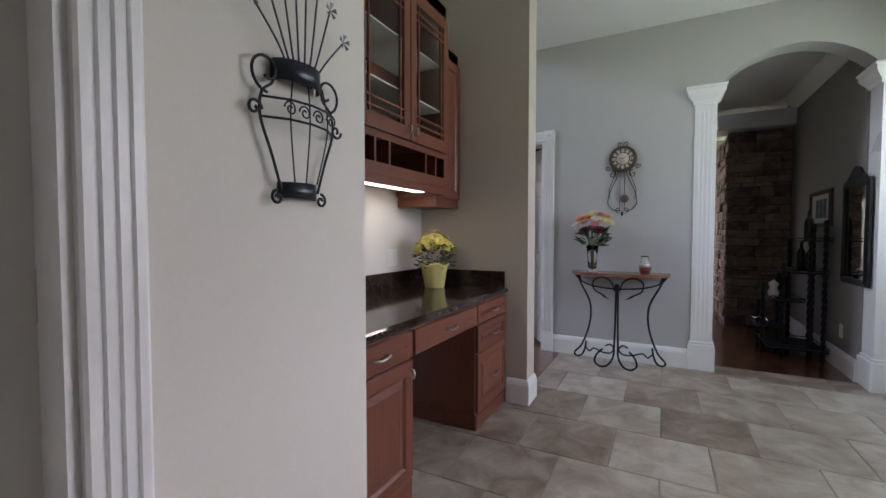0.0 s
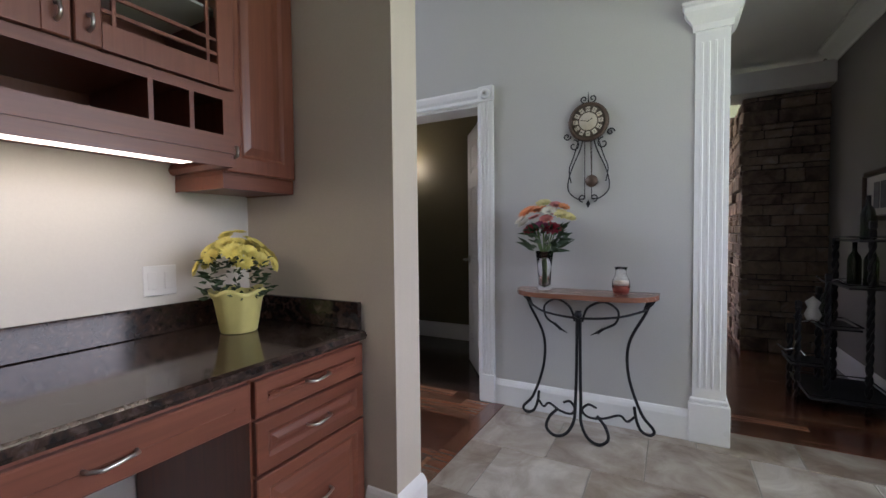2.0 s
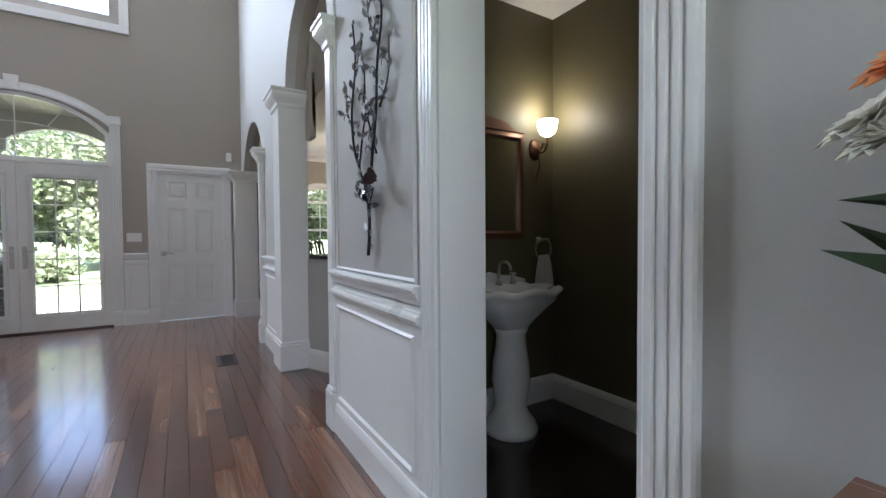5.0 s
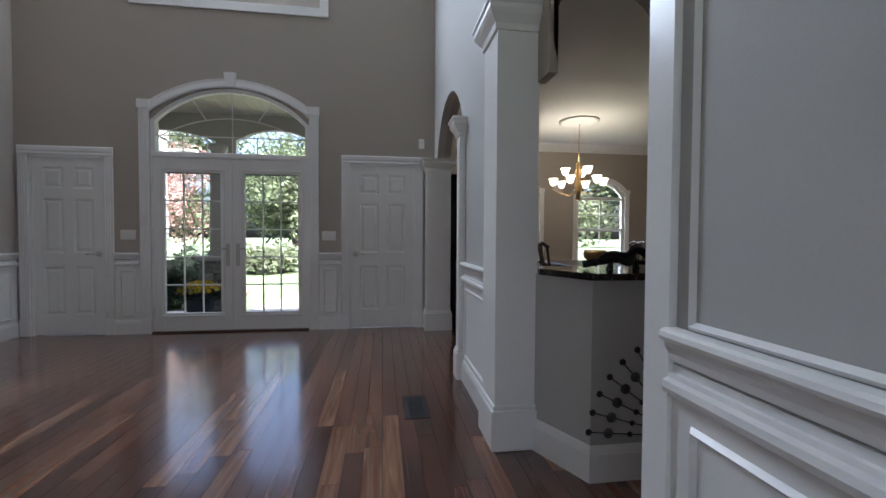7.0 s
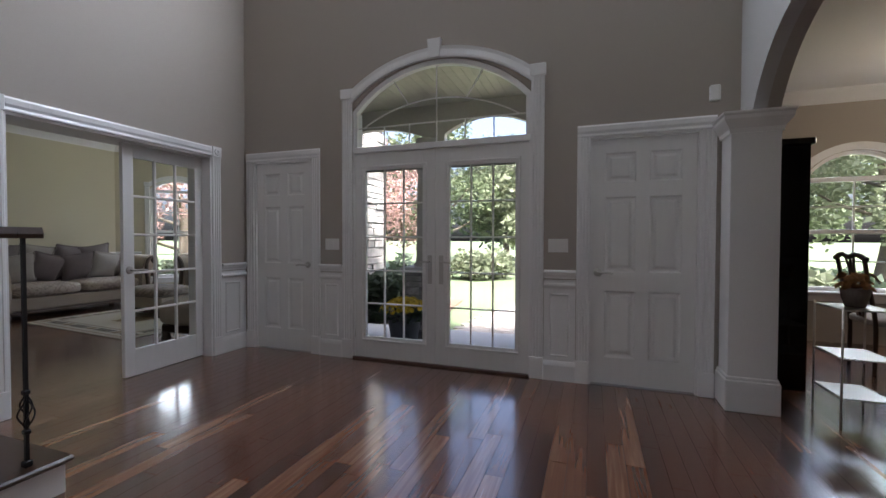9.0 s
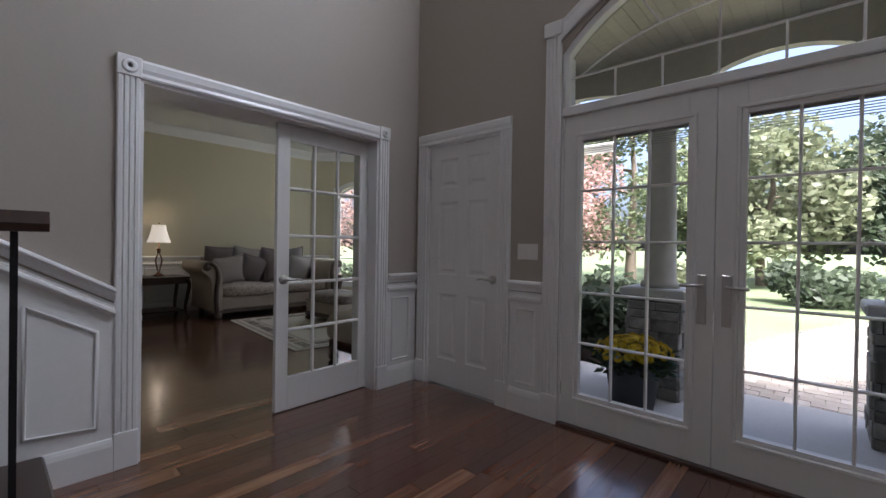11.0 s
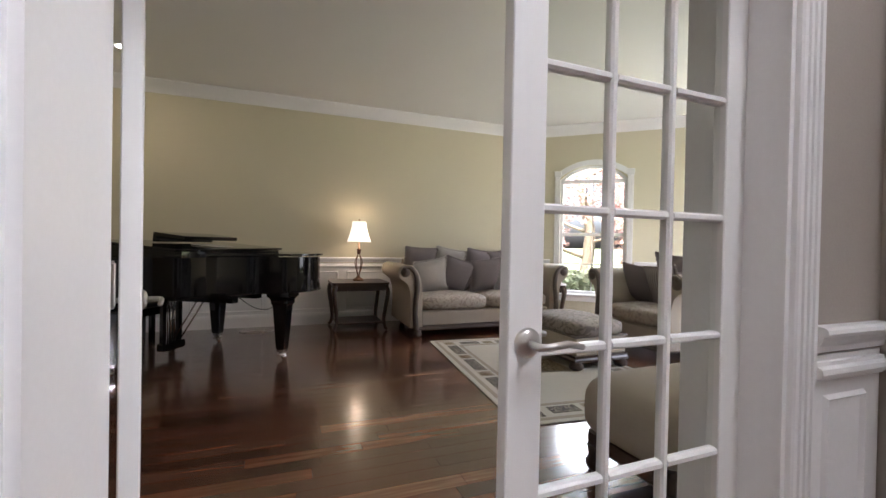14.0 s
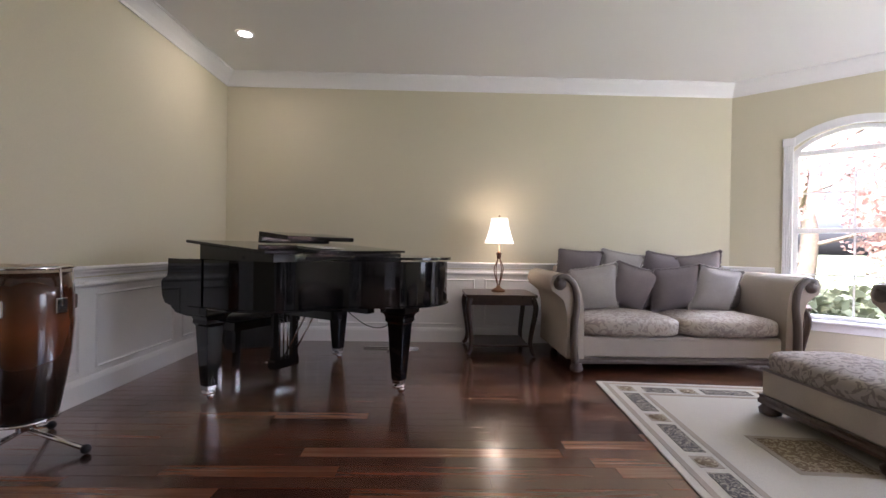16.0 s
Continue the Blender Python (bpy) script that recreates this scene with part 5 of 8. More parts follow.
for sg in (-1, 1):
    part("leg", Shape().tube(smooth_path([(sg * 0.36, -0.06, 0.785), (sg * 0.33, -0.06, 0.70), (sg * 0.245, -0.06, 0.52), (sg * 0.245, -0.06, 0.33), (sg * 0.31, -0.06, 0.13), (sg * 0.375, -0.06, 0.045), (sg * 0.355, -0.06, 0.012), (sg * 0.31, -0.06, 0.03), (sg * 0.285, -0.06, 0.09), (sg * 0.275, -0.06, 0.16)]), 0.0085), IRON, tb)
    lf = Shape()
    lf.put([(sg * 0.39, -0.06, 0.79), (sg * 0.35, -0.045, 0.755), (sg * 0.30, -0.06, 0.70), (sg * 0.34, -0.075, 0.74)], [(0, 1, 2, 3)])
    lf.prism([(sg * 0.39, 0.792), (sg * 0.37, 0.75), (sg * 0.31, 0.70), (sg * 0.335, 0.77)], -0.066, -0.056, axis="y")
    part("iron_leaf", lf, IRON, tb)
    part("scroll", Shape().tube(smooth_path([(sg * 0.02, -0.24, 0.66), (sg * 0.05, -0.24, 0.74), (sg * 0.13, -0.22, 0.775), (sg * 0.2, -0.2, 0.73), (sg * 0.19, -0.2, 0.66), (sg * 0.13, -0.22, 0.625), (sg * 0.10, -0.23, 0.60)]), 0.0065), IRON, tb)
    part("iron_leaf", Shape().prism([(sg * 0.13, 0.64), (sg * 0.10, 0.615), (sg * 0.06, 0.585), (sg * 0.10, 0.60)], -0.236, -0.228, axis="y"), IRON, tb)
    part("leg", Shape().tube(smooth_path([(sg * 0.008, -0.24, 0.72), (sg * 0.010, -0.24, 0.4), (sg * 0.015, -0.25, 0.2), (sg * 0.02, -0.27, 0.10), (sg * 0.06, -0.29, 0.03), (sg * 0.12, -0.30, 0.012), (sg * 0.165, -0.30, 0.05), (sg * 0.15, -0.29, 0.11), (sg * 0.105, -0.28, 0.16)]), 0.0085), IRON, tb)
    part("stretcher", Shape().tube(smooth_path([(sg * 0.275, -0.06, 0.10), (sg * 0.24, -0.08, 0.075), (sg * 0.2, -0.1, 0.11), (sg * 0.12, -0.16, 0.10), (sg * 0.05, -0.2, 0.11), (sg * 0.02, -0.24, 0.16), (sg * 0.05, -0.22, 0.19), (sg * 0.09, -0.2, 0.17)]), 0.007), IRON, tb)
part("apron_bar", Shape().tube(smooth_path([(-0.34, -0.06, 0.72), (-0.2, -0.19, 0.69), (0, -0.25, 0.68), (0.2, -0.19, 0.69), (0.34, -0.06, 0.72)]), 0.007).ball((0, -0.255, 0.70), 0.022), IRON, tb)

bq = thing("flower_bouquet", pose(0.07, 4.90, 0.813) @ Matrix.Scale(1.17, 4), "mixed cut flowers in a clear glass vase on the console", "flowers")
part("vase", Shape().lathe([(0.034, 0.0), (0.04, 0.004), (0.032, 0.03), (0.036, 0.12), (0.047, 0.2), (0.044, 0.2), (0.033, 0.12), (0.029, 0.03), (0.001, 0.014)], 28), GLASSWARE, bq, "clear glass vase")
rnd = random.Random(21)
stems = Shape()
for k in range(12):
    a = k * 2.4
    stems.tube([(0.015 * math.cos(a + 2), 0.015 * math.sin(a + 2), 0.02), (0.02 * math.cos(a), 0.02 * math.sin(a), 0.2), (0.07 * math.cos(a), 0.05 * math.sin(a), 0.34)], 0.003, 5)
part("stems", stems, STEM, bq)
lv = Shape()
for k in range(70):
    a = rnd.uniform(0, 6.28)
    leaf(lv, (0.06 * math.cos(a), 0.05 * math.sin(a), rnd.uniform(0.2, 0.32)), (math.cos(a), math.sin(a), rnd.uniform(-0.2, 0.8)), rnd.uniform(0.05, 0.1), 0.03, rnd)
part("leaves", lv, LEAF, bq, "dark green leaves")
PETALS = {"orange": petal_mat("orange_petal", (0.75, 0.30, 0.12)), "white": petal_mat("white_petal", (0.75, 0.72, 0.62)), "red": petal_mat("dark_red_petal", (0.26, 0.015, 0.03)), "cream": petal_mat("cream_yellow_petal", (0.72, 0.66, 0.32)), "pink": petal_mat("pink_petal", (0.62, 0.22, 0.2)), "plum": petal_mat("plum_petal", (0.22, 0.04, 0.1))}
for x, y, z, r, c in [(-0.08, -0.02, 0.40, 0.055, "orange"), (-0.03, 0.0, 0.41, 0.05, "orange"), (0.0, -0.02, 0.44, 0.045, "cream"), (0.06, 0.0, 0.43, 0.04, "pink"), (0.03, -0.03, 0.40, 0.045, "white"), (0.09, -0.02, 0.38, 0.05, "cream"), (0.12, 0.0, 0.37, 0.045, "cream"), (-0.12, 0.0, 0.36, 0.045, "white"), (-0.10, -0.03, 0.34, 0.04, "white"), (-0.05, -0.05, 0.31, 0.05, "red"), (0.0, -0.06, 0.33, 0.04, "plum"), (0.05, -0.05, 0.31, 0.055, "red"), (0.02, -0.04, 0.36, 0.04, "pink"), (0.10, -0.01, 0.42, 0.035, "orange"), (-0.02, 0.05, 0.4, 0.05, "white"), (0.06, 0.05, 0.38, 0.05, "red"), (-0.07, 0.05, 0.37, 0.045, "pink")]:
    b = Shape()
    bloom(b, (x, y, z), r, (x * 3, y * 3 - 0.3, 0.6), rnd, 12, 3)
    part("flower", b, PETALS[c], bq)
cd = thing("candle_jar", pose(0.50, 4.885, 0.813), "clear glass hurricane jar with a red and cream candle", "candle")
part("jar", Shape().lathe([(0.03, 0), (0.038, 0.005), (0.048, 0.04), (0.046, 0.075), (0.03, 0.11), (0.028, 0.13), (0.035, 0.15), (0.033, 0.15), (0.026, 0.13), (0.028, 0.11), (0.043, 0.075), (0.045, 0.04), (0.001, 0.01)], 28), GLASSWARE, cd, "clear glass jar")
part("candle", Shape().lathe([(0.03, 0.012), (0.041, 0.02), (0.043, 0.05), (0.001, 0.05)], 24), mat("dusky_red_wax", (0.36, 0.07, 0.05), 0.5, grain=0.1), cd, "dusky red wax")
part("candle_top", Shape().lathe([(0.0425, 0.051), (0.041, 0.072), (0.001, 0.073)], 24), mat("cream_wax", (0.72, 0.6, 0.5), 0.5, grain=0.05), cd, "cream wax")

# ---- wall clock ----
ck = thing("wall_clock", face(0.30, 5.05, "-y", 1.82), "antique iron scroll wall clock with pendulum on grey wall", "clock")
RIM = mat("rusty_brown_metal", (0.11, 0.075, 0.055), 0.5, 0.5, grain=0.4, scale=60, bump=0.5)
ROT = pose(0, 0, 0, -90)
part("case", Shape().lathe([(0.112, 0.0), (0.118, 0.012), (0.112, 0.03), (0.10, 0.036), (0.096, 0.0215)], 48, ROT), RIM, ck, "brown metal rim")
part("dial", Shape().lathe([(0.097, 0.022), (0.0965, 0.024)], 48, ROT), mat("dark_dial_ring", (0.10, 0.075, 0.05), 0.6, grain=0.3, scale=60), ck)
part("dial_centre", Shape().lathe([(0.052, 0.0245), (0.0515, 0.028)], 40, ROT), mat("aged_cream_dial", (0.52, 0.46, 0.35), 0.6, grain=0.15, scale=40), ck, "aged cream dial")
NUM = mat("cream_numeral", (0.6, 0.54, 0.42), 0.6)
for k, txt in enumerate(["XII", "I", "II", "III", "IIII", "V", "VI", "VII", "VIII", "IX", "X", "XI"]):
    a = math.radians(90 - 30 * k)
    q = Shape()
    q.box(-0.012, 0.0245, -0.014, 0.012, 0.0275, 0.014, pose(-0.073 * math.cos(a), 0, 0.073 * math.sin(a), 0, math.degrees(a) - 90, 0), c=0.003)
    nm = part("numeral_plate", q, NUM, ck)
    cu = bpy.data.curves.new("numeral", "FONT")
    cu.body, cu.size, cu.align_x, cu.align_y, cu.extrude = txt, 0.017, "CENTER", "CENTER", 0.0003
    to = new("numeral", cu)
    to.parent = nm
    to.matrix_basis = pose(-0.073 * math.cos(a), 0.0285, 0.073 * math.sin(a), 0, math.degrees(a) - 90, 0) @ pose(0, 0, 0, 90, 0, 180)
    to.data.materials.append(IRON)
for ln, a, w in ((0.03, 60, 0.004), (0.045, -78, 0.003)):
    part("clock_hand", Shape().box(-w / 2, 0.029, -0.006, w / 2, 0.031, ln, pose(0, 0, 0, 0, -a, 0)), IRON, ck)
w_ = Shape()
for sg in (-1, 1):
    w_.tube(smooth_path([(sg * 0.03, 0.015, -0.10), (sg * 0.05, 0.015, -0.17), (sg * 0.105, 0.015, -0.30), (sg * 0.118, 0.015, -0.40), (sg * 0.07, 0.015, -0.455), (sg * 0.02, 0.015, -0.46)]), 0.004, 6)
    w_.tube(smooth_path([(sg * 0.055, 0.015, -0.10), (sg * 0.085, 0.015, -0.2), (sg * 0.112, 0.015, -0.28), (sg * 0.10, 0.015, -0.36)]), 0.0035, 6)
    w_.tube(curl(sg * 0.085, -0.135, 0.036, 0.006, math.pi / 2, math.pi / 2 + sg * 4.4 * math.pi / 2, 0.015), 0.0042, 6)
    w_.tube(curl(sg * 0.125, -0.075, 0.024, 0.004, math.pi, math.pi + sg * 5 * math.pi / 2, 0.015), 0.004, 6)
    w_.tube(curl(sg * 0.032, -0.455, 0.024, 0.005, -math.pi / 2, -math.pi / 2 + sg * 4.6 * math.pi / 2, 0.015), 0.004, 6)
    w_.tube(curl(sg * 0.024, 0.135, 0.022, 0.004, -math.pi / 2, -math.pi / 2 + sg * 4.4 * math.pi / 2, 0.015), 0.004, 6)
    w_.tube([(sg * 0.02, 0.015, -0.1), (sg * 0.02, 0.015, -0.46)], 0.0025, 6)
part("drop_finial", Shape().prism([(0, -0.515), (0.012, -0.49), (0, -0.465), (-0.012, -0.49)], 0.011, 0.019, axis="y"), IRON, ck)
part("top_finial", Shape().tube([(0, 0.015, 0.11), (0, 0.015, 0.175)], 0.005, 6, taper=(1, 0.3)), IRON, ck)
part("scrollwork", w_, IRON, ck, "black iron scrollwork")
part("pendulum", Shape().tube([(-0.012, 0.02, -0.1), (-0.02, 0.02, -0.33)], 0.0025, 6).lathe([(0.001, -0.006), (0.036, -0.003), (0.036, 0.003), (0.001, 0.006)], 28, Matrix.Translation((-0.02, 0.02, -0.355)) @ ROT), RIM, ck, "brown pendulum disc")

# ---- wrought tree on the wainscoted wall ----
tree = thing("metal_wall_tree", face(-1.772, 5.05, "-y", 1.04), "dark metal tree sculpture with leaves on grey wall", "wall art")
rnd = random.Random(33)
V0 = 0.022
branches = [
    [(0.0, V0, 0.0), (0.02, V0, 0.15), (-0.03, V0, 0.32), (-0.16, V0, 0.50), (-0.20, V0, 0.70), (-0.14, V0, 0.92), (-0.17, V0, 1.12)],
    [(0.01, V0, 0.2), (0.10, V0 + 0.02, 0.40), (0.15, V0 + 0.02, 0.60), (0.13, V0, 0.85), (0.18, V0, 1.02), (0.14, V0, 1.18)],
    [(0.11, V0, 0.45), (0.02, V0 + 0.01, 0.66), (0.0, V0 + 0.01, 0.84), (-0.08, V0, 0.97), (-0.13, V0, 0.86)],
    [(-0.1, V0, 0.42), (-0.04, V0, 0.60), (0.03, V0, 0.68), (0.09, V0, 0.58), (0.10, V0, 0.45)],
    [(-0.19, V0, 0.62), (-0.27, V0, 0.74), (-0.28, V0, 0.86)],
    [(0.15, V0, 0.64), (0.24, V0, 0.75), (0.25, V0, 0.90)],
    [(0.05, V0, 0.3), (-0.09, V0, 0.27), (-0.13, V0, 0.33)],
    [(0.14, V0, 0.9), (0.04, V0, 1.05), (0.02, V0, 1.17)],
    [(0.0, V0, 0.25), (0.08, V0 + 0.02, 0.24), (0.12, V0 + 0.02, 0.30)],
]
lf_mesh = Shape()
lf_mesh.put([(0, 0, 0), (0.012, 0.008, 0.012), (0.013, 0.011, 0.03), (0, 0.004, 0.052), (-0.013, 0.011, 0.03), (-0.012, 0.008, 0.012), (0, -0.002, 0.012), (0, -0.004, 0.03)], [(0, 1, 6), (1, 2, 7, 6), (2, 3, 7), (3, 4, 7), (4, 5, 6, 7), (5, 0, 6)])
SILVER = mat("brushed_silver_leaf_metal", (0.34, 0.34, 0.35), 0.28, 0.95, grain=0.3, scale=70, bump=0.3)
lf_data = lf_mesh.mesh("metal_leaf", SILVER)
for i, br in enumerate(branches):
    pts = smooth_path([(-u * 1.0, v, z) for u, v, z in br], 8)
    part("branch", Shape().tube(pts, 0.0085 if i < 2 else 0.0045, 7, taper=(1, 0.5)), IRON, tree)
    for k in range(4, len(pts) - 3, 6):
        x_, y_, z_ = pts[k]
        w1 = rnd.choice((-1, 1))
        tw_ = smooth_path([(x_, y_, z_), (x_ + w1 * 0.03, y_ + 0.008, z_ + 0.035), (x_ + w1 * 0.05, y_ + 0.012, z_ + 0.02), (x_ + w1 * 0.042, y_ + 0.012, z_ + 0.005)], 5)
        part("twig", Shape().tube(tw_, 0.0028, 5, taper=(1, 0.5)), IRON, tree)
        o = new("metal_leaf", lf_data)
        o.parent = tree
        o.matrix_basis = pose(*tw_[7], rnd.uniform(-20, 20), w1 * rnd.uniform(20, 90), rnd.uniform(-30, 30))
    for k in range(3, len(pts), 3):
        o = new("metal_leaf", lf_data)
        o.parent = tree
        o.matrix_basis = pose(*pts[k], rnd.uniform(-30, 30), rnd.uniform(-75, 75), rnd.uniform(-40, 40))
ROSE = mat("dark_red_brown_metal_rose", (0.075, 0.045, 0.042), 0.3, 0.8, grain=0.4, scale=60, bump=0.3)
rs_ = part("rose", Shape().lathe([(0.004, -0.02), (0.012, 0.0), (0.016, 0.02), (0.012, 0.03)], 12, Matrix.Translation((-0.135, V0 + 0.03, 0.335)) @ pose(0, 0, 0, -60, 20, 0)), ROSE, tree, "dark red metal rose")
for k in range(11):
    a, rad = k * 2.4, 0.014 + 0.0026 * k
    pm = Matrix.Translation((-0.135, V0 + 0.03, 0.335)) @ pose(0, 0, 0, -60, 20, 0) @ pose(0, 0, 0, 0, 0, math.degrees(a))
    q = Shape()
    q.put([(rad * 0.4, -0.012, -0.012), (rad * 0.4, 0.012, -0.012), (rad, -0.02, 0.012), (rad * 1.15, 0.0, 0.018), (rad, 0.02, 0.012), (rad * 1.3, -0.012, 0.032), (rad * 1.45, 0.0, 0.036), (rad * 1.3, 0.012, 0.032)], [(0, 1, 3), (0, 3, 2), (1, 4, 3), (2, 3, 6, 5), (3, 4, 7, 6)], pm, True)
    part("petal", q, ROSE, rs_)

# ---- wire urn on the pale wall ----
urn = thing("wire_wall_urn", face(-0.18, 1.690, "+x", 1.225), "dark wire urn wall ornament with metal stems", "wall art")
BAND = mat("blue_grey_metal_band", (0.045, 0.05, 0.06), 0.35, 0.7, grain=0.2, scale=40)


def half_band(z0, z1, r, d):
    pts = [(r * math.cos(a), d * math.sin(a)) for a in (math.pi * i / 16 for i in range(17))]
    s = Shape()
    vs = [(u, v + 0.004, z) for z in (z0, z1) for u, v in pts]
    s.put(vs, [(i, i + 1, 18 + i, 17 + i) for i in range(16)], None, True)
    return s


for nm, z0, z1, r, d in (("top_band", 0.285, 0.335, 0.072, 0.05), ("bottom_band", 0.012, 0.05, 0.058, 0.04)):
    o = part(nm, half_band(z0, z1, r, d), BAND, urn, "blue-grey metal band")
    md = o.modifiers.new("thick", "SOLIDIFY")
    md.thickness = 0.002
u_ = Shape()
for sg in (-1, 1):
    u_.tube(smooth_path([(sg * 0.058, 0.02, 0.03), (sg * 0.085, 0.02, 0.11), (sg * 0.115, 0.02, 0.19), (sg * 0.11, 0.02, 0.245), (sg * 0.08, 0.02, 0.275), (sg * 0.072, 0.02, 0.31)]), 0.0035, 6)
    u_.tube(curl(sg * 0.095, 0.295, 0.048, 0.012, -math.pi / 2, -math.pi / 2 + sg * 4.4 * math.pi / 2, 0.02), 0.0035, 6)
    u_.tube(curl(sg * 0.13, 0.205, 0.02, 0.004, math.pi, math.pi - sg * 4.6 * math.pi / 2, 0.02), 0.0035, 6)
    u_.tube(curl(sg * 0.07, 0.012, 0.018, 0.004, math.pi / 2, math.pi / 2 - sg * 5 * math.pi / 2, 0.02), 0.0035, 6)
for u in (-0.03, 0.0, 0.03):
    u_.tube(smooth_path([(u * 1.2, 0.04, 0.05), (u * 2.0, 0.055, 0.19), (u * 1.6, 0.05, 0.29)]), 0.002, 5)
for z in (0.19, 0.235):
    u_.tube([(-0.112, 0.02, z), (-0.06, 0.055, z), (0, 0.065, z), (0.06, 0.055, z), (0.112, 0.02, z)], 0.003, 6)
for u in (-0.066, -0.022, 0.022, 0.066):
    u_.tube(curl(u, 0.212, 0.018, 0.004, 0, 9, 0.062), 0.0022, 5)
part("wirework", u_, IRON, urn, "black bent wire")
sf_ = Shape()
rnd = random.Random(8)
for k, u in enumerate((-0.14, -0.09, -0.05, -0.01, 0.03, 0.07, 0.11, 0.15)):
    pts = smooth_path([(u * 0.2, 0.03, 0.29), (u * 0.5, 0.035, 0.36), (u, 0.04, 0.42 + 0.2 * (1 - abs(u) / 0.16))], 6)
    sf_.tube(pts, 0.0025, 5)
    for j in range(5):
        a = 2 * math.pi * j / 5
        p = pts[-1]
        sf_.put([p, (p[0] + 0.02 * math.cos(a), p[1] + 0.005, p[2] + 0.02 * math.sin(a)), (p[0] + 0.022 * math.cos(a + 0.7), p[1] + 0.005, p[2] + 0.022 * math.sin(a + 0.7))], [(0, 1, 2)])
part("stem_spray", sf_, PEWTER, urn, "metal stems with small flowers")

# ---- beyond the kitchen arch ----
sw = solid("wall_stone", Shape().box(1.36, 7.36, 0, 1.98, 7.5, 2.42).box(1.36, 7.5, 0, 1.5, 8.6, 2.42), MORTAR, "stacked brown field stone wall", "wall")
rnd = random.Random(17)
for run, (o0, ln_) in enumerate((((1.33, 7.36), 0.65), ((1.36, 7.34), 1.2))):
    z = 0.0
    while z < 2.40:
        h = min(rnd.choice((0.05, 0.06, 0.08, 0.1, 0.13)), 2.42 - z)
        a = 0.0
        while a < ln_ - 0.02:
            b = min(a + rnd.uniform(0.12, 0.38), ln_)
            if ln_ - b < 0.06:
                b = ln_
            p = rnd.uniform(0.015, 0.055)
            if run == 0:
                s = Shape().box(o0[0] + a + 0.004, o0[1] - p, z + 0.004, o0[0] + b - 0.004, o0[1] + 0.03, z + h - 0.004, c=0.007)
            else:
                s = Shape().box(o0[0] - p, o0[1] + a + 0.004, z + 0.004, o0[0] + 0.03, o0[1] + b - 0.004, z + h - 0.004, c=0.007)
            s.v = [(x + rnd.uniform(-0.003, 0.003), y + rnd.uniform(-0.004, 0.004), q + rnd.uniform(-0.002, 0.002)) for x, y, q in s.v]
            part("stone", s, STACK, sw)
            a = b
        z += h
solid("trim_beam", Shape().box(0.2, 7.2, 2.43, 1.98, 7.6, 2.62, c=0.004), WHITE, "shaded white beam over the stone wall", "trim")
rk = thing("iron_bottle_rack", pose(1.72, 6.08, 0), "stepped black twisted iron rack holding tools and bottles", "rack")


def twisted(x, y, z0, z1, r, parent, name="post"):
    n = max(8, int((z1 - z0) / 0.02))
    s = Shape()
    for ph in (0, math.pi):
        s.tube([(x + r * 0.6 * math.cos(ph + i * 0.9), y + r * 0.6 * math.sin(ph + i * 0.9), z0 + (z1 - z0) * i / n) for i in range(n + 1)], r * 0.75, 6)
    s.box(x - r * 1.1, y - r * 1.1, z1, x + r * 1.1, y + r * 1.1, z1 + 0.05, c=0.006)
    part(name, s, IRON, parent)


for x, y, h in ((-0.2, 0.24, 0.42), (-0.2, 0.02, 0.62), (-0.04, 0.24, 0.7), (-0.06, -0.05, 0.82), (0.04, 0.22, 1.05), (0.12, -0.14, 1.16), (0.2, 0.12, 1.2), (0.2, -0.24, 1.22)):
    twisted(x, y, 0, h, 0.016, rk)
for x0, y0, x1, y1, z in ((-0.24, -0.02, -0.02, 0.28, 0.22), (-0.1, -0.1, 0.1, 0.26, 0.5), (0.0, -0.2, 0.24, 0.26, 0.78), (0.02, -0.28, 0.24, 0.16, 1.08), (-0.2, -0.28, 0.24, 0.28, 0.08)):
    part("shelf", Shape().box(x0, y0, z, x1, y1, z + 0.012, c=0.003).tube([(x0, y0, z + 0.03), (x1, y0, z + 0.03), (x1, y1, z + 0.03), (x0, y1, z + 0.03)], 0.006, 6, closed=True), IRON, rk)
for x, y, z in ((-0.22, 0.1, 0.30), (-0.14, 0.05, 0.52), (-0.02, 0.06, 0.8)):
    part("scroll", Shape().tube(smooth_path([(x - 0.08, y, z + 0.04), (x - 0.03, y, z), (x + 0.03, y - 0.03, z + 0.02), (x + 0.07, y - 0.05, z - 0.02)]), 0.008, 6), CHROME, rk, "bright steel scroll")
BOTTLE = clear_glass("dark_green_bottle_glass", (0.1, 0.14, 0.08))
for x, y, z in ((0.1, 0.08, 0.793), (0.14, -0.06, 0.793), (-0.02, 0.14, 0.513), (0.12, -0.06, 1.093)):
    bo = tagged(part("bottle", Shape().lathe([(0.035, 0), (0.037, 0.01), (0.037, 0.16), (0.03, 0.19), (0.013, 0.22), (0.013, 0.28), (0.0005, 0.28)], 18), BOTTLE), "dark glass bottle on the iron rack", "bottle", "bottles on the rack")
    bo.matrix_basis = pose(1.72 + x, 6.08 + y, z)
pl = tagged(part("decor_figure", Shape().lathe([(0.03, 0), (0.05, 0.05), (0.03, 0.1), (0.045, 0.14), (0.0005, 0.18)], 16), PORCELAIN), "small white ornament on the iron rack", "ornament")
pl.matrix_basis = pose(1.62, 6.2, 0.513)


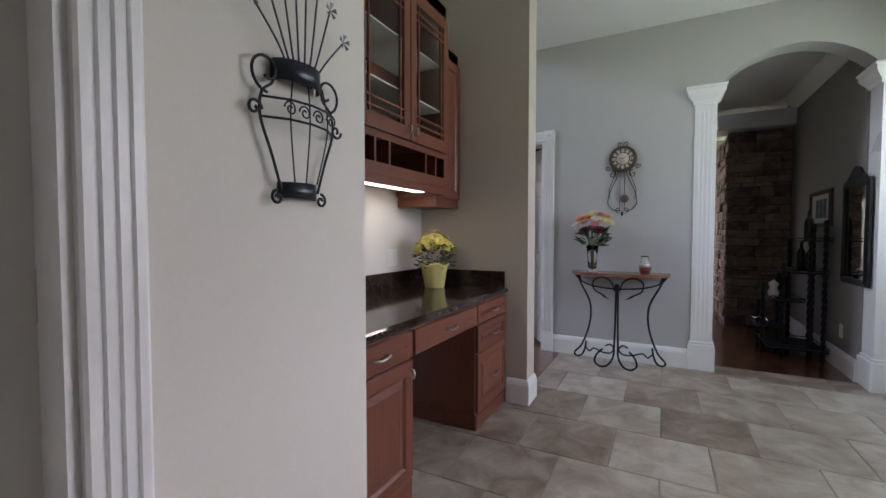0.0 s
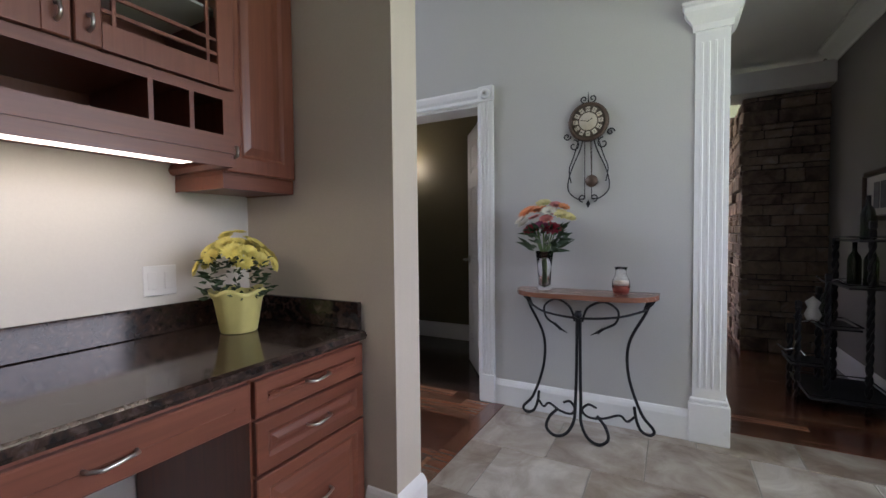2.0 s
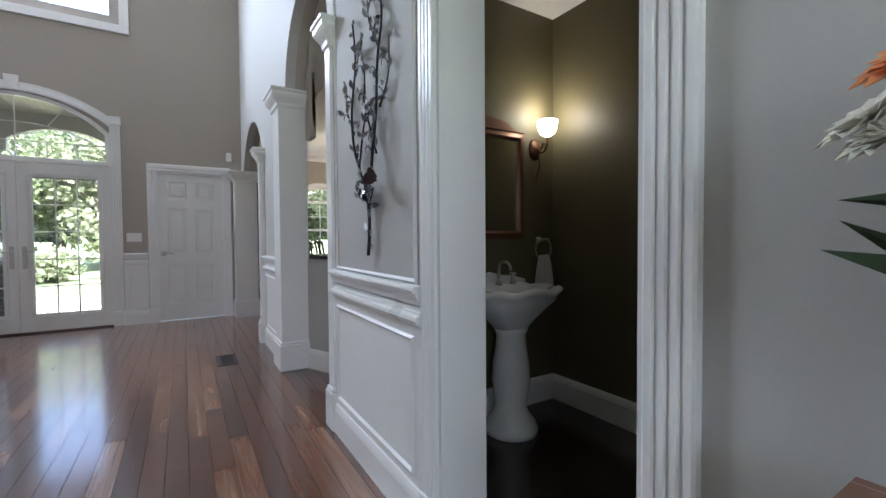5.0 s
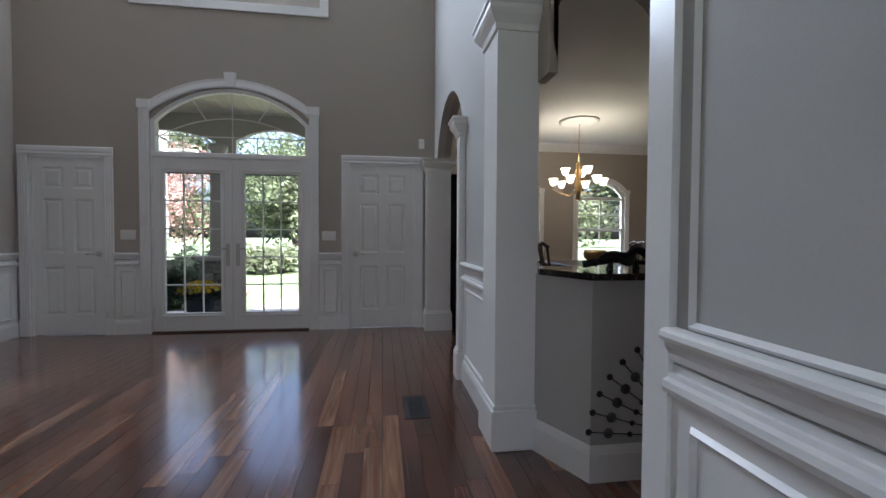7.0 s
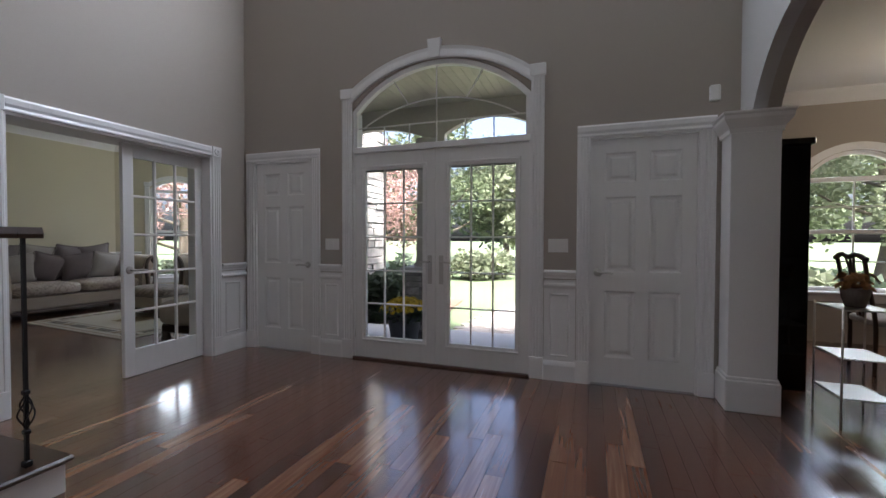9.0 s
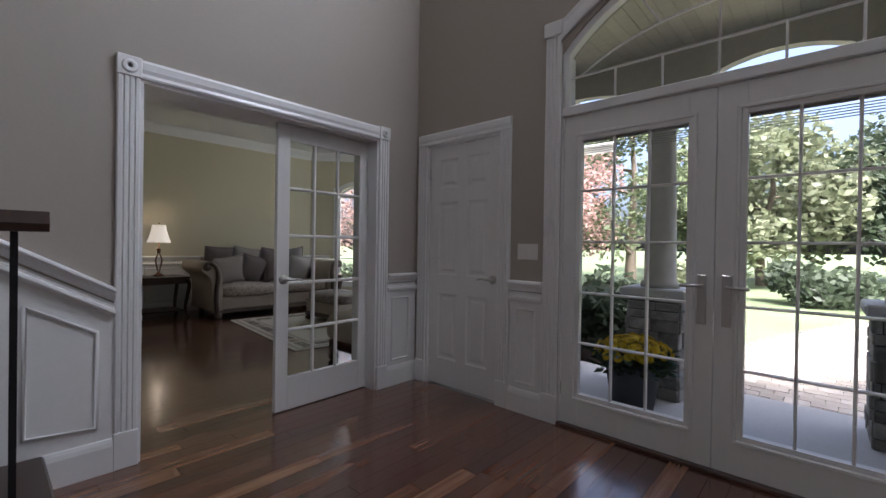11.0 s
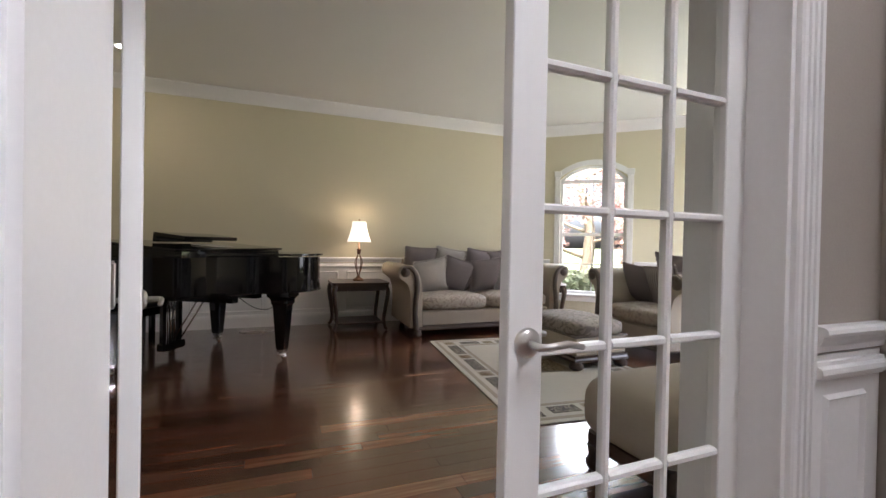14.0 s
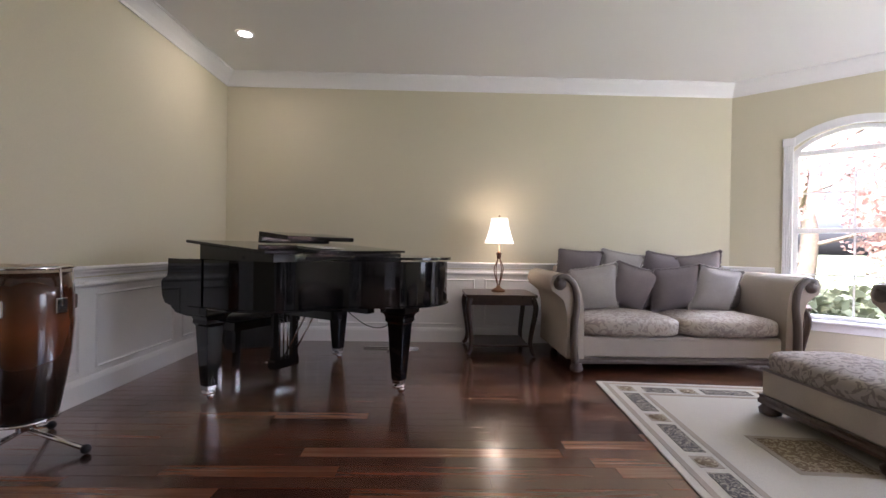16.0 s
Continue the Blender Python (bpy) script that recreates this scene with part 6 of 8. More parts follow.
def framed(name, m, w, h, fw, frame_mat, inner_mat, label, cat, inner_name="picture", mat_w=0.0):
    t = thing(name, m, label, cat)
    part("frame", Shape().sweep([(0, 0), (0.0, 0.02), (-0.3 * fw, 0.03), (-fw, 0.018), (-fw, 0)], [(-w / 2, 0, -h / 2), (w / 2, 0, -h / 2), (w / 2, 0, h / 2), (-w / 2, 0, h / 2)], closed=True, up=(0, 1, 0)), frame_mat, t)
    part(inner_name, Shape().box(-w / 2 - 0.001, 0.002, -h / 2, w / 2, 0.008, h / 2), inner_mat, t)
    return t


MIRROR = mat("silver_mirror", (0.85, 0.86, 0.86), 0.02, 1.0)
MATBOARD = mat("cream_mat_board", (0.55, 0.53, 0.5), 0.8, grain=0.04)
pic = framed("picture_frame", face(1.98, 6.22, "-x", 1.39), 0.55, 0.27, 0.04, DARKWOOD, MATBOARD, "dark framed print with pale mat above the rack", "picture")
for k in range(3):
    part("print", Shape().box(-0.16 + 0.11 * k, 0.008, -0.09, -0.07 + 0.11 * k, 0.01, 0.09), mat("grey_ink_print", (0.09, 0.09, 0.1), 0.7, grain=0.6, scale=22), pic)
mi = framed("wall_mirror", face(1.98, 5.36, "-x", 1.16), 0.42, 0.72, 0.05, IRON, MIRROR, "black framed wall mirror with scrolled crest", "mirror", "mirror_glass")
part("crest", Shape().prism([(-0.2, 0.41), (-0.12, 0.45), (-0.06, 0.50), (0, 0.52), (0.06, 0.50), (0.12, 0.45), (0.2, 0.41)], 0.002, 0.025, axis="y"), IRON, mi)

# ---- powder room ----
sk = thing("pedestal_basin", pose(-2.01, 5.90, 0), "white porcelain pedestal basin with fluted rim", "basin")
part("pedestal", Shape().lathe([(0.15, 0), (0.155, 0.03), (0.145, 0.05), (0.135, 0.075), (0.12, 0.09), (0.10, 0.12), (0.09, 0.16), (0.1, 0.22), (0.112, 0.30), (0.105, 0.40), (0.088, 0.5), (0.085, 0.56), (0.1, 0.60)], 40, Matrix.Translation((0.22, 0, 0))), PORCELAIN, sk)
bs = Shape()
prof = [(0.25, 0.58), (0.35, 0.60), (0.5, 0.65), (0.72, 0.71), (0.90, 0.76), (0.93, 0.785), (1.0, 0.795), (1.04, 0.81), (1.02, 0.825), (0.95, 0.835), (0.8, 0.83), (0.7, 0.77), (0.4, 0.73), (0.02, 0.72)]
vs, fs, n = [], [], 56
for k, z in prof:
    for i in range(n):
        a = 2 * math.pi * i / n
        wob = 1 + 0.02 * math.cos(8 * a) * (k > 0.85)
        x = 0.22 + 0.21 * k * wob * math.copysign(abs(math.cos(a)) ** 0.7, math.cos(a))
        y = 0.29 * k * wob * math.copysign(abs(math.sin(a)) ** 0.7, math.sin(a))
        vs.append((max(x, 0.003), y, z + (0.01 * math.cos(8 * a) if 0.78 < z < 0.84 and k > 0.9 else 0)))
for j in range(len(prof) - 1):
    for i in range(n):
        a, b = j * n + i, j * n + (i + 1) % n
        fs.append((a, b, b + n, a + n))
part("bowl", bs.put(vs, fs, None, True), PORCELAIN, sk)
part("splashback", Shape().prism([(-0.28, 0.82), (0.28, 0.82), (0.28, 0.85), (0.18, 0.875), (0.08, 0.885), (0, 0.905), (-0.08, 0.885), (-0.18, 0.875), (-0.28, 0.85)], 0.004, 0.035, axis="x"), PORCELAIN, sk, bevel=0.006)
fc = part("faucet", Shape().tube(smooth_path([(0.09, 0.02, 0.83), (0.09, 0.02, 0.93), (0.11, 0.02, 0.965), (0.16, 0.02, 0.97), (0.19, 0.02, 0.95), (0.195, 0.02, 0.925)]), 0.009, 10).lathe([(0.022, 0.83), (0.02, 0.85), (0.011, 0.87)], 16, Matrix.Translation((0.09, 0.02, 0))), NICKEL, sk, "curved nickel faucet")
for y in (-0.09, 0.13):
    part("tap_handle", Shape().lathe([(0.02, 0.83), (0.018, 0.85), (0.01, 0.88), (0.014, 0.9), (0.001, 0.905)], 14, Matrix.Translation((0.09, y, 0))).tube([(0.065, y, 0.895), (0.12, y, 0.895)], 0.006), NICKEL, sk)
BRONZE = mat("bronze_brown_frame", (0.14, 0.065, 0.035), 0.35, 0.55, grain=0.3, scale=40, bump=0.2)
mr = framed("bathroom_mirror", face(-2.02, 5.90, "+x", 1.45), 0.50, 0.58, 0.05, BRONZE, MIRROR, "bronze framed mirror over the basin", "mirror", "mirror_glass")
part("crest", Shape().prism([(-0.3, 0.34), (-0.22, 0.345), (-0.15, 0.39), (0, 0.41), (0.15, 0.39), (0.22, 0.345), (0.3, 0.34)], 0.001, 0.028, axis="y"), BRONZE, mr)
sc = thing("wall_sconce", face(-2.02, 6.31, "+x", 1.70), "bronze scroll wall sconce with glowing white glass shade", "wall lamp")
part("backplate", Shape().lathe([(0.055, 0), (0.052, 0.012), (0.03, 0.022), (0.012, 0.028)], 24, Matrix.Translation((0, 0, 0)) @ ROT, squash=1.3), BRONZE, sc)
part("arm", Shape().tube(smooth_path([(0, 0.02, 0), (0, 0.07, -0.03), (0, 0.11, 0.0), (0, 0.115, 0.06)]), 0.006).tube([(q[1] * 0 , 0.06 + q[0], q[2]) for q in curl(0.03, -0.005, 0.035, 0.006, 0.5, 8.2)], 0.005, 6).tube(smooth_path([(0, 0.03, -0.03), (0, 0.05, -0.12), (0, 0.025, -0.17), (0, 0.015, -0.22), (0, 0.03, -0.235)]), 0.005, 6), BRONZE, sc)
SHADE = glow("lit_opal_glass", (1.0, 0.9, 0.72), 0.6)
part("shade", Shape().lathe([(0.02, 0.065), (0.045, 0.08), (0.06, 0.11), (0.066, 0.15), (0.07, 0.165), (0.066, 0.165), (0.055, 0.11), (0.02, 0.075)], 28, Matrix.Translation((0, 0.115, 0))), SHADE, sc, "glowing opal glass bowl")
point_lamp("sconce_lamp", (-1.90, 6.31, 1.93), 0.38, (1.0, 0.86, 0.66), 0.05)
tw = thing("towel_ring", face(-2.02, 6.34, "+x", 1.10), "nickel towel ring with a small white towel", "towel ring")
part("bracket", Shape().lathe([(0.022, 0), (0.02, 0.01), (0.008, 0.02), (0.008, 0.05)], 16, ROT).tube([(-0.05, 0.045, 0.005), (0.05, 0.045, 0.005)], 0.006), NICKEL, tw)
part("ring", Shape().tube([(0.07 * math.cos(a), 0.05, -0.06 + 0.07 * math.sin(a)) for a in (2 * math.pi * i / 28 for i in range(28))], 0.004, 8, closed=True), NICKEL, tw)
TERRY = mat("white_terry_cloth", (0.72, 0.7, 0.66), 0.95, grain=0.06, scale=200, bump=0.6)
s = Shape()
vs, fs, nu, nz = [], [], 26, 14
for j in range(nz + 1):
    z = -0.1 - 0.21 * j / nz
    for i in range(nu + 1):
        a = i / nu
        wd = 0.035 + 0.045 * (j / nz) ** 0.6
        vs.append(((a - 0.5) * 2 * wd, 0.05 + 0.018 * math.sin(a * 19) * (0.4 + 0.6 * j / nz) + 0.012, z))
for j in range(nz):
    for i in range(nu):
        k = j * (nu + 1) + i
        fs.append((k, k + 1, k + nu + 2, k + nu + 1))
o = part("towel", s.put(vs, fs, None, True), TERRY, tw, "white hand towel in folds")
o.modifiers.new("thick", "SOLIDIFY").thickness = 0.008


# ---- living room ----
FABRIC = mat("taupe_chenille", (0.42, 0.36, 0.295), 0.92, grain=0.12, scale=160, bump=0.5, big=3)
FABRIC_P = mat("mauve_grey_chenille", (0.185, 0.155, 0.15), 0.92, grain=0.2, scale=120, bump=0.5, big=6)
FABRIC_B = mat("pale_grey_chenille", (0.36, 0.33, 0.30), 0.92, grain=0.15, scale=120, bump=0.5, big=6)


def brocade(name, c0, c1, scale):
    """Cloth or pile with a scrolled pattern of two colours."""
    m = mat(name, c0, 0.92, grain=0.1, scale=150, bump=0.4)
    nt, L = m.node_tree, m.node_tree.links
    b = nt.nodes["Principled BSDF"]
    geo, n, mp, mx = (nt.nodes.new(k) for k in ("ShaderNodeNewGeometry", "ShaderNodeTexNoise", "ShaderNodeMapRange", "ShaderNodeMix"))
    n.inputs["Scale"].default_value, n.inputs["Detail"].default_value, n.inputs["Distortion"].default_value = scale, 1.5, 2.2
    mp.inputs[1].default_value, mp.inputs[2].default_value = 0.5, 0.56
    mx.data_type = "RGBA"
    mx.inputs[6].default_value, mx.inputs[7].default_value = (*c0, 1), (*c1, 1)
    L.new(geo.outputs["Position"], n.inputs["Vector"])
    L.new(n.outputs[0], mp.inputs[0])
    L.new(mp.outputs[0], mx.inputs[0])
    L.new(mx.outputs[2], b.inputs["Base Color"])
    return m


BROCADE = brocade("brocade_seat_cloth", (0.39, 0.335, 0.275), (0.26, 0.21, 0.18), 14)
BROCADE_D = brocade("brown_brocade_cloth", (0.34, 0.295, 0.26), (0.20, 0.165, 0.145), 14)


def cushion(s, x0, y0, z0, x1, y1, z1, puff=0.03, m=None):
    """A soft block with domed faces and pinched edges."""
    n = 10
    cx, cy, cz = (x0 + x1) / 2, (y0 + y1) / 2, (z0 + z1) / 2
    hx, hy, hz = (x1 - x0) / 2, (y1 - y0) / 2, (z1 - z0) / 2
    bm = bmesh.new()
    bmesh.ops.create_cube(bm, size=2)
    bmesh.ops.subdivide_edges(bm, edges=bm.edges[:], cuts=7, use_grid_fill=True)
    for v in bm.verts:
        u, w, q = v.co
        r = (abs(u) ** 6 + abs(w) ** 6 + abs(q) ** 6) ** (1 / 6)
        u, w, q = u / r, w / r, q / r
        v.co = (cx + hx * u + puff * u * (1 - w * w) * (1 - q * q), cy + hy * w + puff * w * (1 - u * u) * (1 - q * q), cz + hz * q + puff * q * (1 - u * u) * (1 - w * w))
    return s.bm(bm, m, True)


def pillow(parent, m, w, material, label=""):
    """A square throw pillow with pinched corners."""
    n = 14
    vs, fs = [], []
    for sg in (1, -1):
        for j in range(n + 1):
            for i in range(n + 1):
                u, z = 2 * i / n - 1, 2 * j / n - 1
                d = 0.085 * ((1 - u * u) * (1 - z * z)) ** 0.55
                k = 1 - 0.07 * (1 - abs(u)) * (abs(z) > 0.6) - 0.0
                vs.append((u * w / 2 * (1 - 0.06 * (1 - z * z)), sg * d, z * w / 2 * (1 - 0.06 * (1 - u * u))))
    k0 = (n + 1) ** 2
    for j in range(n):
        for i in range(n):
            a = j * (n + 1) + i
            fs += [(a, a + 1, a + n + 2, a + n + 1), (k0 + a, k0 + a + n + 1, k0 + a + n + 2, k0 + a + 1)]
    o = tagged(part("throw_pillow", Shape().put(vs, fs, None, True), material), label, "pillow", "pillows on the sofa")
    o.matrix_basis = m
    rim_ = [(-1 + 2 * i / 24, -1) for i in range(24)] + [(1, -1 + 2 * i / 24) for i in range(24)] + [(1 - 2 * i / 24, 1) for i in range(24)] + [(-1, 1 - 2 * i / 24) for i in range(24)]
    fr_ = Shape().tube([(a * w / 2 * (1 - 0.06 * (1 - b * b) + 0.05 * (i % 2)), 0.006 * math.sin(2.1 * i), b * w / 2 * (1 - 0.06 * (1 - a * a) + 0.05 * (i % 2))) for i, (a, b) in enumerate(rim_)], 0.009, 5, closed=True)
    part("fringe", fr_, material, o)
    return o


def sofa(name, m, w, seats, label, category="sofa"):
    """A rolled-arm sofa with carved wooden fronts: front at y = 0, back at y = -0.98."""
    t = thing(name, m, label, category)
    h = w / 2
    part("base", Shape().box(-h + 0.155, -0.95, 0.12, h - 0.155, -0.035, 0.31, c=0.02), FABRIC, t)
    part("base_rail", Shape().sweep([(0, 0), (0.02, 0), (0.026, 0.02), (0.016, 0.035), (0.022, 0.05), (0, 0.055)], [(h - 0.12, -0.03, 0.075), (-h + 0.12, -0.03, 0.075)]).box(-h + 0.12, -0.9, 0.075, h - 0.12, -0.03, 0.13), GREYWOOD, t, "carved grey-brown wooden base rail")
    bk = [(-0.98, 0.1), (-0.74, 0.1), (-0.76, 0.5), (-0.81, 0.84), (-0.84, 0.91), (-0.89, 0.945), (-0.95, 0.925), (-1.0, 0.85)]
    part("backrest", Shape().prism(bk, -h + 0.14, h - 0.14, axis="x", smooth=True), FABRIC, t, bevel=0.02)
    sw_ = (w - 0.30) / seats
    for k in range(seats):
        u = -h + 0.15 + sw_ * k
        part("seat_cushion", cushion(Shape(), u + 0.003, -0.76, 0.315, u + sw_ - 0.003, 0.0, 0.49, 0.03), BROCADE, t, "brocade seat cushion")
        part("back_cushion", cushion(Shape(), u + 0.01, -0.80, 0.49, u + sw_ - 0.01, -0.56, 0.86, 0.05), FABRIC_P, t)
    for sg in (-1, 1):
        # rolled arm: an outline in (x, z) pulled along y
        o_ = [(0.16, 0.12), (0.155, 0.45), (0.15, 0.62), (0.125, 0.74), (0.08, 0.83), (0.01, 0.885), (-0.07, 0.90), (-0.135, 0.87), (-0.16, 0.80), (-0.14, 0.735), (-0.085, 0.695), (-0.035, 0.65), (-0.005, 0.55), (0.005, 0.40), (0.0, 0.25), (-0.005, 0.12)]
        pts = [(sg * (h - x), z) for x, z in o_]
        part("arm", Shape().prism(pts, -0.93, 0.0, axis="y", smooth=True), FABRIC, t, bevel=0.012)
        cv = smooth_path([(sg * (h + 0.04), 0.012, 0.79), (sg * (h + 0.085), 0.014, 0.845), (sg * (h + 0.02), 0.014, 0.86), (sg * (h - 0.06), 0.014, 0.78), (sg * (h - 0.085), 0.014, 0.62), (sg * (h - 0.065), 0.014, 0.45), (sg * (h - 0.06), 0.014, 0.28), (sg * (h - 0.075), 0.014, 0.09)])
        part("carved_front", Shape().tube(cv, 0.03, 8, taper=(0.8, 1.25)).lathe([(0.06, 0), (0.055, 0.02), (0.035, 0.026), (0.03, 0.036), (0.01, 0.04)], 18, Matrix.Translation((sg * (h + 0.07), 0.0, 0.80)) @ pose(0, 0, 0, -90)), GREYWOOD, t, "carved grey-brown wooden arm front")
        part("foot", Shape().lathe([(0.03, 0), (0.055, 0.015), (0.06, 0.04), (0.045, 0.06), (0.05, 0.08)], 20, Matrix.Translation((sg * (h - 0.10), -0.02, 0))), GREYWOOD, t)
        part("foot", Shape().lathe([(0.03, 0), (0.04, 0.06), (0.04, 0.11)], 14, Matrix.Translation((sg * (h - 0.14), -0.88, 0))), GREYWOOD, t)
    return t


sofa("sofa", pose(-7.66, -3.87, 0), 2.18, 2, "taupe rolled-arm sofa with brocade seats and carved wood")
rnd = random.Random(6)
for k, (x, z, y, w, mt, lb) in enumerate([(-6.98, 0.72, -4.30, 0.47, FABRIC_B, "pale grey fringed throw pillow on the sofa"), (-7.36, 0.73, -4.34, 0.47, FABRIC_P, "mauve grey throw pillow on the sofa"), (-7.82, 0.73, -4.32, 0.47, FABRIC_P, "mauve grey throw pillow on the sofa"), (-8.22, 0.72, -4.30, 0.47, FABRIC_B, "pale grey fringed throw pillow on the sofa"), (-6.92, 0.875, -4.62, 0.47, FABRIC_P, "dark throw pillow behind the others on the sofa"), (-7.36, 0.865, -4.64, 0.47, FABRIC_B, "pale throw pillow behind the others on the sofa"), (-7.84, 0.85, -4.64, 0.47, FABRIC_P, "dark throw pillow behind the others on the sofa"), (-8.25, 0.86, -4.62, 0.47, FABRIC_P, "dark throw pillow behind the others on the sofa")]):
    pillow(None, pose(x, y, z, -18 + rnd.uniform(-5, 5), rnd.uniform(-15, 15), rnd.uniform(-12, 12)), w, mt, lb)
sofa("armchair", pose(-8.747, -2.585, 0, 0, 0, -93), 1.15, 1, "wide taupe rolled-arm armchair facing the ottoman by the windows", "armchair")
STRIPE = mat("striped_grey_cloth", (0.30, 0.27, 0.25), 0.92, grain=0.1, scale=150, bump=0.4)
_st, _wv, _tc, _mx = STRIPE.node_tree, *(STRIPE.node_tree.nodes.new(k) for k in ("ShaderNodeTexWave", "ShaderNodeTexCoord", "ShaderNodeMix"))
_wv.inputs["Scale"].default_value, _wv.inputs["Distortion"].default_value = 9.0, 0.6
_mx.data_type = "RGBA"
_mx.inputs[6].default_value, _mx.inputs[7].default_value = (0.13, 0.11, 0.105, 1), (0.42, 0.38, 0.345, 1)
_st.links.new(_tc.outputs["Object"], _wv.inputs[0])
_st.links.new(_wv.outputs[0], _mx.inputs[0])
_st.links.new(_mx.outputs[2], _st.nodes["Principled BSDF"].inputs["Base Color"])
for x, y, z, mt, lb in [(-9.18, -2.86, 0.72, FABRIC_P, "mauve grey throw pillow on the armchair"), (-9.15, -2.48, 0.73, STRIPE, "striped grey throw pillow on the armchair"), (-9.43, -2.62, 0.86, FABRIC_P, "dark throw pillow behind the others on the armchair")]:
    pillow(None, pose(x, y, z, -16, rnd.uniform(-8, 8), -93 + rnd.uniform(-8, 8)), 0.46, mt, lb)

ot = thing("ottoman", pose(-7.90, -2.48, 0.014) @ Matrix.Diagonal((1.1, 1.06, 1.08, 1)), "long taupe ottoman with brocade top and carved base on rug", "ottoman")
part("cushion_top", cushion(Shape(), -0.275, -0.41, 0.275, 0.275, 0.41, 0.405, 0.025), BROCADE_D, ot, "brown brocade top")
part("piping", Shape().tube([(-0.272, -0.407, 0.282), (0.272, -0.407, 0.282), (0.272, 0.407, 0.282), (-0.272, 0.407, 0.282)], 0.007, 6, closed=True), FABRIC_P, ot)
part("body", Shape().box(-0.268, -0.403, 0.12, 0.268, 0.403, 0.285, c=0.012), FABRIC, ot)
part("base_rail", Shape().sweep([(0, 0), (0.012, 0), (0.014, 0.02), (0.006, 0.035), (0.01, 0.055), (0, 0.055)], [(-0.268, -0.403, 0.068), (0.268, -0.403, 0.068), (0.268, 0.403, 0.068), (-0.268, 0.403, 0.068)], closed=True).box(-0.268, -0.403, 0.068, 0.268, 0.403, 0.12), DARKWOOD, ot, "carved dark base rail")
for x in (-0.235, 0.235):
    for y in (-0.37, 0.37):
        part("foot", Shape().lathe([(0.035, 0), (0.058, 0.014), (0.062, 0.04), (0.045, 0.06), (0.05, 0.072)], 20, Matrix.Translation((x, y, 0))), DARKWOOD, ot)

bn = thing("upholstered_bench", pose(-7.28, -0.42, 0), "rounded taupe upholstered bench with dark carved base", "bench")
part("cushion", cushion(Shape(), -0.75, -0.30, 0.20, 0.75, 0.30, 0.50, 0.03), FABRIC, bn)
part("base_rail", Shape().box(-0.70, -0.26, 0.12, 0.70, 0.26, 0.22, c=0.02), DARKWOOD, bn, "dark carved base rail")
for x in (-0.66, 0.66):
    for y in (-0.22, 0.22):
        part("foot", Shape().lathe([(0.03, 0), (0.05, 0.02), (0.055, 0.05), (0.04, 0.08), (0.05, 0.13)], 18, Matrix.Translation((x, y, 0))), DARKWOOD, bn)

# rug with a border of panels
RUGC = mat("cream_rug_pile", (0.50, 0.46, 0.39), 0.95, grain=0.08, scale=140, bump=0.8, big=2)
RUGB = mat("beige_rug_border", (0.33, 0.28, 0.22), 0.95, grain=0.12, scale=140, bump=0.8)
RUGD = brocade("dark_rug_panel", (0.06, 0.05, 0.045), (0.30, 0.26, 0.2), 38)
RUGM = brocade("brown_rug_medallion", (0.16, 0.11, 0.06), (0.34, 0.28, 0.19), 26)
RX0, RX1, RY0, RY1 = -0.815, 0.815, -1.20, 1.20
rg_ = thing("area_rug", pose(-7.43, -2.325, 0, 0, 0, -5.3), "cream area rug with a dark panelled border on hardwood", "rug")
part("border", Shape().box(RX0, RY0, 0.001, RX1, RY1, 0.010, c=0.003), RUGC, rg_)
for k, (e, mt) in enumerate(((0.045, RUGB), (0.275, RUGB))):
    z0 = 0.0105
    x0, x1, y0, y1 = RX0 + e, RX1 - e, RY0 + e, RY1 - e
    part("band", Shape().box(x0, y0, z0, x1, y0 + 0.035, z0 + 0.0015).box(x0, y1 - 0.035, z0, x1, y1, z0 + 0.0015).box(x0, y0 + 0.035, z0, x0 + 0.035, y1 - 0.035, z0 + 0.0015).box(x1 - 0.035, y0 + 0.035, z0, x1, y1 - 0.035, z0 + 0.0015), mt, rg_)
for (ax, c0, a0, a1) in (("y", RX1 - 0.19, RY0 + 0.1, RY1 - 0.1), ("y", RX0 + 0.19, RY0 + 0.1, RY1 - 0.1), ("x", RY0 + 0.19, RX0 + 0.32, RX1 - 0.32), ("x", RY1 - 0.19, RX0 + 0.32, RX1 - 0.32)):
    a = a0
    big = False
    while a < a1 - 0.12:
        ln = 0.36 if big else 0.15
        ln = min(ln, a1 - a)
        q = Shape()
        if big:
            q.box(*((c0 - 0.056, a, 0.0105, c0 + 0.056, a + ln, 0.0125) if ax == "y" else (a, c0 - 0.056, 0.0105, a + ln, c0 + 0.056, 0.0125)))
            part("dark_panel", q, RUGD, rg_)
        else:
            cx, cy = (c0, a + ln / 2) if ax == "y" else (a + ln / 2, c0)
            q.box(cx - 0.062, cy - 0.062, 0.0105, cx + 0.062, cy + 0.062, 0.0118)
            part("square_panel", q, RUGB, rg_)
            part("medallion", Shape().lathe([(0.055, 0.0119), (0.054, 0.013)], 20, Matrix.Translation((cx, cy, 0))), RUGM, rg_)
        a += ln + 0.035
        big = not big
part("centre_panel", Shape().box(-0.22, -0.22, 0.0105, 0.22, 0.22, 0.0125), RUGB, rg_)
part("centre_medallion", Shape().box(-0.185, -0.185, 0.0128, 0.185, 0.185, 0.0138), RUGM, rg_)


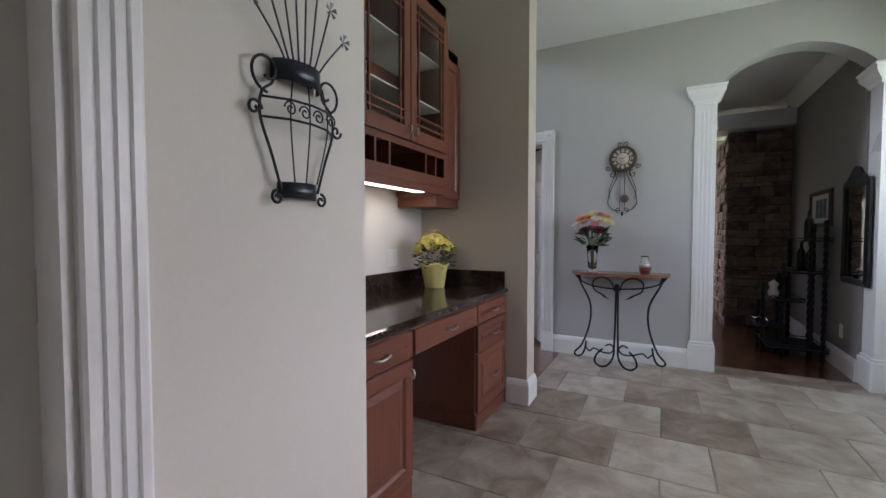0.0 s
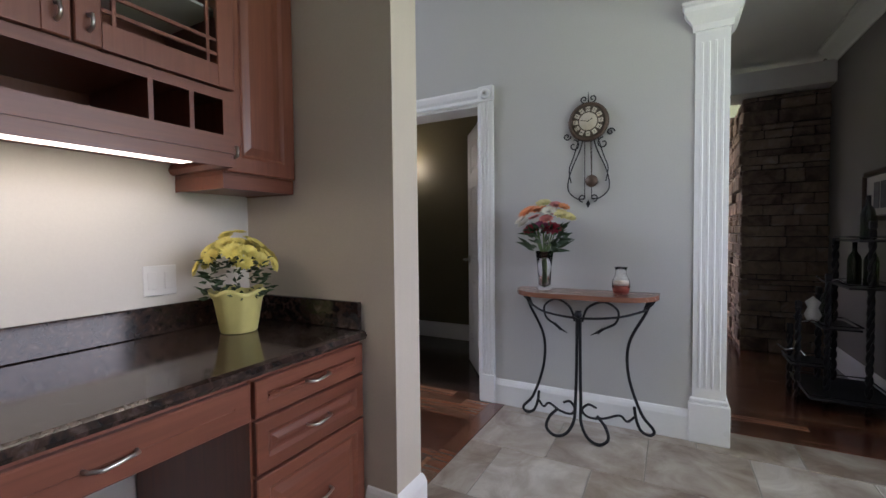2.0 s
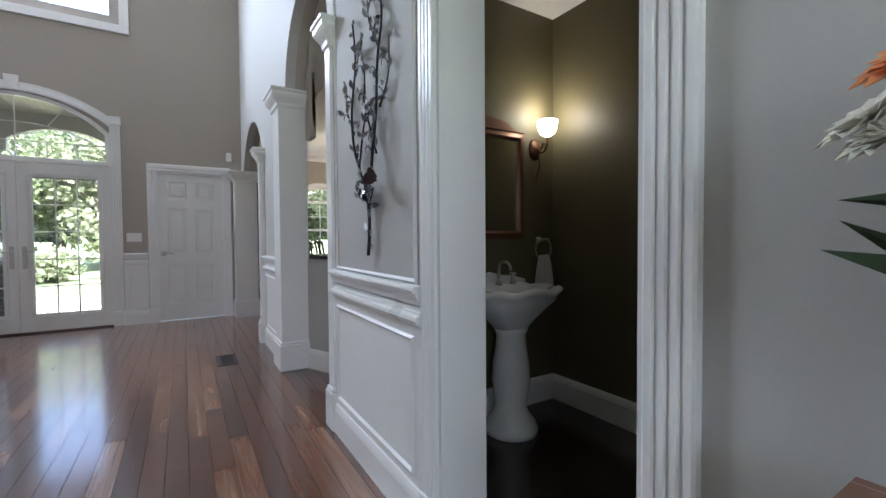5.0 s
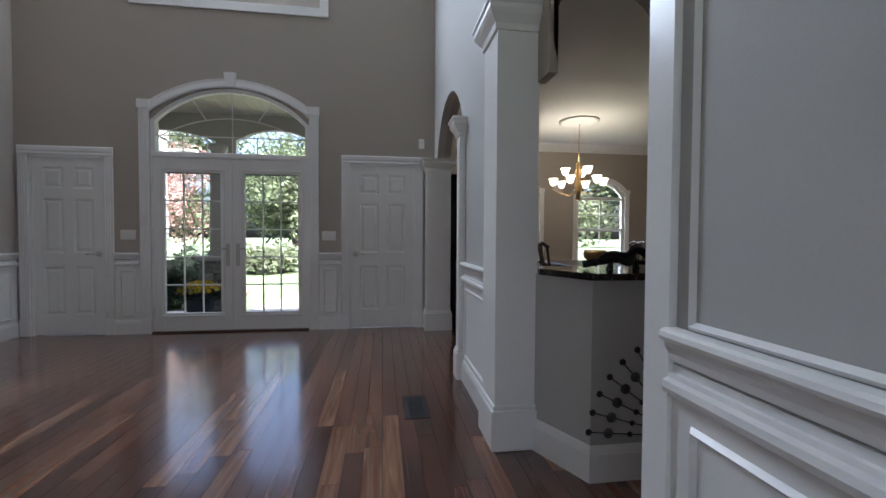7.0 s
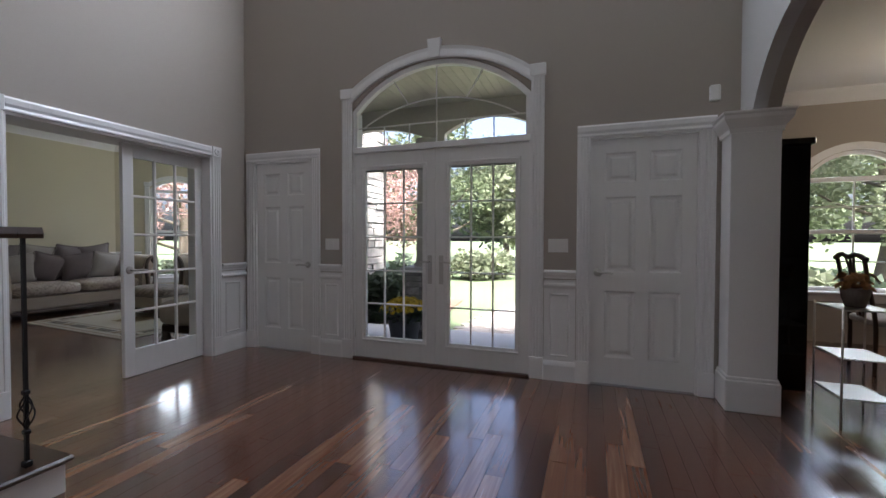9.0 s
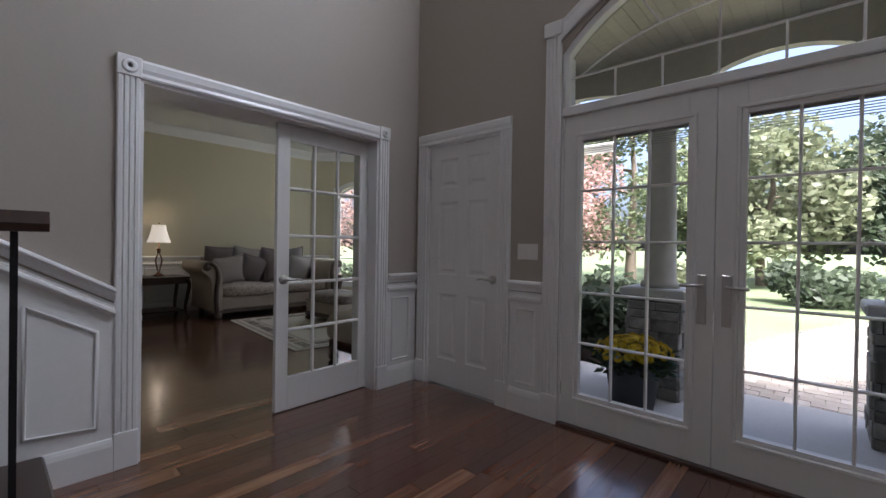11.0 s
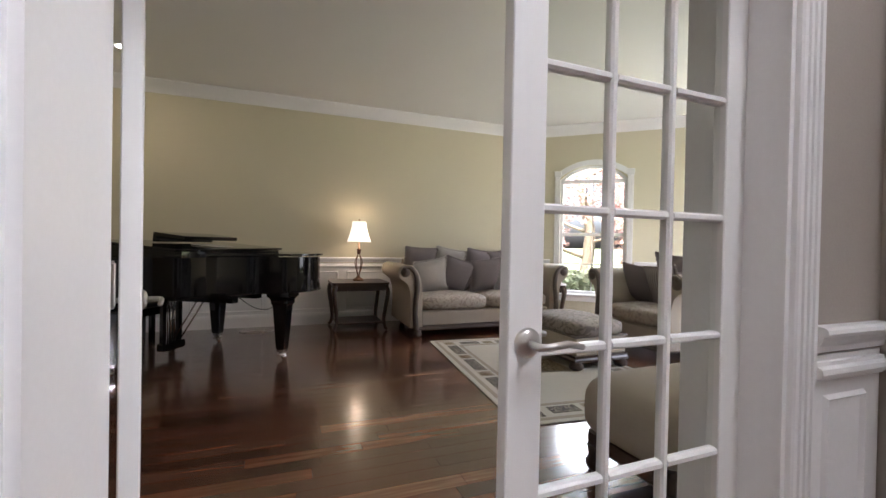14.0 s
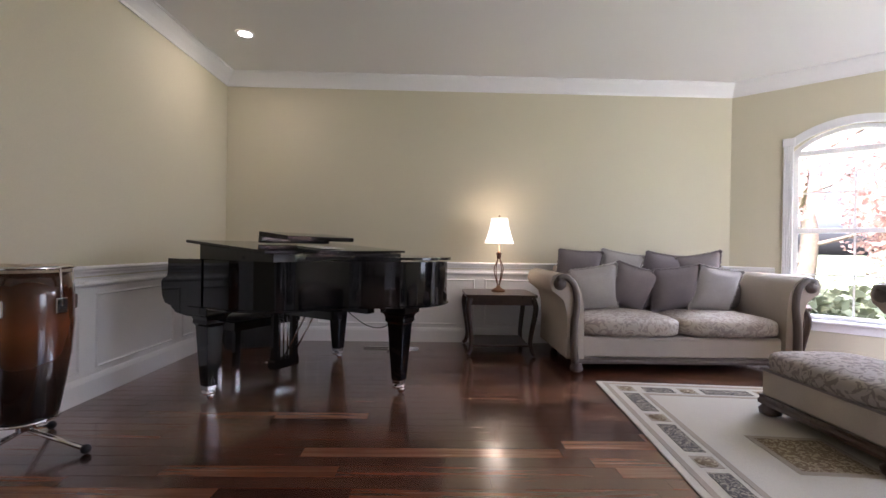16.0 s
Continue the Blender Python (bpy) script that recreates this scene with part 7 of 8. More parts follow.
def end_table(name, m, w, d, h, label):
    t = thing(name, m, label, "table")
    top = Shape().prism([(-w / 2 + 0.04, -d / 2), (w / 2 - 0.04, -d / 2), (w / 2, -d / 2 + 0.04), (w / 2, d / 2 - 0.04), (w / 2 - 0.04, d / 2), (-w / 2 + 0.04, d / 2), (-w / 2, d / 2 - 0.04), (-w / 2, -d / 2 + 0.04)], h - 0.03, h)
    part("tabletop", top, DARKWOOD, t, bevel=0.006)
    part("apron", Shape().box(-w / 2 + 0.05, -d / 2 + 0.05, h - 0.11, w / 2 - 0.05, d / 2 - 0.05, h - 0.03, c=0.006), DARKWOOD, t)
    part("shelf", Shape().box(-w / 2 + 0.07, -d / 2 + 0.07, 0.09, w / 2 - 0.07, d / 2 - 0.07, 0.11, c=0.004), DARKWOOD, t)
    for sx in (-1, 1):
        for sy in (-1, 1):
            x, y = sx * (w / 2 - 0.045), sy * (d / 2 - 0.045)
            part("leg", Shape().tube(smooth_path([(x, y, h - 0.04), (x + sx * 0.022, y + sy * 0.022, h - 0.14), (x - sx * 0.005, y - sy * 0.005, h * 0.45), (x - sx * 0.02, y - sy * 0.02, 0.14), (x, y, 0.04), (x + sx * 0.022, y + sy * 0.022, 0.018)]), 0.027, 8, taper=(1.15, 0.7)), DARKWOOD, t)
    return t


end_table("end_table", pose(-6.06, -4.68, 0), 0.74, 0.66, 0.635, "dark carved end table with cabriole legs beside the sofa")
end_table("end_table", pose(-8.98, -4.30, 0, 0, 0, -40), 0.34, 0.4, 0.58, "small dark end table between sofa and window")
lm = thing("table_lamp", pose(-6.07, -4.70, 0.636), "lit table lamp with cream pleated shade and scrolled iron base", "lamp")
part("foot", Shape().lathe([(0.075, 0), (0.078, 0.012), (0.06, 0.03), (0.03, 0.045), (0.018, 0.07)], 28), BRONZE, lm)
q = Shape()
for k in range(4):
    a = k * math.pi / 2 + 0.4
    q.tube(smooth_path([(0.012 * math.cos(a), 0.012 * math.sin(a), 0.07), (0.05 * math.cos(a), 0.05 * math.sin(a), 0.2), (0.055 * math.cos(a), 0.055 * math.sin(a), 0.27), (0.018 * math.cos(a), 0.018 * math.sin(a), 0.36), (0.03 * math.cos(a), 0.03 * math.sin(a), 0.42)]), 0.006, 6)
q.lathe([(0.012, 0.36), (0.028, 0.38), (0.02, 0.41), (0.035, 0.42), (0.01, 0.44), (0.008, 0.56)], 16)
part("stem", q, BRONZE, lm, "scrolled bronze stem")
LSHADE = glow("lit_cream_lamp_shade", (1.0, 0.86, 0.68), 0.09)
q = Shape()
vs, fs, n = [], [], 48
for j, (r, z) in enumerate(((0.158, 0.53), (0.126, 0.63), (0.102, 0.72), (0.09, 0.805))):
    for i in range(n):
        a = 2 * math.pi * i / n
        rr = r * (1 + 0.02 * math.cos(24 * a))
        vs.append((rr * math.cos(a), rr * math.sin(a), z))
for j in range(3):
    for i in range(n):
        a, b = j * n + i, j * n + (i + 1) % n
        fs.append((a, b, b + n, a + n))
part("shade", q.put(vs, fs, None, True), LSHADE, lm, "glowing cream pleated shade")
part("finial", Shape().tube([(0, 0, 0.56), (0, 0, 0.82)], 0.003, 6).ball((0, 0, 0.83), 0.011), BRONZE, lm)
point_lamp("table_lamp_bulb", (-6.07, -4.70, 1.46), 0.2, (1.0, 0.8, 0.56), 0.04)
point_lamp("table_lamp_bulb", (-6.07, -4.70, 1.135), 0.12, (1.0, 0.8, 0.56), 0.03)

# grand piano
BLACK = mat("black_piano_lacquer", (0.003, 0.003, 0.0035), 0.06, grain=0.05, scale=6, spec=0.4)
IVORY = mat("ivory_keys", (0.75, 0.73, 0.66), 0.25)
BRASS = mat("worn_brass", (0.55, 0.42, 0.22), 0.25, 1.0, grain=0.2, scale=50)
pn = thing("grand_piano", pose(-4.07, -3.71, 0, 0, 0, 150), "black lacquered grand piano with slightly raised lid on three legs", "piano")
rim = [(-0.16, -0.74), (0.18, -0.74), (0.38, -0.71), (0.55, -0.62), (0.68, -0.48), (0.78, -0.30), (0.90, -0.14), (1.05, -0.02), (1.20, 0.08), (1.30, 0.22), (1.33, 0.40), (1.28, 0.58), (1.16, 0.70), (1.02, 0.74), (-0.16, 0.74)]
dense = [p[:2] for p in smooth_path([(x, y, 0) for x, y in rim], 5)]
CASE = Shape().prism(dense, 0.665, 1.0, smooth=True)
part("case", CASE, BLACK, pn, bevel=0.008)
part("case_moulding", Shape().sweep([(0, 0), (0.012, 0.004), (0.012, 0.014), (0, 0.018)], [(x, y, 0.655) for x, y in dense[2:-2]]), BLACK, pn)
lid = [(x * 1.012 + (0.01 if x > 0 else 0.12), y * 1.02) for x, y in dense if x > -0.1]
lid = [(0.13, -0.765)] + [p for p in lid if p[0] > 0.14] + [(0.13, 0.765)]
part("lid", Shape().prism([(x - 1.33, y) for x, y in lid if x > 0.42], 0.0, 0.02, pose(1.33, 0, 1.012)), BLACK, pn, "black main lid lying closed", bevel=0.004)
LIDM = pose(1.33, 0, 1.0, 0, 4.4, 0)
part("front_lid", Shape().box(-1.44, -0.765, 0.008, -0.60, 0.765, 0.028, LIDM, c=0.004), BLACK, pn, "front lid folded back and slightly raised")
part("music_desk", Shape().box(-1.20, -0.36, 0.036, -1.16, 0.36, 0.09, LIDM, c=0.004).box(-1.20, -0.36, 0.05, -0.88, 0.36, 0.085, pose(1.33, 0, 1.0, 0, 6.2, 0), c=0.004), BLACK, pn)
# solid black wedge, standing in for the shaded gap under the raised lid
part("lid_shade_fill", Shape().prism([(-0.04, 1.0), (0.73, 1.0), (0.73, 1.05), (-0.04, 1.108)], -0.70, 0.70, axis="y"), BLACK, pn)
part("sheet_music", Shape().box(-0.95, -0.2, 0.034, -0.70, 0.05, 0.038, LIDM), IVORY, pn, "white paper lying under the lid")
for sg in (-1, 1):
    part("cheek", Shape().prism([(-0.43, 0.73), (-0.39, 0.67), (-0.31, 0.655), (-0.25, 0.61), (-0.10, 0.595), (0.06, 0.605), (0.06, 1.0), (-0.35, 1.0), (-0.355, 0.90), (-0.37, 0.865), (-0.42, 0.85), (-0.44, 0.82)], sg * 0.75 - 0.055 * (sg > 0), sg * 0.75 + 0.055 * (sg < 0), axis="y"), BLACK, pn, bevel=0.006)
part("key_bed", Shape().box(-0.41, -0.695, 0.62, 0.0, 0.695, 0.69, c=0.006).box(-0.42, -0.69, 0.691, -0.395, 0.69, 0.73, c=0.004), BLACK, pn)
part("fallboard", Shape().box(-0.20, -0.69, 0.75, -0.165, 0.69, 0.96, c=0.006), BLACK, pn)
for k in range(52):
    y = -0.66 + 1.32 * k / 52
    part("white_key", Shape().box(-0.365, y + 0.0006, 0.73, -0.205, y + 1.32 / 52 - 0.0006, 0.75), IVORY, pn)
for k in range(51):
    if k % 7 in (0, 1, 3, 4, 5):
        y = -0.66 + 1.32 * (k + 1) / 52
        part("black_key", Shape().box(-0.32, y - 0.006, 0.75, -0.207, y + 0.006, 0.761, c=0.002), BLACK, pn)
for x, y in ((0.02, -0.66), (0.02, 0.66), (1.10, 0.16)):
    vs, fs = [], []
    steps = ((0.115, 0.665), (0.115, 0.615), (0.095, 0.60), (0.085, 0.575), (0.088, 0.55), (0.072, 0.53), (0.062, 0.36), (0.045, 0.10))
    for r, z in steps:
        vs += [(x - r, y - r * 0.85, z), (x + r, y - r * 0.85, z), (x + r, y + r * 0.85, z), (x - r, y + r * 0.85, z)]
    for j in range(len(steps) - 1):
        for i in range(4):
            fs.append((4 * j + i, 4 * j + (i + 1) % 4, 4 * j + 4 + (i + 1) % 4, 4 * j + 4 + i))
    fs.append(tuple(len(vs) - 4 + i for i in range(4)))
    lg = part("leg", Shape().put(vs, fs), BLACK, pn, bevel=0.004)
    part("ferrule", Shape().box(x - 0.04, y - 0.036, 0.07, x + 0.04, y + 0.036, 0.105, c=0.006), CHROME, lg, "bright metal ferrule")
    part("caster", Shape().lathe([(0.05, 0.045), (0.045, 0.06), (0.02, 0.07)], 18, Matrix.Translation((x, y, 0))).lathe([(0.026, -0.014), (0.028, 0), (0.026, 0.014)], 18, Matrix.Translation((x + 0.022, y, 0.028)) @ pose(0, 0, 0, 90)), CHROME, lg, "bright metal caster")
part("lyre", Shape().box(-0.03, -0.13, 0.075, 0.07, 0.13, 0.15, c=0.01).box(-0.01, -0.12, 0.15, 0.04, -0.075, 0.63, c=0.008).box(-0.01, 0.075, 0.15, 0.04, 0.12, 0.63, c=0.008), BLACK, pn, "black pedal lyre")
for y in (-0.06, 0.0, 0.06):
    part("pedal", Shape().box(-0.13, y - 0.014, 0.095, -0.03, y + 0.014, 0.107, c=0.004), CHROME, pn, "bright metal pedal")
    part("pedal_rod", Shape().tube([(0.015, y * 0.7, 0.15), (0.015, y * 0.7, 0.63)], 0.007, 8), CHROME, pn)
part("lyre_brace", Shape().tube([(0.05, 0.05, 0.13), (0.40, 0.05, 0.66)], 0.007, 6), CHROME, pn)
part("lyre_brace", Shape().tube([(0.05, -0.05, 0.13), (0.40, -0.05, 0.66)], 0.007, 6), CHROME, pn)
part("cable", Shape().tube(smooth_path([(0.75, -0.1, 0.66), (0.9, 0.0, 0.52), (1.0, 0.1, 0.50), (1.08, 0.1, 0.60)]), 0.004, 6), IRON, pn)
for y in (-0.35, 0.0, 0.35):
    part("belly_beam", Shape().box(0.0, y - 0.04, 0.61, 0.95, y + 0.04, 0.664), BLACK, pn)
pb = thing("piano_bench", pose(-3.66, -4.22, 0, 0, 0, 150), "black piano bench with upholstered seat", "bench")
part("seat", cushion(Shape(), -0.17, -0.38, 0.42, 0.17, 0.38, 0.49, 0.015), mat("black_leather", (0.012, 0.012, 0.013), 0.4, grain=0.2, scale=90, bump=0.3), pb, "black leather seat")
part("apron", Shape().box(-0.16, -0.37, 0.34, 0.16, 0.37, 0.42, c=0.004), BLACK, pb)
for x in (-0.13, 0.13):
    for y in (-0.33, 0.33):
        part("leg", Shape().box(x - 0.025, y - 0.025, 0, x + 0.025, y + 0.025, 0.34, c=0.004), BLACK, pb)
am = thing("speaker_box", pose(-3.35, -4.75, 0, 0, 0, 20), "small black amplifier box on the floor by the wall", "speaker")
part("cabinet", Shape().box(-0.24, -0.13, 0, 0.24, 0.13, 0.36, c=0.01), mat("black_vinyl", (0.012, 0.012, 0.012), 0.6, grain=0.2, scale=120, bump=0.3), am)
part("grille", Shape().box(-0.21, 0.13, 0.06, 0.21, 0.137, 0.33), mat("black_grille_cloth", (0.02, 0.02, 0.02), 0.9, grain=0.3, scale=300, bump=0.5), am)
ms = thing("microphone_stand", pose(-4.9, -4.7, 0), "thin chrome tripod stand base on the floor", "stand")
part("legs", Shape().tube([(-0.3, 0.02, 0.012), (0.3, 0.0, 0.012)], 0.008, 6).tube([(0, -0.2, 0.012), (0.02, 0.15, 0.012)], 0.008, 6), CHROME, ms)
am = thing("amplifier_box", pose(-3.2, -4.78, 0), "black amplifier box with cloth front on the floor", "speaker")
part("cabinet", Shape().box(-0.2, -0.14, 0.012, 0.2, 0.14, 0.3, c=0.008).box(-0.17, -0.11, 0, -0.13, 0.11, 0.012).box(0.13, -0.11, 0, 0.17, 0.11, 0.012), BLACK, am)
part("grille", Shape().box(-0.175, 0.141, 0.05, 0.175, 0.15, 0.275, c=0.003), mat("black_grille_cloth", (0.012, 0.012, 0.012), 0.95, grain=0.3, scale=200, bump=0.4), am, "black cloth grille")
cg = thing("conga_drum", pose(-3.24, -2.32, 0.0), "sunburst wooden conga drum on a chrome stand", "drum")
SUNB = bpy.data.materials.new("sunburst_drum_lacquer")
SUNB.use_nodes = True
_nt = SUNB.node_tree
_b = _nt.nodes["Principled BSDF"]
_g, _s, _r, _n = (_nt.nodes.new(k) for k in ("ShaderNodeNewGeometry", "ShaderNodeSeparateXYZ", "ShaderNodeValToRGB", "ShaderNodeTexNoise"))
_mr, _ad = _nt.nodes.new("ShaderNodeMapRange"), _nt.nodes.new("ShaderNodeMath")
_mr.inputs[1].default_value, _mr.inputs[2].default_value = 0.15, 0.95
_n.inputs["Scale"].default_value = 9
_ad.operation, _ad.inputs[1].default_value = "MULTIPLY_ADD", 0.12
_nt.links.new(_g.outputs["Position"], _s.inputs[0])
_nt.links.new(_g.outputs["Position"], _n.inputs["Vector"])
_nt.links.new(_s.outputs[2], _mr.inputs[0])
_nt.links.new(_n.outputs[0], _ad.inputs[0])
_nt.links.new(_mr.outputs[0], _ad.inputs[2])
_nt.links.new(_ad.outputs[0], _r.inputs[0])
for pos, col in ((0.0, (0.004, 0.003, 0.003, 1)), (0.38, (0.008, 0.004, 0.003, 1)), (0.72, (0.13, 0.036, 0.01, 1)), (1.0, (0.045, 0.014, 0.006, 1))):
    e = _r.color_ramp.elements.new(pos) if pos not in (0.0, 1.0) else _r.color_ramp.elements[0 if pos == 0.0 else -1]
    e.color = col
_nt.links.new(_r.outputs[0], _b.inputs["Base Color"])
_b.inputs["Roughness"].default_value, _b.inputs["Coat Weight"].default_value = 0.2, 0.5
part("shell", Shape().lathe([(0.125, 0.18), (0.134, 0.22), (0.158, 0.36), (0.18, 0.52), (0.19, 0.68), (0.186, 0.83), (0.172, 0.95), (0.0, 0.95)], 40), SUNB, cg, "sunburst lacquered shell")
part("head", Shape().lathe([(0.172, 0.95), (0.172, 0.985), (0.001, 0.99)], 40), mat("drum_skin", (0.52, 0.43, 0.3), 0.6, grain=0.15, scale=14), cg, "natural drum skin")
part("rim_hoop", Shape().tube([(0.182 * math.cos(a), 0.182 * math.sin(a), 0.975) for a in (2 * math.pi * i / 40 for i in range(40))], 0.010, 8, closed=True), CHROME, cg, "chrome hoop")
part("lower_hoop", Shape().tube([(0.129 * math.cos(a), 0.129 * math.sin(a), 0.185) for a in (2 * math.pi * i / 40 for i in range(40))], 0.008, 8, closed=True), CHROME, cg, "chrome hoop")
for k in range(5):
    a = 2 * math.pi * k / 5 + 0.5
    c_, s_ = math.cos(a), math.sin(a)
    part("tuning_lug", Shape().tube([(0.188 * c_, 0.188 * s_, 0.975), (0.203 * c_, 0.203 * s_, 0.78)], 0.006, 6).box(-0.012, -0.03, 0.74, 0.012, 0.03, 0.82, Matrix.Translation((0.194 * c_, 0.194 * s_, 0)) @ pose(0, 0, 0, 0, 0, math.degrees(a)), c=0.004), CHROME, cg)
part("stand", Shape().tube([(0, 0, 0.13), (0, 0, 0.18)], 0.04, 12).tube([(0, 0, 0.13), (-0.30, 0.0, 0.03)], 0.012, 8).tube([(0, 0, 0.13), (0.12, 0.28, 0.03)], 0.012, 8).tube([(0, 0, 0.13), (0.12, -0.28, 0.03)], 0.012, 8), CHROME, cg, "chrome tripod stand")
for x, y in ((-0.31, 0.0), (0.125, 0.29), (0.125, -0.29)):
    part("rubber_foot", Shape().ball((x, y, 0.026), 0.025), IRON, cg)
sp = thing("recessed_light", pose(-3.54, -4.10, LIV - 0.001), "round recessed ceiling light, lit", "ceiling light")
part("trim_ring", Shape().lathe([(0.085, 0.0), (0.085, -0.006), (0.065, -0.008), (0.06, 0.0)], 32), WHITE, sp)
part("lens", Shape().lathe([(0.06, -0.003), (0.0005, -0.004)], 28), glow("lit_downlight", (1, 0.93, 0.8), 1.5), sp, "glowing lens")
area_lamp("downlight", (-3.54, -4.10, LIV - 0.02), (-3.54, -4.10, 0), 0.1, 0.1, 0.3, (1, 0.88, 0.7))

# ---- passage and dining room ----
hw = solid("wall_bar", Shape().prism([(-3.64, 5.21), (-3.31, 5.36), (-3.31, 7.0), (-3.45, 7.0), (-3.45, 5.42), (-3.64, 5.33)], 0, 0.945), GREIGE_K, "grey half wall under the granite bar", "wall")
moulding("baseboard", BASE_P, [(-3.31, 7.0, 0), (-3.31, 5.36, 0), (-3.64, 5.21, 0)][::-1], "white baseboard along the half wall")
bt = thing("bar_top", pose(0, 0, 0), "polished black granite bar top on the half wall", "bar top")
part("slab", Shape().prism([(-3.60, 5.215), (-3.27, 5.34), (-3.27, 7.0), (-3.78, 7.0), (-3.78, 5.24)], 0.946, 0.978), GRANITE, bt, bevel=0.006)
wall("wall_bar_header", "y", -3.66, -3.50, 5.21, 9.7, 1.96, 2.95, GREIGE, "shaded arched header over the bar", [(5.26, 5.90, 1.96, 2.5, 2.02), (6.07, 7.4, 1.96, 2.62, 2.02), (7.6, 9.4, 1.96, 2.62, 2.02)])
cl = thing("column_bar", pose(-3.53, 6.01, 0.979), "round white column standing on the bar top", "column", kind="structure")
part("base", Shape().box(-0.115, -0.115, 0, 0.115, 0.115, 0.025, c=0.004).lathe([(0.11, 0.025), (0.112, 0.045), (0.095, 0.06), (0.085, 0.07)], 32), WHITE, cl)
part("shaft", Shape().lathe([(0.084, 0.07), (0.085, 0.35), (0.074, 0.87)], 36), WHITE, cl)
part("capital", Shape().lathe([(0.075, 0.87), (0.085, 0.88), (0.085, 0.895), (0.105, 0.925)], 32).box(-0.115, -0.115, 0.925, 0.115, 0.115, 0.978, c=0.004), WHITE, cl)
sc2 = thing("driftwood_sculpture", pose(-3.5, 5.62, 0.979), "dark twisted wooden animal sculpture on the bar", "sculpture")
part("driftwood_limb", Shape().tube(smooth_path([(0.02, -0.16, 0.03), (-0.04, -0.05, 0.07), (0.03, 0.02, 0.035), (-0.03, 0.09, 0.11), (0.03, 0.16, 0.05), (0.0, 0.24, 0.06)]), 0.024, 8, taper=(0.6, 1.0)), IRON, sc2)
part("driftwood_limb", Shape().tube(smooth_path([(-0.03, -0.2, 0.025), (0.02, -0.06, 0.05), (-0.02, 0.1, 0.035), (0.02, 0.3, 0.03)]), 0.022, 8, taper=(0.9, 0.5)), IRON, sc2)
part("body", Shape().tube(smooth_path([(0, -0.12, 0.05), (0, -0.06, 0.08), (0, 0.02, 0.07), (0, 0.08, 0.10), (0, 0.13, 0.085), (0, 0.16, 0.09)]), 0.026, 8, taper=(0.6, 0.9)).tube([(0, -0.06, 0.07), (0.03, -0.08, 0.0)], 0.012, 6).tube([(0, -0.05, 0.07), (-0.03, -0.06, 0.0)], 0.012, 6).tube([(0, 0.06, 0.08), (0.03, 0.07, 0.0)], 0.012, 6).tube([(0, 0.06, 0.08), (-0.03, 0.09, 0.0)], 0.012, 6), IRON, sc2)
pk = thing("metal_peacock", pose(-3.12, 5.72, 0), "dark metal peacock ornament with a fan of discs", "ornament")
part("body", Shape().tube(smooth_path([(0.0, -0.05, 0.0), (0.0, -0.02, 0.12), (0.02, 0.02, 0.26), (0.03, 0.0, 0.34)]), 0.035, 8, taper=(1.2, 0.4)).box(-0.09, -0.1, 0, 0.09, 0.1, 0.012, c=0.004), IRON, pk)
for k in range(17):
    a = math.radians(6 + 168 * k / 16)
    for r, d in ((0.46, 0.014), (0.37, 0.022), (0.27, 0.012), (0.20, 0.009)):
        y, z = r * math.cos(a), 0.27 + r * math.sin(a)
        if r > 0.4:
            part("feather_rod", Shape().tube([(-0.02, 0, 0.27), (-0.02, y, z)], 0.003, 5), IRON, pk)
        part("disc", Shape().lathe([(0.001, -0.004), (d, -0.002), (d, 0.002), (0.001, 0.004)], 16, Matrix.Translation((-0.02, y, z)) @ pose(0, 0, 0, 0, 90, 0)), PEWTER if r == 0.37 else IRON, pk)
ch = thing("chandelier", pose(-7.69, 7.41, 2.95), "brass chandelier with lit bell glass shades over the table", "chandelier")
GOLD = mat("antique_gold_metal", (0.36, 0.24, 0.11), 0.35, 0.9, grain=0.2, scale=40)
part("medallion", Shape().lathe([(0.30, -0.001), (0.30, -0.02), (0.25, -0.035), (0.14, -0.025), (0.08, -0.05)], 40), WHITE, ch, "white plaster medallion")
part("stem", Shape().tube([(0, 0, -0.05), (0, 0, -0.72)], 0.006, 6).lathe([(0.02, -1.22), (0.04, -1.2), (0.025, -1.12), (0.06, -1.02), (0.03, -0.92), (0.06, -0.8), (0.03, -0.72), (0.05, -0.68), (0.02, -0.64)], 20), GOLD, ch)
BELL = glow("lit_bell_glass", (1.0, 0.85, 0.6), 0.7)
for k in range(9):
    a, r, z = 2 * math.pi * k / (6 if k < 6 else 3) + 0.3, 0.38 if k < 6 else 0.2, -1.0 if k < 6 else -0.84
    c_, s_ = math.cos(a), math.sin(a)
    ar = part("arm", Shape().tube(smooth_path([(0.03 * c_, 0.03 * s_, z - 0.08), (r * 0.5 * c_, r * 0.5 * s_, z - 0.14), (r * c_, r * s_, z - 0.06), (r * c_, r * s_, z)]), 0.007, 6), GOLD, ch)
    part("shade", Shape().lathe([(0.02, 0), (0.045, 0.02), (0.05, 0.06), (0.075, 0.11), (0.07, 0.11), (0.04, 0.03)], 20, Matrix.Translation((r * c_, r * s_, z))), BELL, ar, "glowing bell glass shade")
point_lamp("chandelier_lamp", (-7.69, 7.41, 2.28), 3, (1.0, 0.84, 0.62), 0.2)
dt = thing("dining_table", pose(-7.3, 7.5, 0), "long dark wooden dining table", "table")
part("tabletop", Shape().box(-1.0, -0.55, 0.72, 1.0, 0.55, 0.76, c=0.01), DARKWOOD, dt)
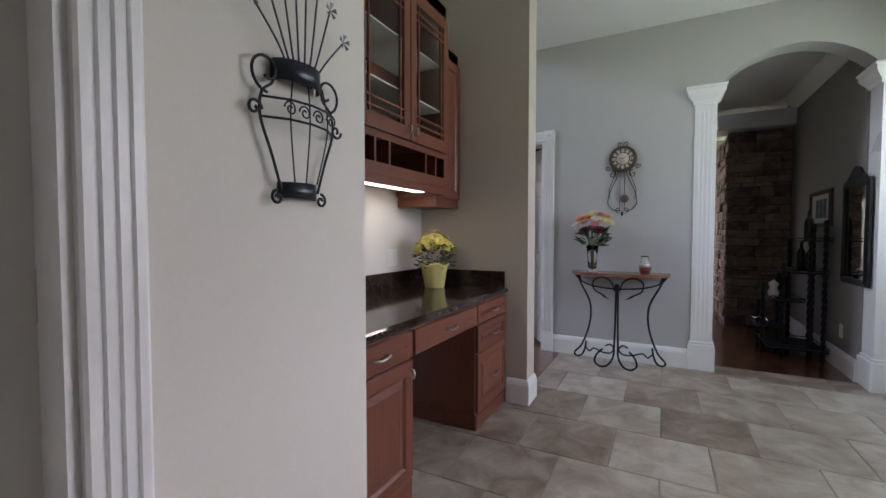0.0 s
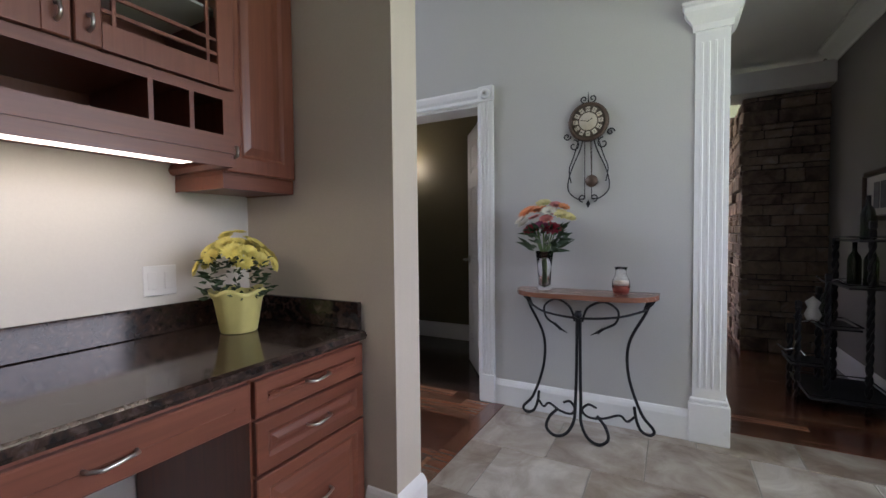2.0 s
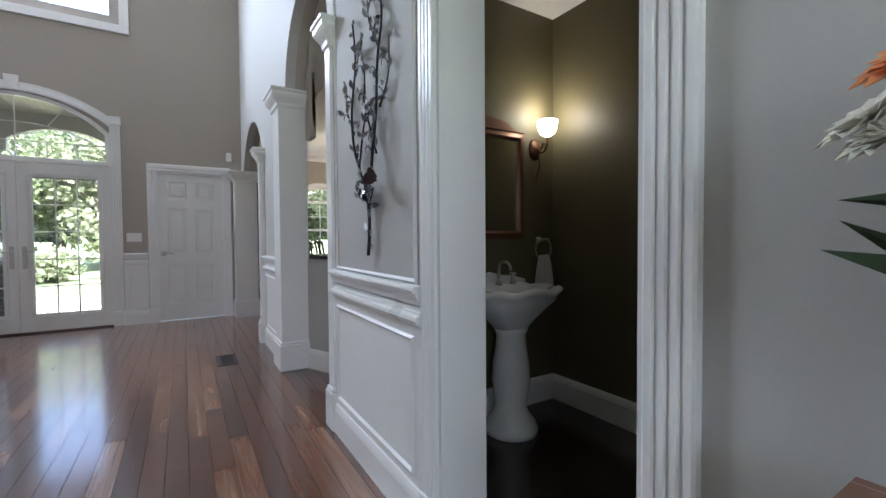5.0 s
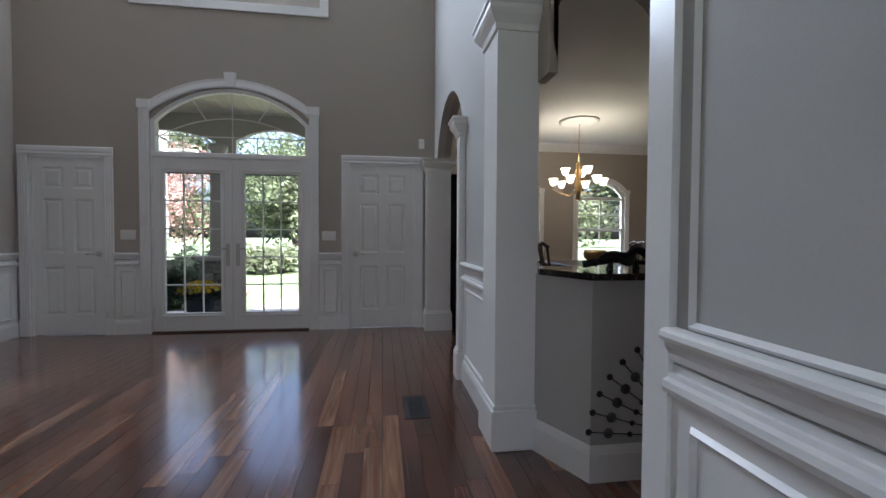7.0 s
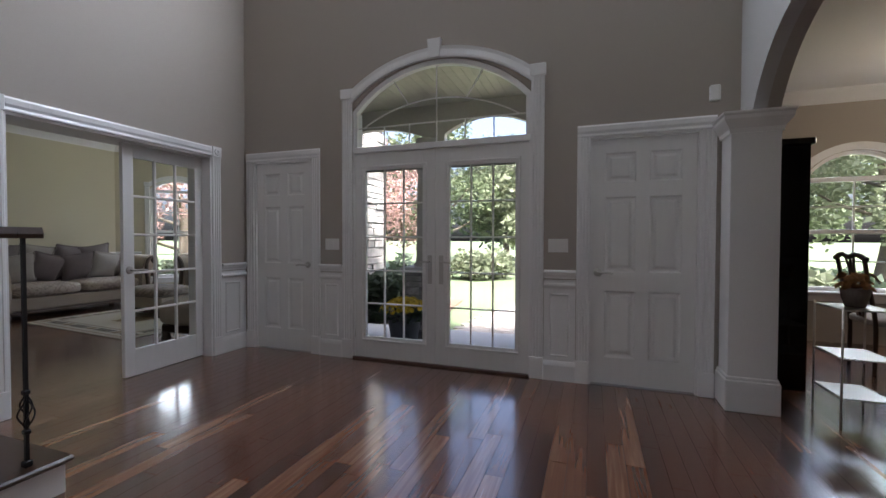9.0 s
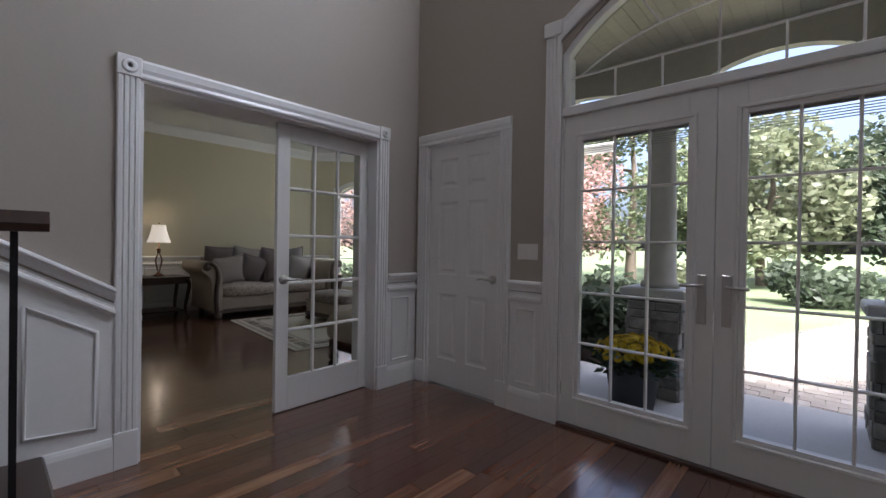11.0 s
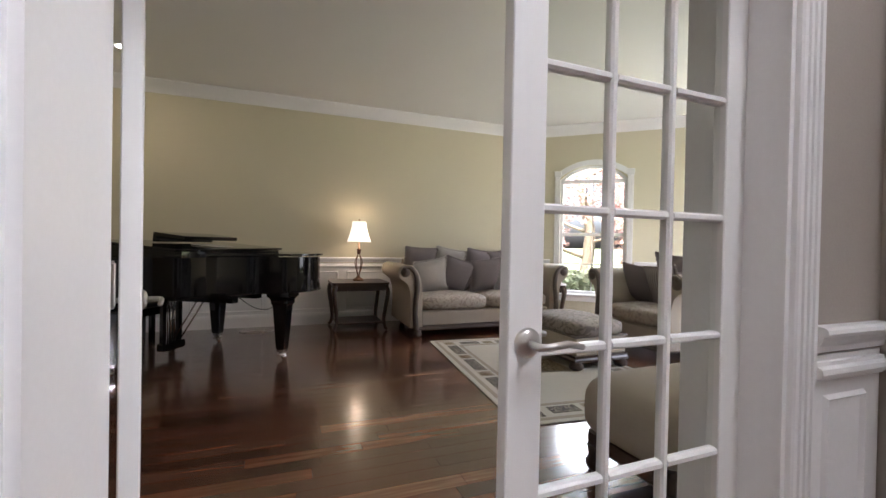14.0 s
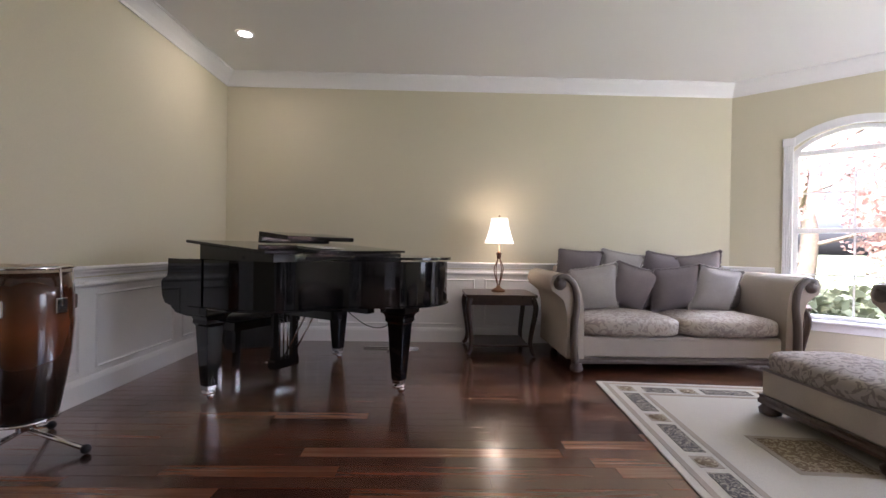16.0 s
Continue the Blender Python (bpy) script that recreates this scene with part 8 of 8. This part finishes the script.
for x in (-0.85, 0.85):
    for y in (-0.42, 0.42):
        part("leg", Shape().lathe([(0.03, 0), (0.04, 0.1), (0.03, 0.3), (0.05, 0.55), (0.045, 0.72)], 14, Matrix.Translation((x, y, 0))), DARKWOOD, dt)
dc = thing("dining_chair", pose(-6.4, 6.6, 0), "dark carved dining chair at the table", "chair", "chairs round the table")
part("seat", cushion(Shape(), -0.23, -0.22, 0.43, 0.23, 0.22, 0.5, 0.02), FABRIC_B, dc, "pale upholstered seat")
for x in (-0.2, 0.2):
    part("leg", Shape().box(x - 0.02, 0.16, 0, x + 0.02, 0.2, 0.43, c=0.004), DARKWOOD, dc)
    part("back_post", Shape().tube(smooth_path([(x, -0.2, 0), (x, -0.2, 0.45), (x * 1.05, -0.26, 0.8), (x * 1.1, -0.3, 1.04)]), 0.018, 7), DARKWOOD, dc)
part("top_rail", Shape().tube(smooth_path([(-0.25, -0.3, 1.03), (-0.12, -0.31, 1.07), (0, -0.31, 1.05), (0.12, -0.31, 1.07), (0.25, -0.3, 1.03)]), 0.024, 8), DARKWOOD, dc)
for x in (-0.07, 0.0, 0.07):
    part("splat", Shape().tube(smooth_path([(x * 0.5, -0.21, 0.48), (x * 1.6, -0.24, 0.7), (x * 0.6, -0.28, 0.9), (x, -0.305, 1.05)]), 0.011, 6), DARKWOOD, dc)
for x, y, a in ((-7.3, 6.6, 0), (-8.1, 6.6, 0), (-6.4, 8.4, 180), (-7.3, 8.4, 180), (-8.1, 8.4, 180), (-5.95, 7.5, 90)):
    copy_thing(dc, pose(x, y, 0, 0, 0, a))
bw = tagged(part("fruit_bowl", Shape().lathe([(0.06, 0), (0.09, 0.02), (0.16, 0.09), (0.17, 0.16), (0.15, 0.2), (0.13, 0.16), (0.001, 0.05)], 24), GOLD), "bronze bowl on the dining table", "bowl")
bw.matrix_basis = pose(-7.3, 7.5, 0.761)
dp = framed("dining_picture", face(-7.98, 9.7, "-y", 1.67), 1.0, 0.68, 0.04, DARKWOOD, brocade("mottled_tapestry_print", (0.05, 0.045, 0.04), (0.26, 0.23, 0.19), 9), "mottled dark picture on the dining room wall", "picture")
sb = thing("sideboard", pose(-7.7, 9.45, 0), "dark wooden sideboard below the picture", "sideboard")
part("body", Shape().box(-0.8, -0.22, 0.1, 0.8, 0.22, 0.86, c=0.006), DARKWOOD, sb)
for k in range(3):
    part("door", raised(Shape(), -0.76 + 0.52 * k, 0.14, -0.28 + 0.52 * k, 0.82, 0.0), DARKWOOD, sb).matrix_basis = pose(0, -0.22, 0, 0, 0, 180)
for x in (-0.74, 0.74):
    for y in (-0.18, 0.18):
        part("leg", Shape().box(x - 0.03, y - 0.03, 0, x + 0.03, y + 0.03, 0.1), DARKWOOD, sb)
hu = thing("china_shelf", pose(-7.55, 5.46, 0), "tall black open shelf filled with dark books and china", "shelf")
part("frame", Shape().box(-0.36, -0.17, 0, -0.33, 0.17, 1.95).box(0.33, -0.17, 0, 0.36, 0.17, 1.95).box(-0.33, -0.17, 0.02, 0.33, -0.155, 1.95).box(-0.40, -0.19, 1.95, 0.40, 0.19, 2.0, c=0.006), BLACK, hu)
for k in range(6):
    part("shelf", Shape().box(-0.33, -0.155, 0.1 + 0.34 * k, 0.33, 0.17, 0.12 + 0.34 * k), BLACK, hu)
rnd = random.Random(5)
for k in range(5):
    x = -0.32
    while x < 0.28:
        w_, h_ = rnd.uniform(0.025, 0.05), rnd.uniform(0.16, 0.27)
        bkk = tagged(part("book", Shape().box(0, -0.11, 0, w_, 0.11, h_, c=0.003), rnd.choice((GREYWOOD, IRON, MATBOARD, BRONZE, PLASTIC))), "book on the black shelf", "book", "books on the shelf")
        bkk.matrix_basis = pose(-7.55 + x, 5.46, 0.121 + 0.34 * k)
        x += w_ + rnd.choice((0.004, 0.004, 0.07))
et = thing("wire_rack", pose(-6.6, 5.65, 0), "thin metal tiered rack with small glassware", "rack")
for x in (-0.18, 0.18):
    for y in (-0.14, 0.14):
        part("post", Shape().tube([(x, y, 0), (x, y, 0.78)], 0.007, 6), NICKEL, et)
for z in (0.2, 0.45, 0.76):
    part("shelf", Shape().tube([(-0.18, -0.14, z), (0.18, -0.14, z), (0.18, 0.14, z), (-0.18, 0.14, z)], 0.006, 6, closed=True).box(-0.17, -0.13, z, 0.17, 0.13, z + 0.004), NICKEL, et)
q = Shape()
for k in range(26):
    a = k * 2.4
    bloom(q, (0.1 * math.cos(a) * (k / 26) ** 0.5, 0.1 * math.sin(a) * (k / 26) ** 0.5, 0.16 + 0.04 * math.cos(k)), 0.035, (math.cos(a), math.sin(a), 1), rnd, 8, 2)
db = thing("dried_flowers", pose(-6.6, 5.65, 0.765), "brown dried flowers in a small basket on the rack", "flowers")
part("basket", Shape().lathe([(0.05, 0), (0.07, 0.06), (0.08, 0.12), (0.001, 0.11)], 20), GREYWOOD, db)
part("blooms", q, petal_mat("dry_orange_petal", (0.32, 0.15, 0.05)), db)

# ---- porch and garden ----
CLAD = mat("grey_porch_column_paint", (0.50, 0.48, 0.43), 0.7, grain=0.08, scale=20)
SOFFIT = wood("pale_porch_ceiling_boards", [(0.40, 0.38, 0.29), (0.50, 0.48, 0.38), (0.58, 0.56, 0.46)], 1, 0.5, "island")
solid("floor_porch", Shape().box(-8.55, -0.2, -0.3, -6.96, 5.6, -0.03, c=0.01), CONCRETE, "pale concrete porch slab", "porch")
pc = Shape()
y = -0.2
while y < 5.6:
    pc.box(-8.4, y + 0.002, 3.0, -6.97, y + 0.098, 3.02)
    y += 0.1
pcc = solid("ceiling_porch", Shape().box(-8.4, -0.2, 3.021, -6.96, 5.6, 3.1), SOFFIT, "boarded porch ceiling", "ceiling")
o = part("ceiling_boards", pc, SOFFIT, pcc)
o["kind"] = "stuff"
wall("wall_porch_fascia", "y", -8.5, -8.4, -0.2, 5.6, 2.42, 3.2, CLAD, "arched porch fascia beam", [(0.3, 1.88, 2.42, 2.74, 2.58), (2.16, 3.36, 2.42, 2.79, 2.6), (3.64, 5.2, 2.42, 2.74, 2.58)])
for k, (x, y) in enumerate(((-8.1, 2.02), (-8.1, 3.50))):
    po = thing("porch_column", pose(x, y, -0.03), "tapered pale porch column on a stacked stone pier", "column", "porch columns")
    part("pier", Shape().box(-0.19, -0.19, 0, 0.19, 0.19, 0.82), MORTAR, po)
    rr = random.Random(50 + k)
    z = 0.0
    while z < 0.81:
        h = min(rr.choice((0.07, 0.1, 0.13)), 0.82 - z)
        for side in range(4):
            a = -0.2
            while a < 0.19:
                b = min(a + rr.uniform(0.12, 0.24), 0.2)
                p = rr.uniform(0.01, 0.03)
                part("stone", Shape().box(a + 0.003, 0.19 - 0.02, z + 0.003, b - 0.003, 0.19 + p, z + h - 0.003, pose(0, 0, 0, 0, 0, 90 * side), c=0.005), STACKG, po)
                a = b
        z += h
    part("cap_stone", Shape().box(-0.25, -0.25, 0.82, 0.25, 0.25, 0.89, c=0.012), CONCRETE, po)
    part("shaft", Shape().lathe([(0.15, 0.89), (0.15, 0.93), (0.125, 0.95), (0.12, 1.4), (0.10, 2.4), (0.13, 2.43), (0.13, 2.5)], 28), CLAD, po, "tapered round shaft")
hs = solid("wall_living_outside", Shape().box(-9.9, 0.29, -0.3, -6.97, 0.45, 3.4), MORTAR, "stone faced outer wall beside the porch", "wall")
rr = random.Random(77)
z = -0.1
while z < 3.0:
    h = rr.choice((0.09, 0.12, 0.16))
    a = -9.9
    while a < -6.99:
        b = min(a + rr.uniform(0.2, 0.5), -6.98)
        part("stone", Shape().box(a + 0.004, 0.44, z + 0.004, b - 0.004, 0.45 + rr.uniform(0.03, 0.07), z + h - 0.004, c=0.008), STACKG, hs)
        a = b
    z += h
POTG = mat("dark_grey_planter", (0.05, 0.052, 0.056), 0.6, grain=0.2, scale=30, bump=0.1)
MUMY = petal_mat("golden_mum_petal", (0.70, 0.50, 0.03))
mums("porch_planter", pose(-7.42, 2.03, -0.03), MUMY, 0.035, 0.27, 0.36, 0.22, 90, "golden chrysanthemums in a dark grey planter on the porch", Shape().lathe([(0.13, 0), (0.135, 0.01), (0.19, 0.36), (0.205, 0.37), (0.205, 0.41), (0.185, 0.41), (0.17, 0.36), (0.001, 0.34)], 32), POTG, "dark grey tapered pot", 91)
PAVER = stone("grey_brown_pavers", [(0.16, 0.14, 0.12), (0.25, 0.22, 0.19), (0.33, 0.30, 0.27)], 2.5, 0.85, 0.4, True)
pv = Shape()
rr = random.Random(15)
for i in range(70):
    xx = -8.6 - 0.16 * i
    sh = 0.9 * (i / 70) ** 2 * 4
    for j in range(9):
        yy = 1.75 + 0.2 * j + (0.1 if i % 2 else 0) + sh
        pv.box(xx - 0.155, yy + 0.003, -0.34, xx - 0.003, yy + 0.197, -0.30 + rr.uniform(-0.003, 0.003))
pa = solid("pavement_walk", pv, PAVER, "curving paver walk across the lawn", "path", "stuff")
MULCH = mat("brown_mulch", (0.09, 0.055, 0.035), 0.95, grain=0.5, scale=30, bump=0.9)
solid("ground_bed", Shape().prism([(-8.6, 4.1), (-10.5, 4.2), (-13.5, 6.0), (-16, 9.0), (-13, 9.5), (-8.6, 7.0)], -0.33, -0.29), MULCH, "brown mulch bed beside the walk", "ground")
solid("ground_bed", Shape().prism([(-8.6, 1.5), (-10.0, 1.4), (-13.0, 1.0), (-13.0, -1.0), (-12.2, 0.45), (-8.6, 0.5)], -0.33, -0.29), MULCH, "brown mulch bed by the house", "ground")
LEAFS = [mat("summer_leaf", (0.10, 0.125, 0.065), 0.6, grain=0.5, scale=3, big=0.7), mat("pale_green_leaf", (0.16, 0.18, 0.11), 0.6, grain=0.45, scale=3, big=0.6), mat("dull_dark_leaf", (0.055, 0.075, 0.045), 0.6, grain=0.5, scale=3, big=0.7), mat("reddish_leaf", (0.34, 0.22, 0.20), 0.6, grain=0.4, scale=3, big=0.7)]
for lm_ in LEAFS:
    nt_ = lm_.node_tree
    b_, o_ = nt_.nodes["Principled BSDF"], nt_.nodes["Material Output"]
    tl_, mx_ = nt_.nodes.new("ShaderNodeBsdfTranslucent"), nt_.nodes.new("ShaderNodeMixShader")
    mx_.inputs[0].default_value = 0.5
    nt_.links.new(b_.inputs["Base Color"].links[0].from_socket, tl_.inputs[0])
    nt_.links.new(b_.outputs[0], mx_.inputs[1])
    nt_.links.new(tl_.outputs[0], mx_.inputs[2])
    nt_.links.new(mx_.outputs[0], o_.inputs[0])
BARK = mat("grey_brown_bark", (0.11, 0.09, 0.07), 0.95, grain=0.4, scale=14, bump=0.9)


def garden_tree(name, x, y, h, spread, lm_, seed, label, trunk=True, leaves=2600, size=0.22, low=0.28):
    rr = random.Random(seed)
    t = thing(name, pose(x, y, -0.32), label, "tree" if trunk else "shrub", "garden trees" if trunk else "garden shrubs")
    q = Shape()
    tops = []
    if trunk:
        bend = [(0, 0, 0), (rr.uniform(-0.2, 0.2), rr.uniform(-0.2, 0.2), h * 0.3), (rr.uniform(-0.4, 0.4), rr.uniform(-0.4, 0.4), h * 0.6), (rr.uniform(-0.5, 0.5), rr.uniform(-0.5, 0.5), h * 0.92)]
        q.tube(smooth_path(bend, 5), 0.035 * h, 8, taper=(1, 0.15))
        for k in range(9):
            a, z = k * 2.4, h * (low + 0.6 * k / 9)
            e = (spread * 0.75 * math.cos(a), spread * 0.75 * math.sin(a), z + h * 0.14)
            q.tube(smooth_path([(0, 0, z), (e[0] * 0.5, e[1] * 0.5, z + h * 0.05), e], 4), 0.011 * h, 6, taper=(1, 0.2))
            tops.append(e)
        tops.append((0, 0, h * 0.9))
        part("trunk", q, BARK, t)
    else:
        tops = [(spread * 0.6 * math.cos(a * 2.4), spread * 0.6 * math.sin(a * 2.4), h * rr.uniform(0.25, 0.7)) for a in range(7)]
    vs, fs = [], []
    for k in range(leaves):
        c = rr.choice(tops)
        d = Vector((rr.gauss(0, 1), rr.gauss(0, 1), rr.gauss(0, 0.75)))
        d = d.normalized() * (spread * 0.46 * rr.random() ** 0.4)
        p = Vector(c) + d
        if p.z < 0.02:
            p.z = rr.uniform(0.02, 0.2)
        e1 = Vector((rr.uniform(-1, 1), rr.uniform(-1, 1), rr.uniform(-0.6, 0.6))).normalized() * size * rr.uniform(0.5, 1.2)
        e2 = e1.cross(Vector((rr.uniform(-1, 1), rr.uniform(-1, 1), rr.uniform(-1, 1)))).normalized() * size * 0.55
        b = len(vs)
        vs += [p - e1, p + e2, p + e1, p - e2]
        fs.append((b, b + 1, b + 2, b + 3))
    o = part("crown", Shape().put(vs, fs), lm_, t)
    return t


for k, (x, y, h, s_, m_) in enumerate([(-24, -3.5, 8, 3.2, 0), (-27, 1.0, 6.6, 3.2, 1), (-30, 5.5, 7.0, 3.6, 2), (-26, 9.5, 5.4, 2.8, 0), (-22, 13.5, 8, 3.2, 1), (-31, 14, 9, 3.8, 0), (-22, -7.5, 8, 3.2, 1), (-18.5, -9.5, 6.5, 2.8, 3), (-15, -11, 7, 3.0, 3), (-19.5, -5.5, 6, 2.6, 3), (-34, -2, 8, 4.0, 2), (-36, 9, 8, 4.2, 0), (-20, 18, 8, 3.4, 2), (-16, -7.5, 4.2, 2.0, 3)]):
    garden_tree("garden_tree", x, y, h, s_, LEAFS[m_], 100 + k, ("leafy green garden tree beyond the lawn", "pale green leafy tree beyond the lawn", "dark green tree beyond the lawn", "reddish leaved ornamental tree by the windows")[m_], leaves=9000 if x > -23 else 6000, size=0.09 if x > -20 else 0.14 if x > -25 else 0.2, low=0.16)
for k, (x, y, h, s_, m_) in enumerate([(-9.6, 0.95, 1.5, 0.75, 2), (-10.8, 0.5, 1.1, 0.7, 0), (-12.5, 7.5, 0.9, 0.9, 1), (-14.2, 8.6, 0.8, 0.9, 2), (-20, 3.0, 1.2, 1.3, 2), (-21, 6.0, 1.3, 1.4, 0), (-19, 0.0, 1.2, 1.3, 1), (-12.2, -5.2, 1.0, 0.9, 0), (-10.8, -6.4, 1.0, 0.9, 1), (-13.6, -3.6, 1.1, 0.9, 2)]):
    garden_tree("garden_shrub", x, y, h, s_, LEAFS[m_], 300 + k, "rounded green garden shrub", trunk=False, leaves=1500, size=0.11 if x > -11 else 0.14)

# ---- floors, piece by piece ----
planks("floor_hall", -1.2, TX - 0.1, 3.83, 5.13, 0, 0.098, "glossy red-brown hardwood boards in the hall", 13, (-1.3, 0, 3.8, 5.2))
planks("floor_foyer", -6.80, -1.2, 0.285, 5.13, 0, 0.098, "glossy red-brown hardwood boards in the foyer", 3, (-6.8, -0.3, 0.3, 5.2))
planks("floor_living", -10.6, -2.92, -5.05, 0.285, 0, 0.098, "glossy red-brown hardwood boards in the living room", 5, (-7.6, -2.9, -5.05, 0.3))
planks("floor_dining", -9.30, -2.24, 5.13, 9.7, 0, 0.098, "dark hardwood boards in the dining room", 7, (-5.0, -2.2, 5.1, 6.0))
planks("floor_den", 0.2, 1.98, 5.25, 9.6, 0, 0.098, "dark hardwood boards beyond the kitchen arch", 9, (0.2, 2.0, 5.2, 7.4))
solid("floor_powder", Shape().box(-2.02, 5.13, -0.06, 0.0, 6.48, 0), DARKTILE, "dark tiled powder room floor", "floor")
border = solid("trim", Shape().box(TX - 0.1, 3.83, -0.06, TX, 5.05, 0.001, c=0.002), FLOORWOOD, "wood border board between boards and tiles", "trim")
kf = solid("floor_kitchen", Shape().box(TX, -1.95, -0.06, 2.45, 5.25, -0.004).box(-0.98, 1.97, -0.06, TX, 3.66, -0.004), GROUT, "kitchen floor of square travertine tiles with grey grout", "floor")
tile_meshes = {}
rows = [(-1.95 + 0.46 * i, -1.95 + 0.46 * (i + 1)) for i in range(16)]
for i, (ya, yb) in enumerate(rows):
    x = -1.2 + (0.23 if i % 2 else 0.0)
    while x < 2.45:
        left = -0.98 if 1.97 < (ya + yb) / 2 < 3.66 else TX
        a, b = max(x, left), min(x + 0.46, 2.45)
        c, d = max(ya, -1.95), min(yb, 5.25)
        x += 0.46
        if b - a < 0.03 or d - c < 0.03:
            continue
        key = (round(b - a, 3), round(d - c, 3))
        if key not in tile_meshes:
            tile_meshes[key] = Shape().box(0.003, 0.003, -0.012, key[0] - 0.003, key[1] - 0.003, 0, c=0.003).mesh("tile", TILE)
        o = new("tile", tile_meshes[key])
        o.location, o.parent = (a, c, 0), kf
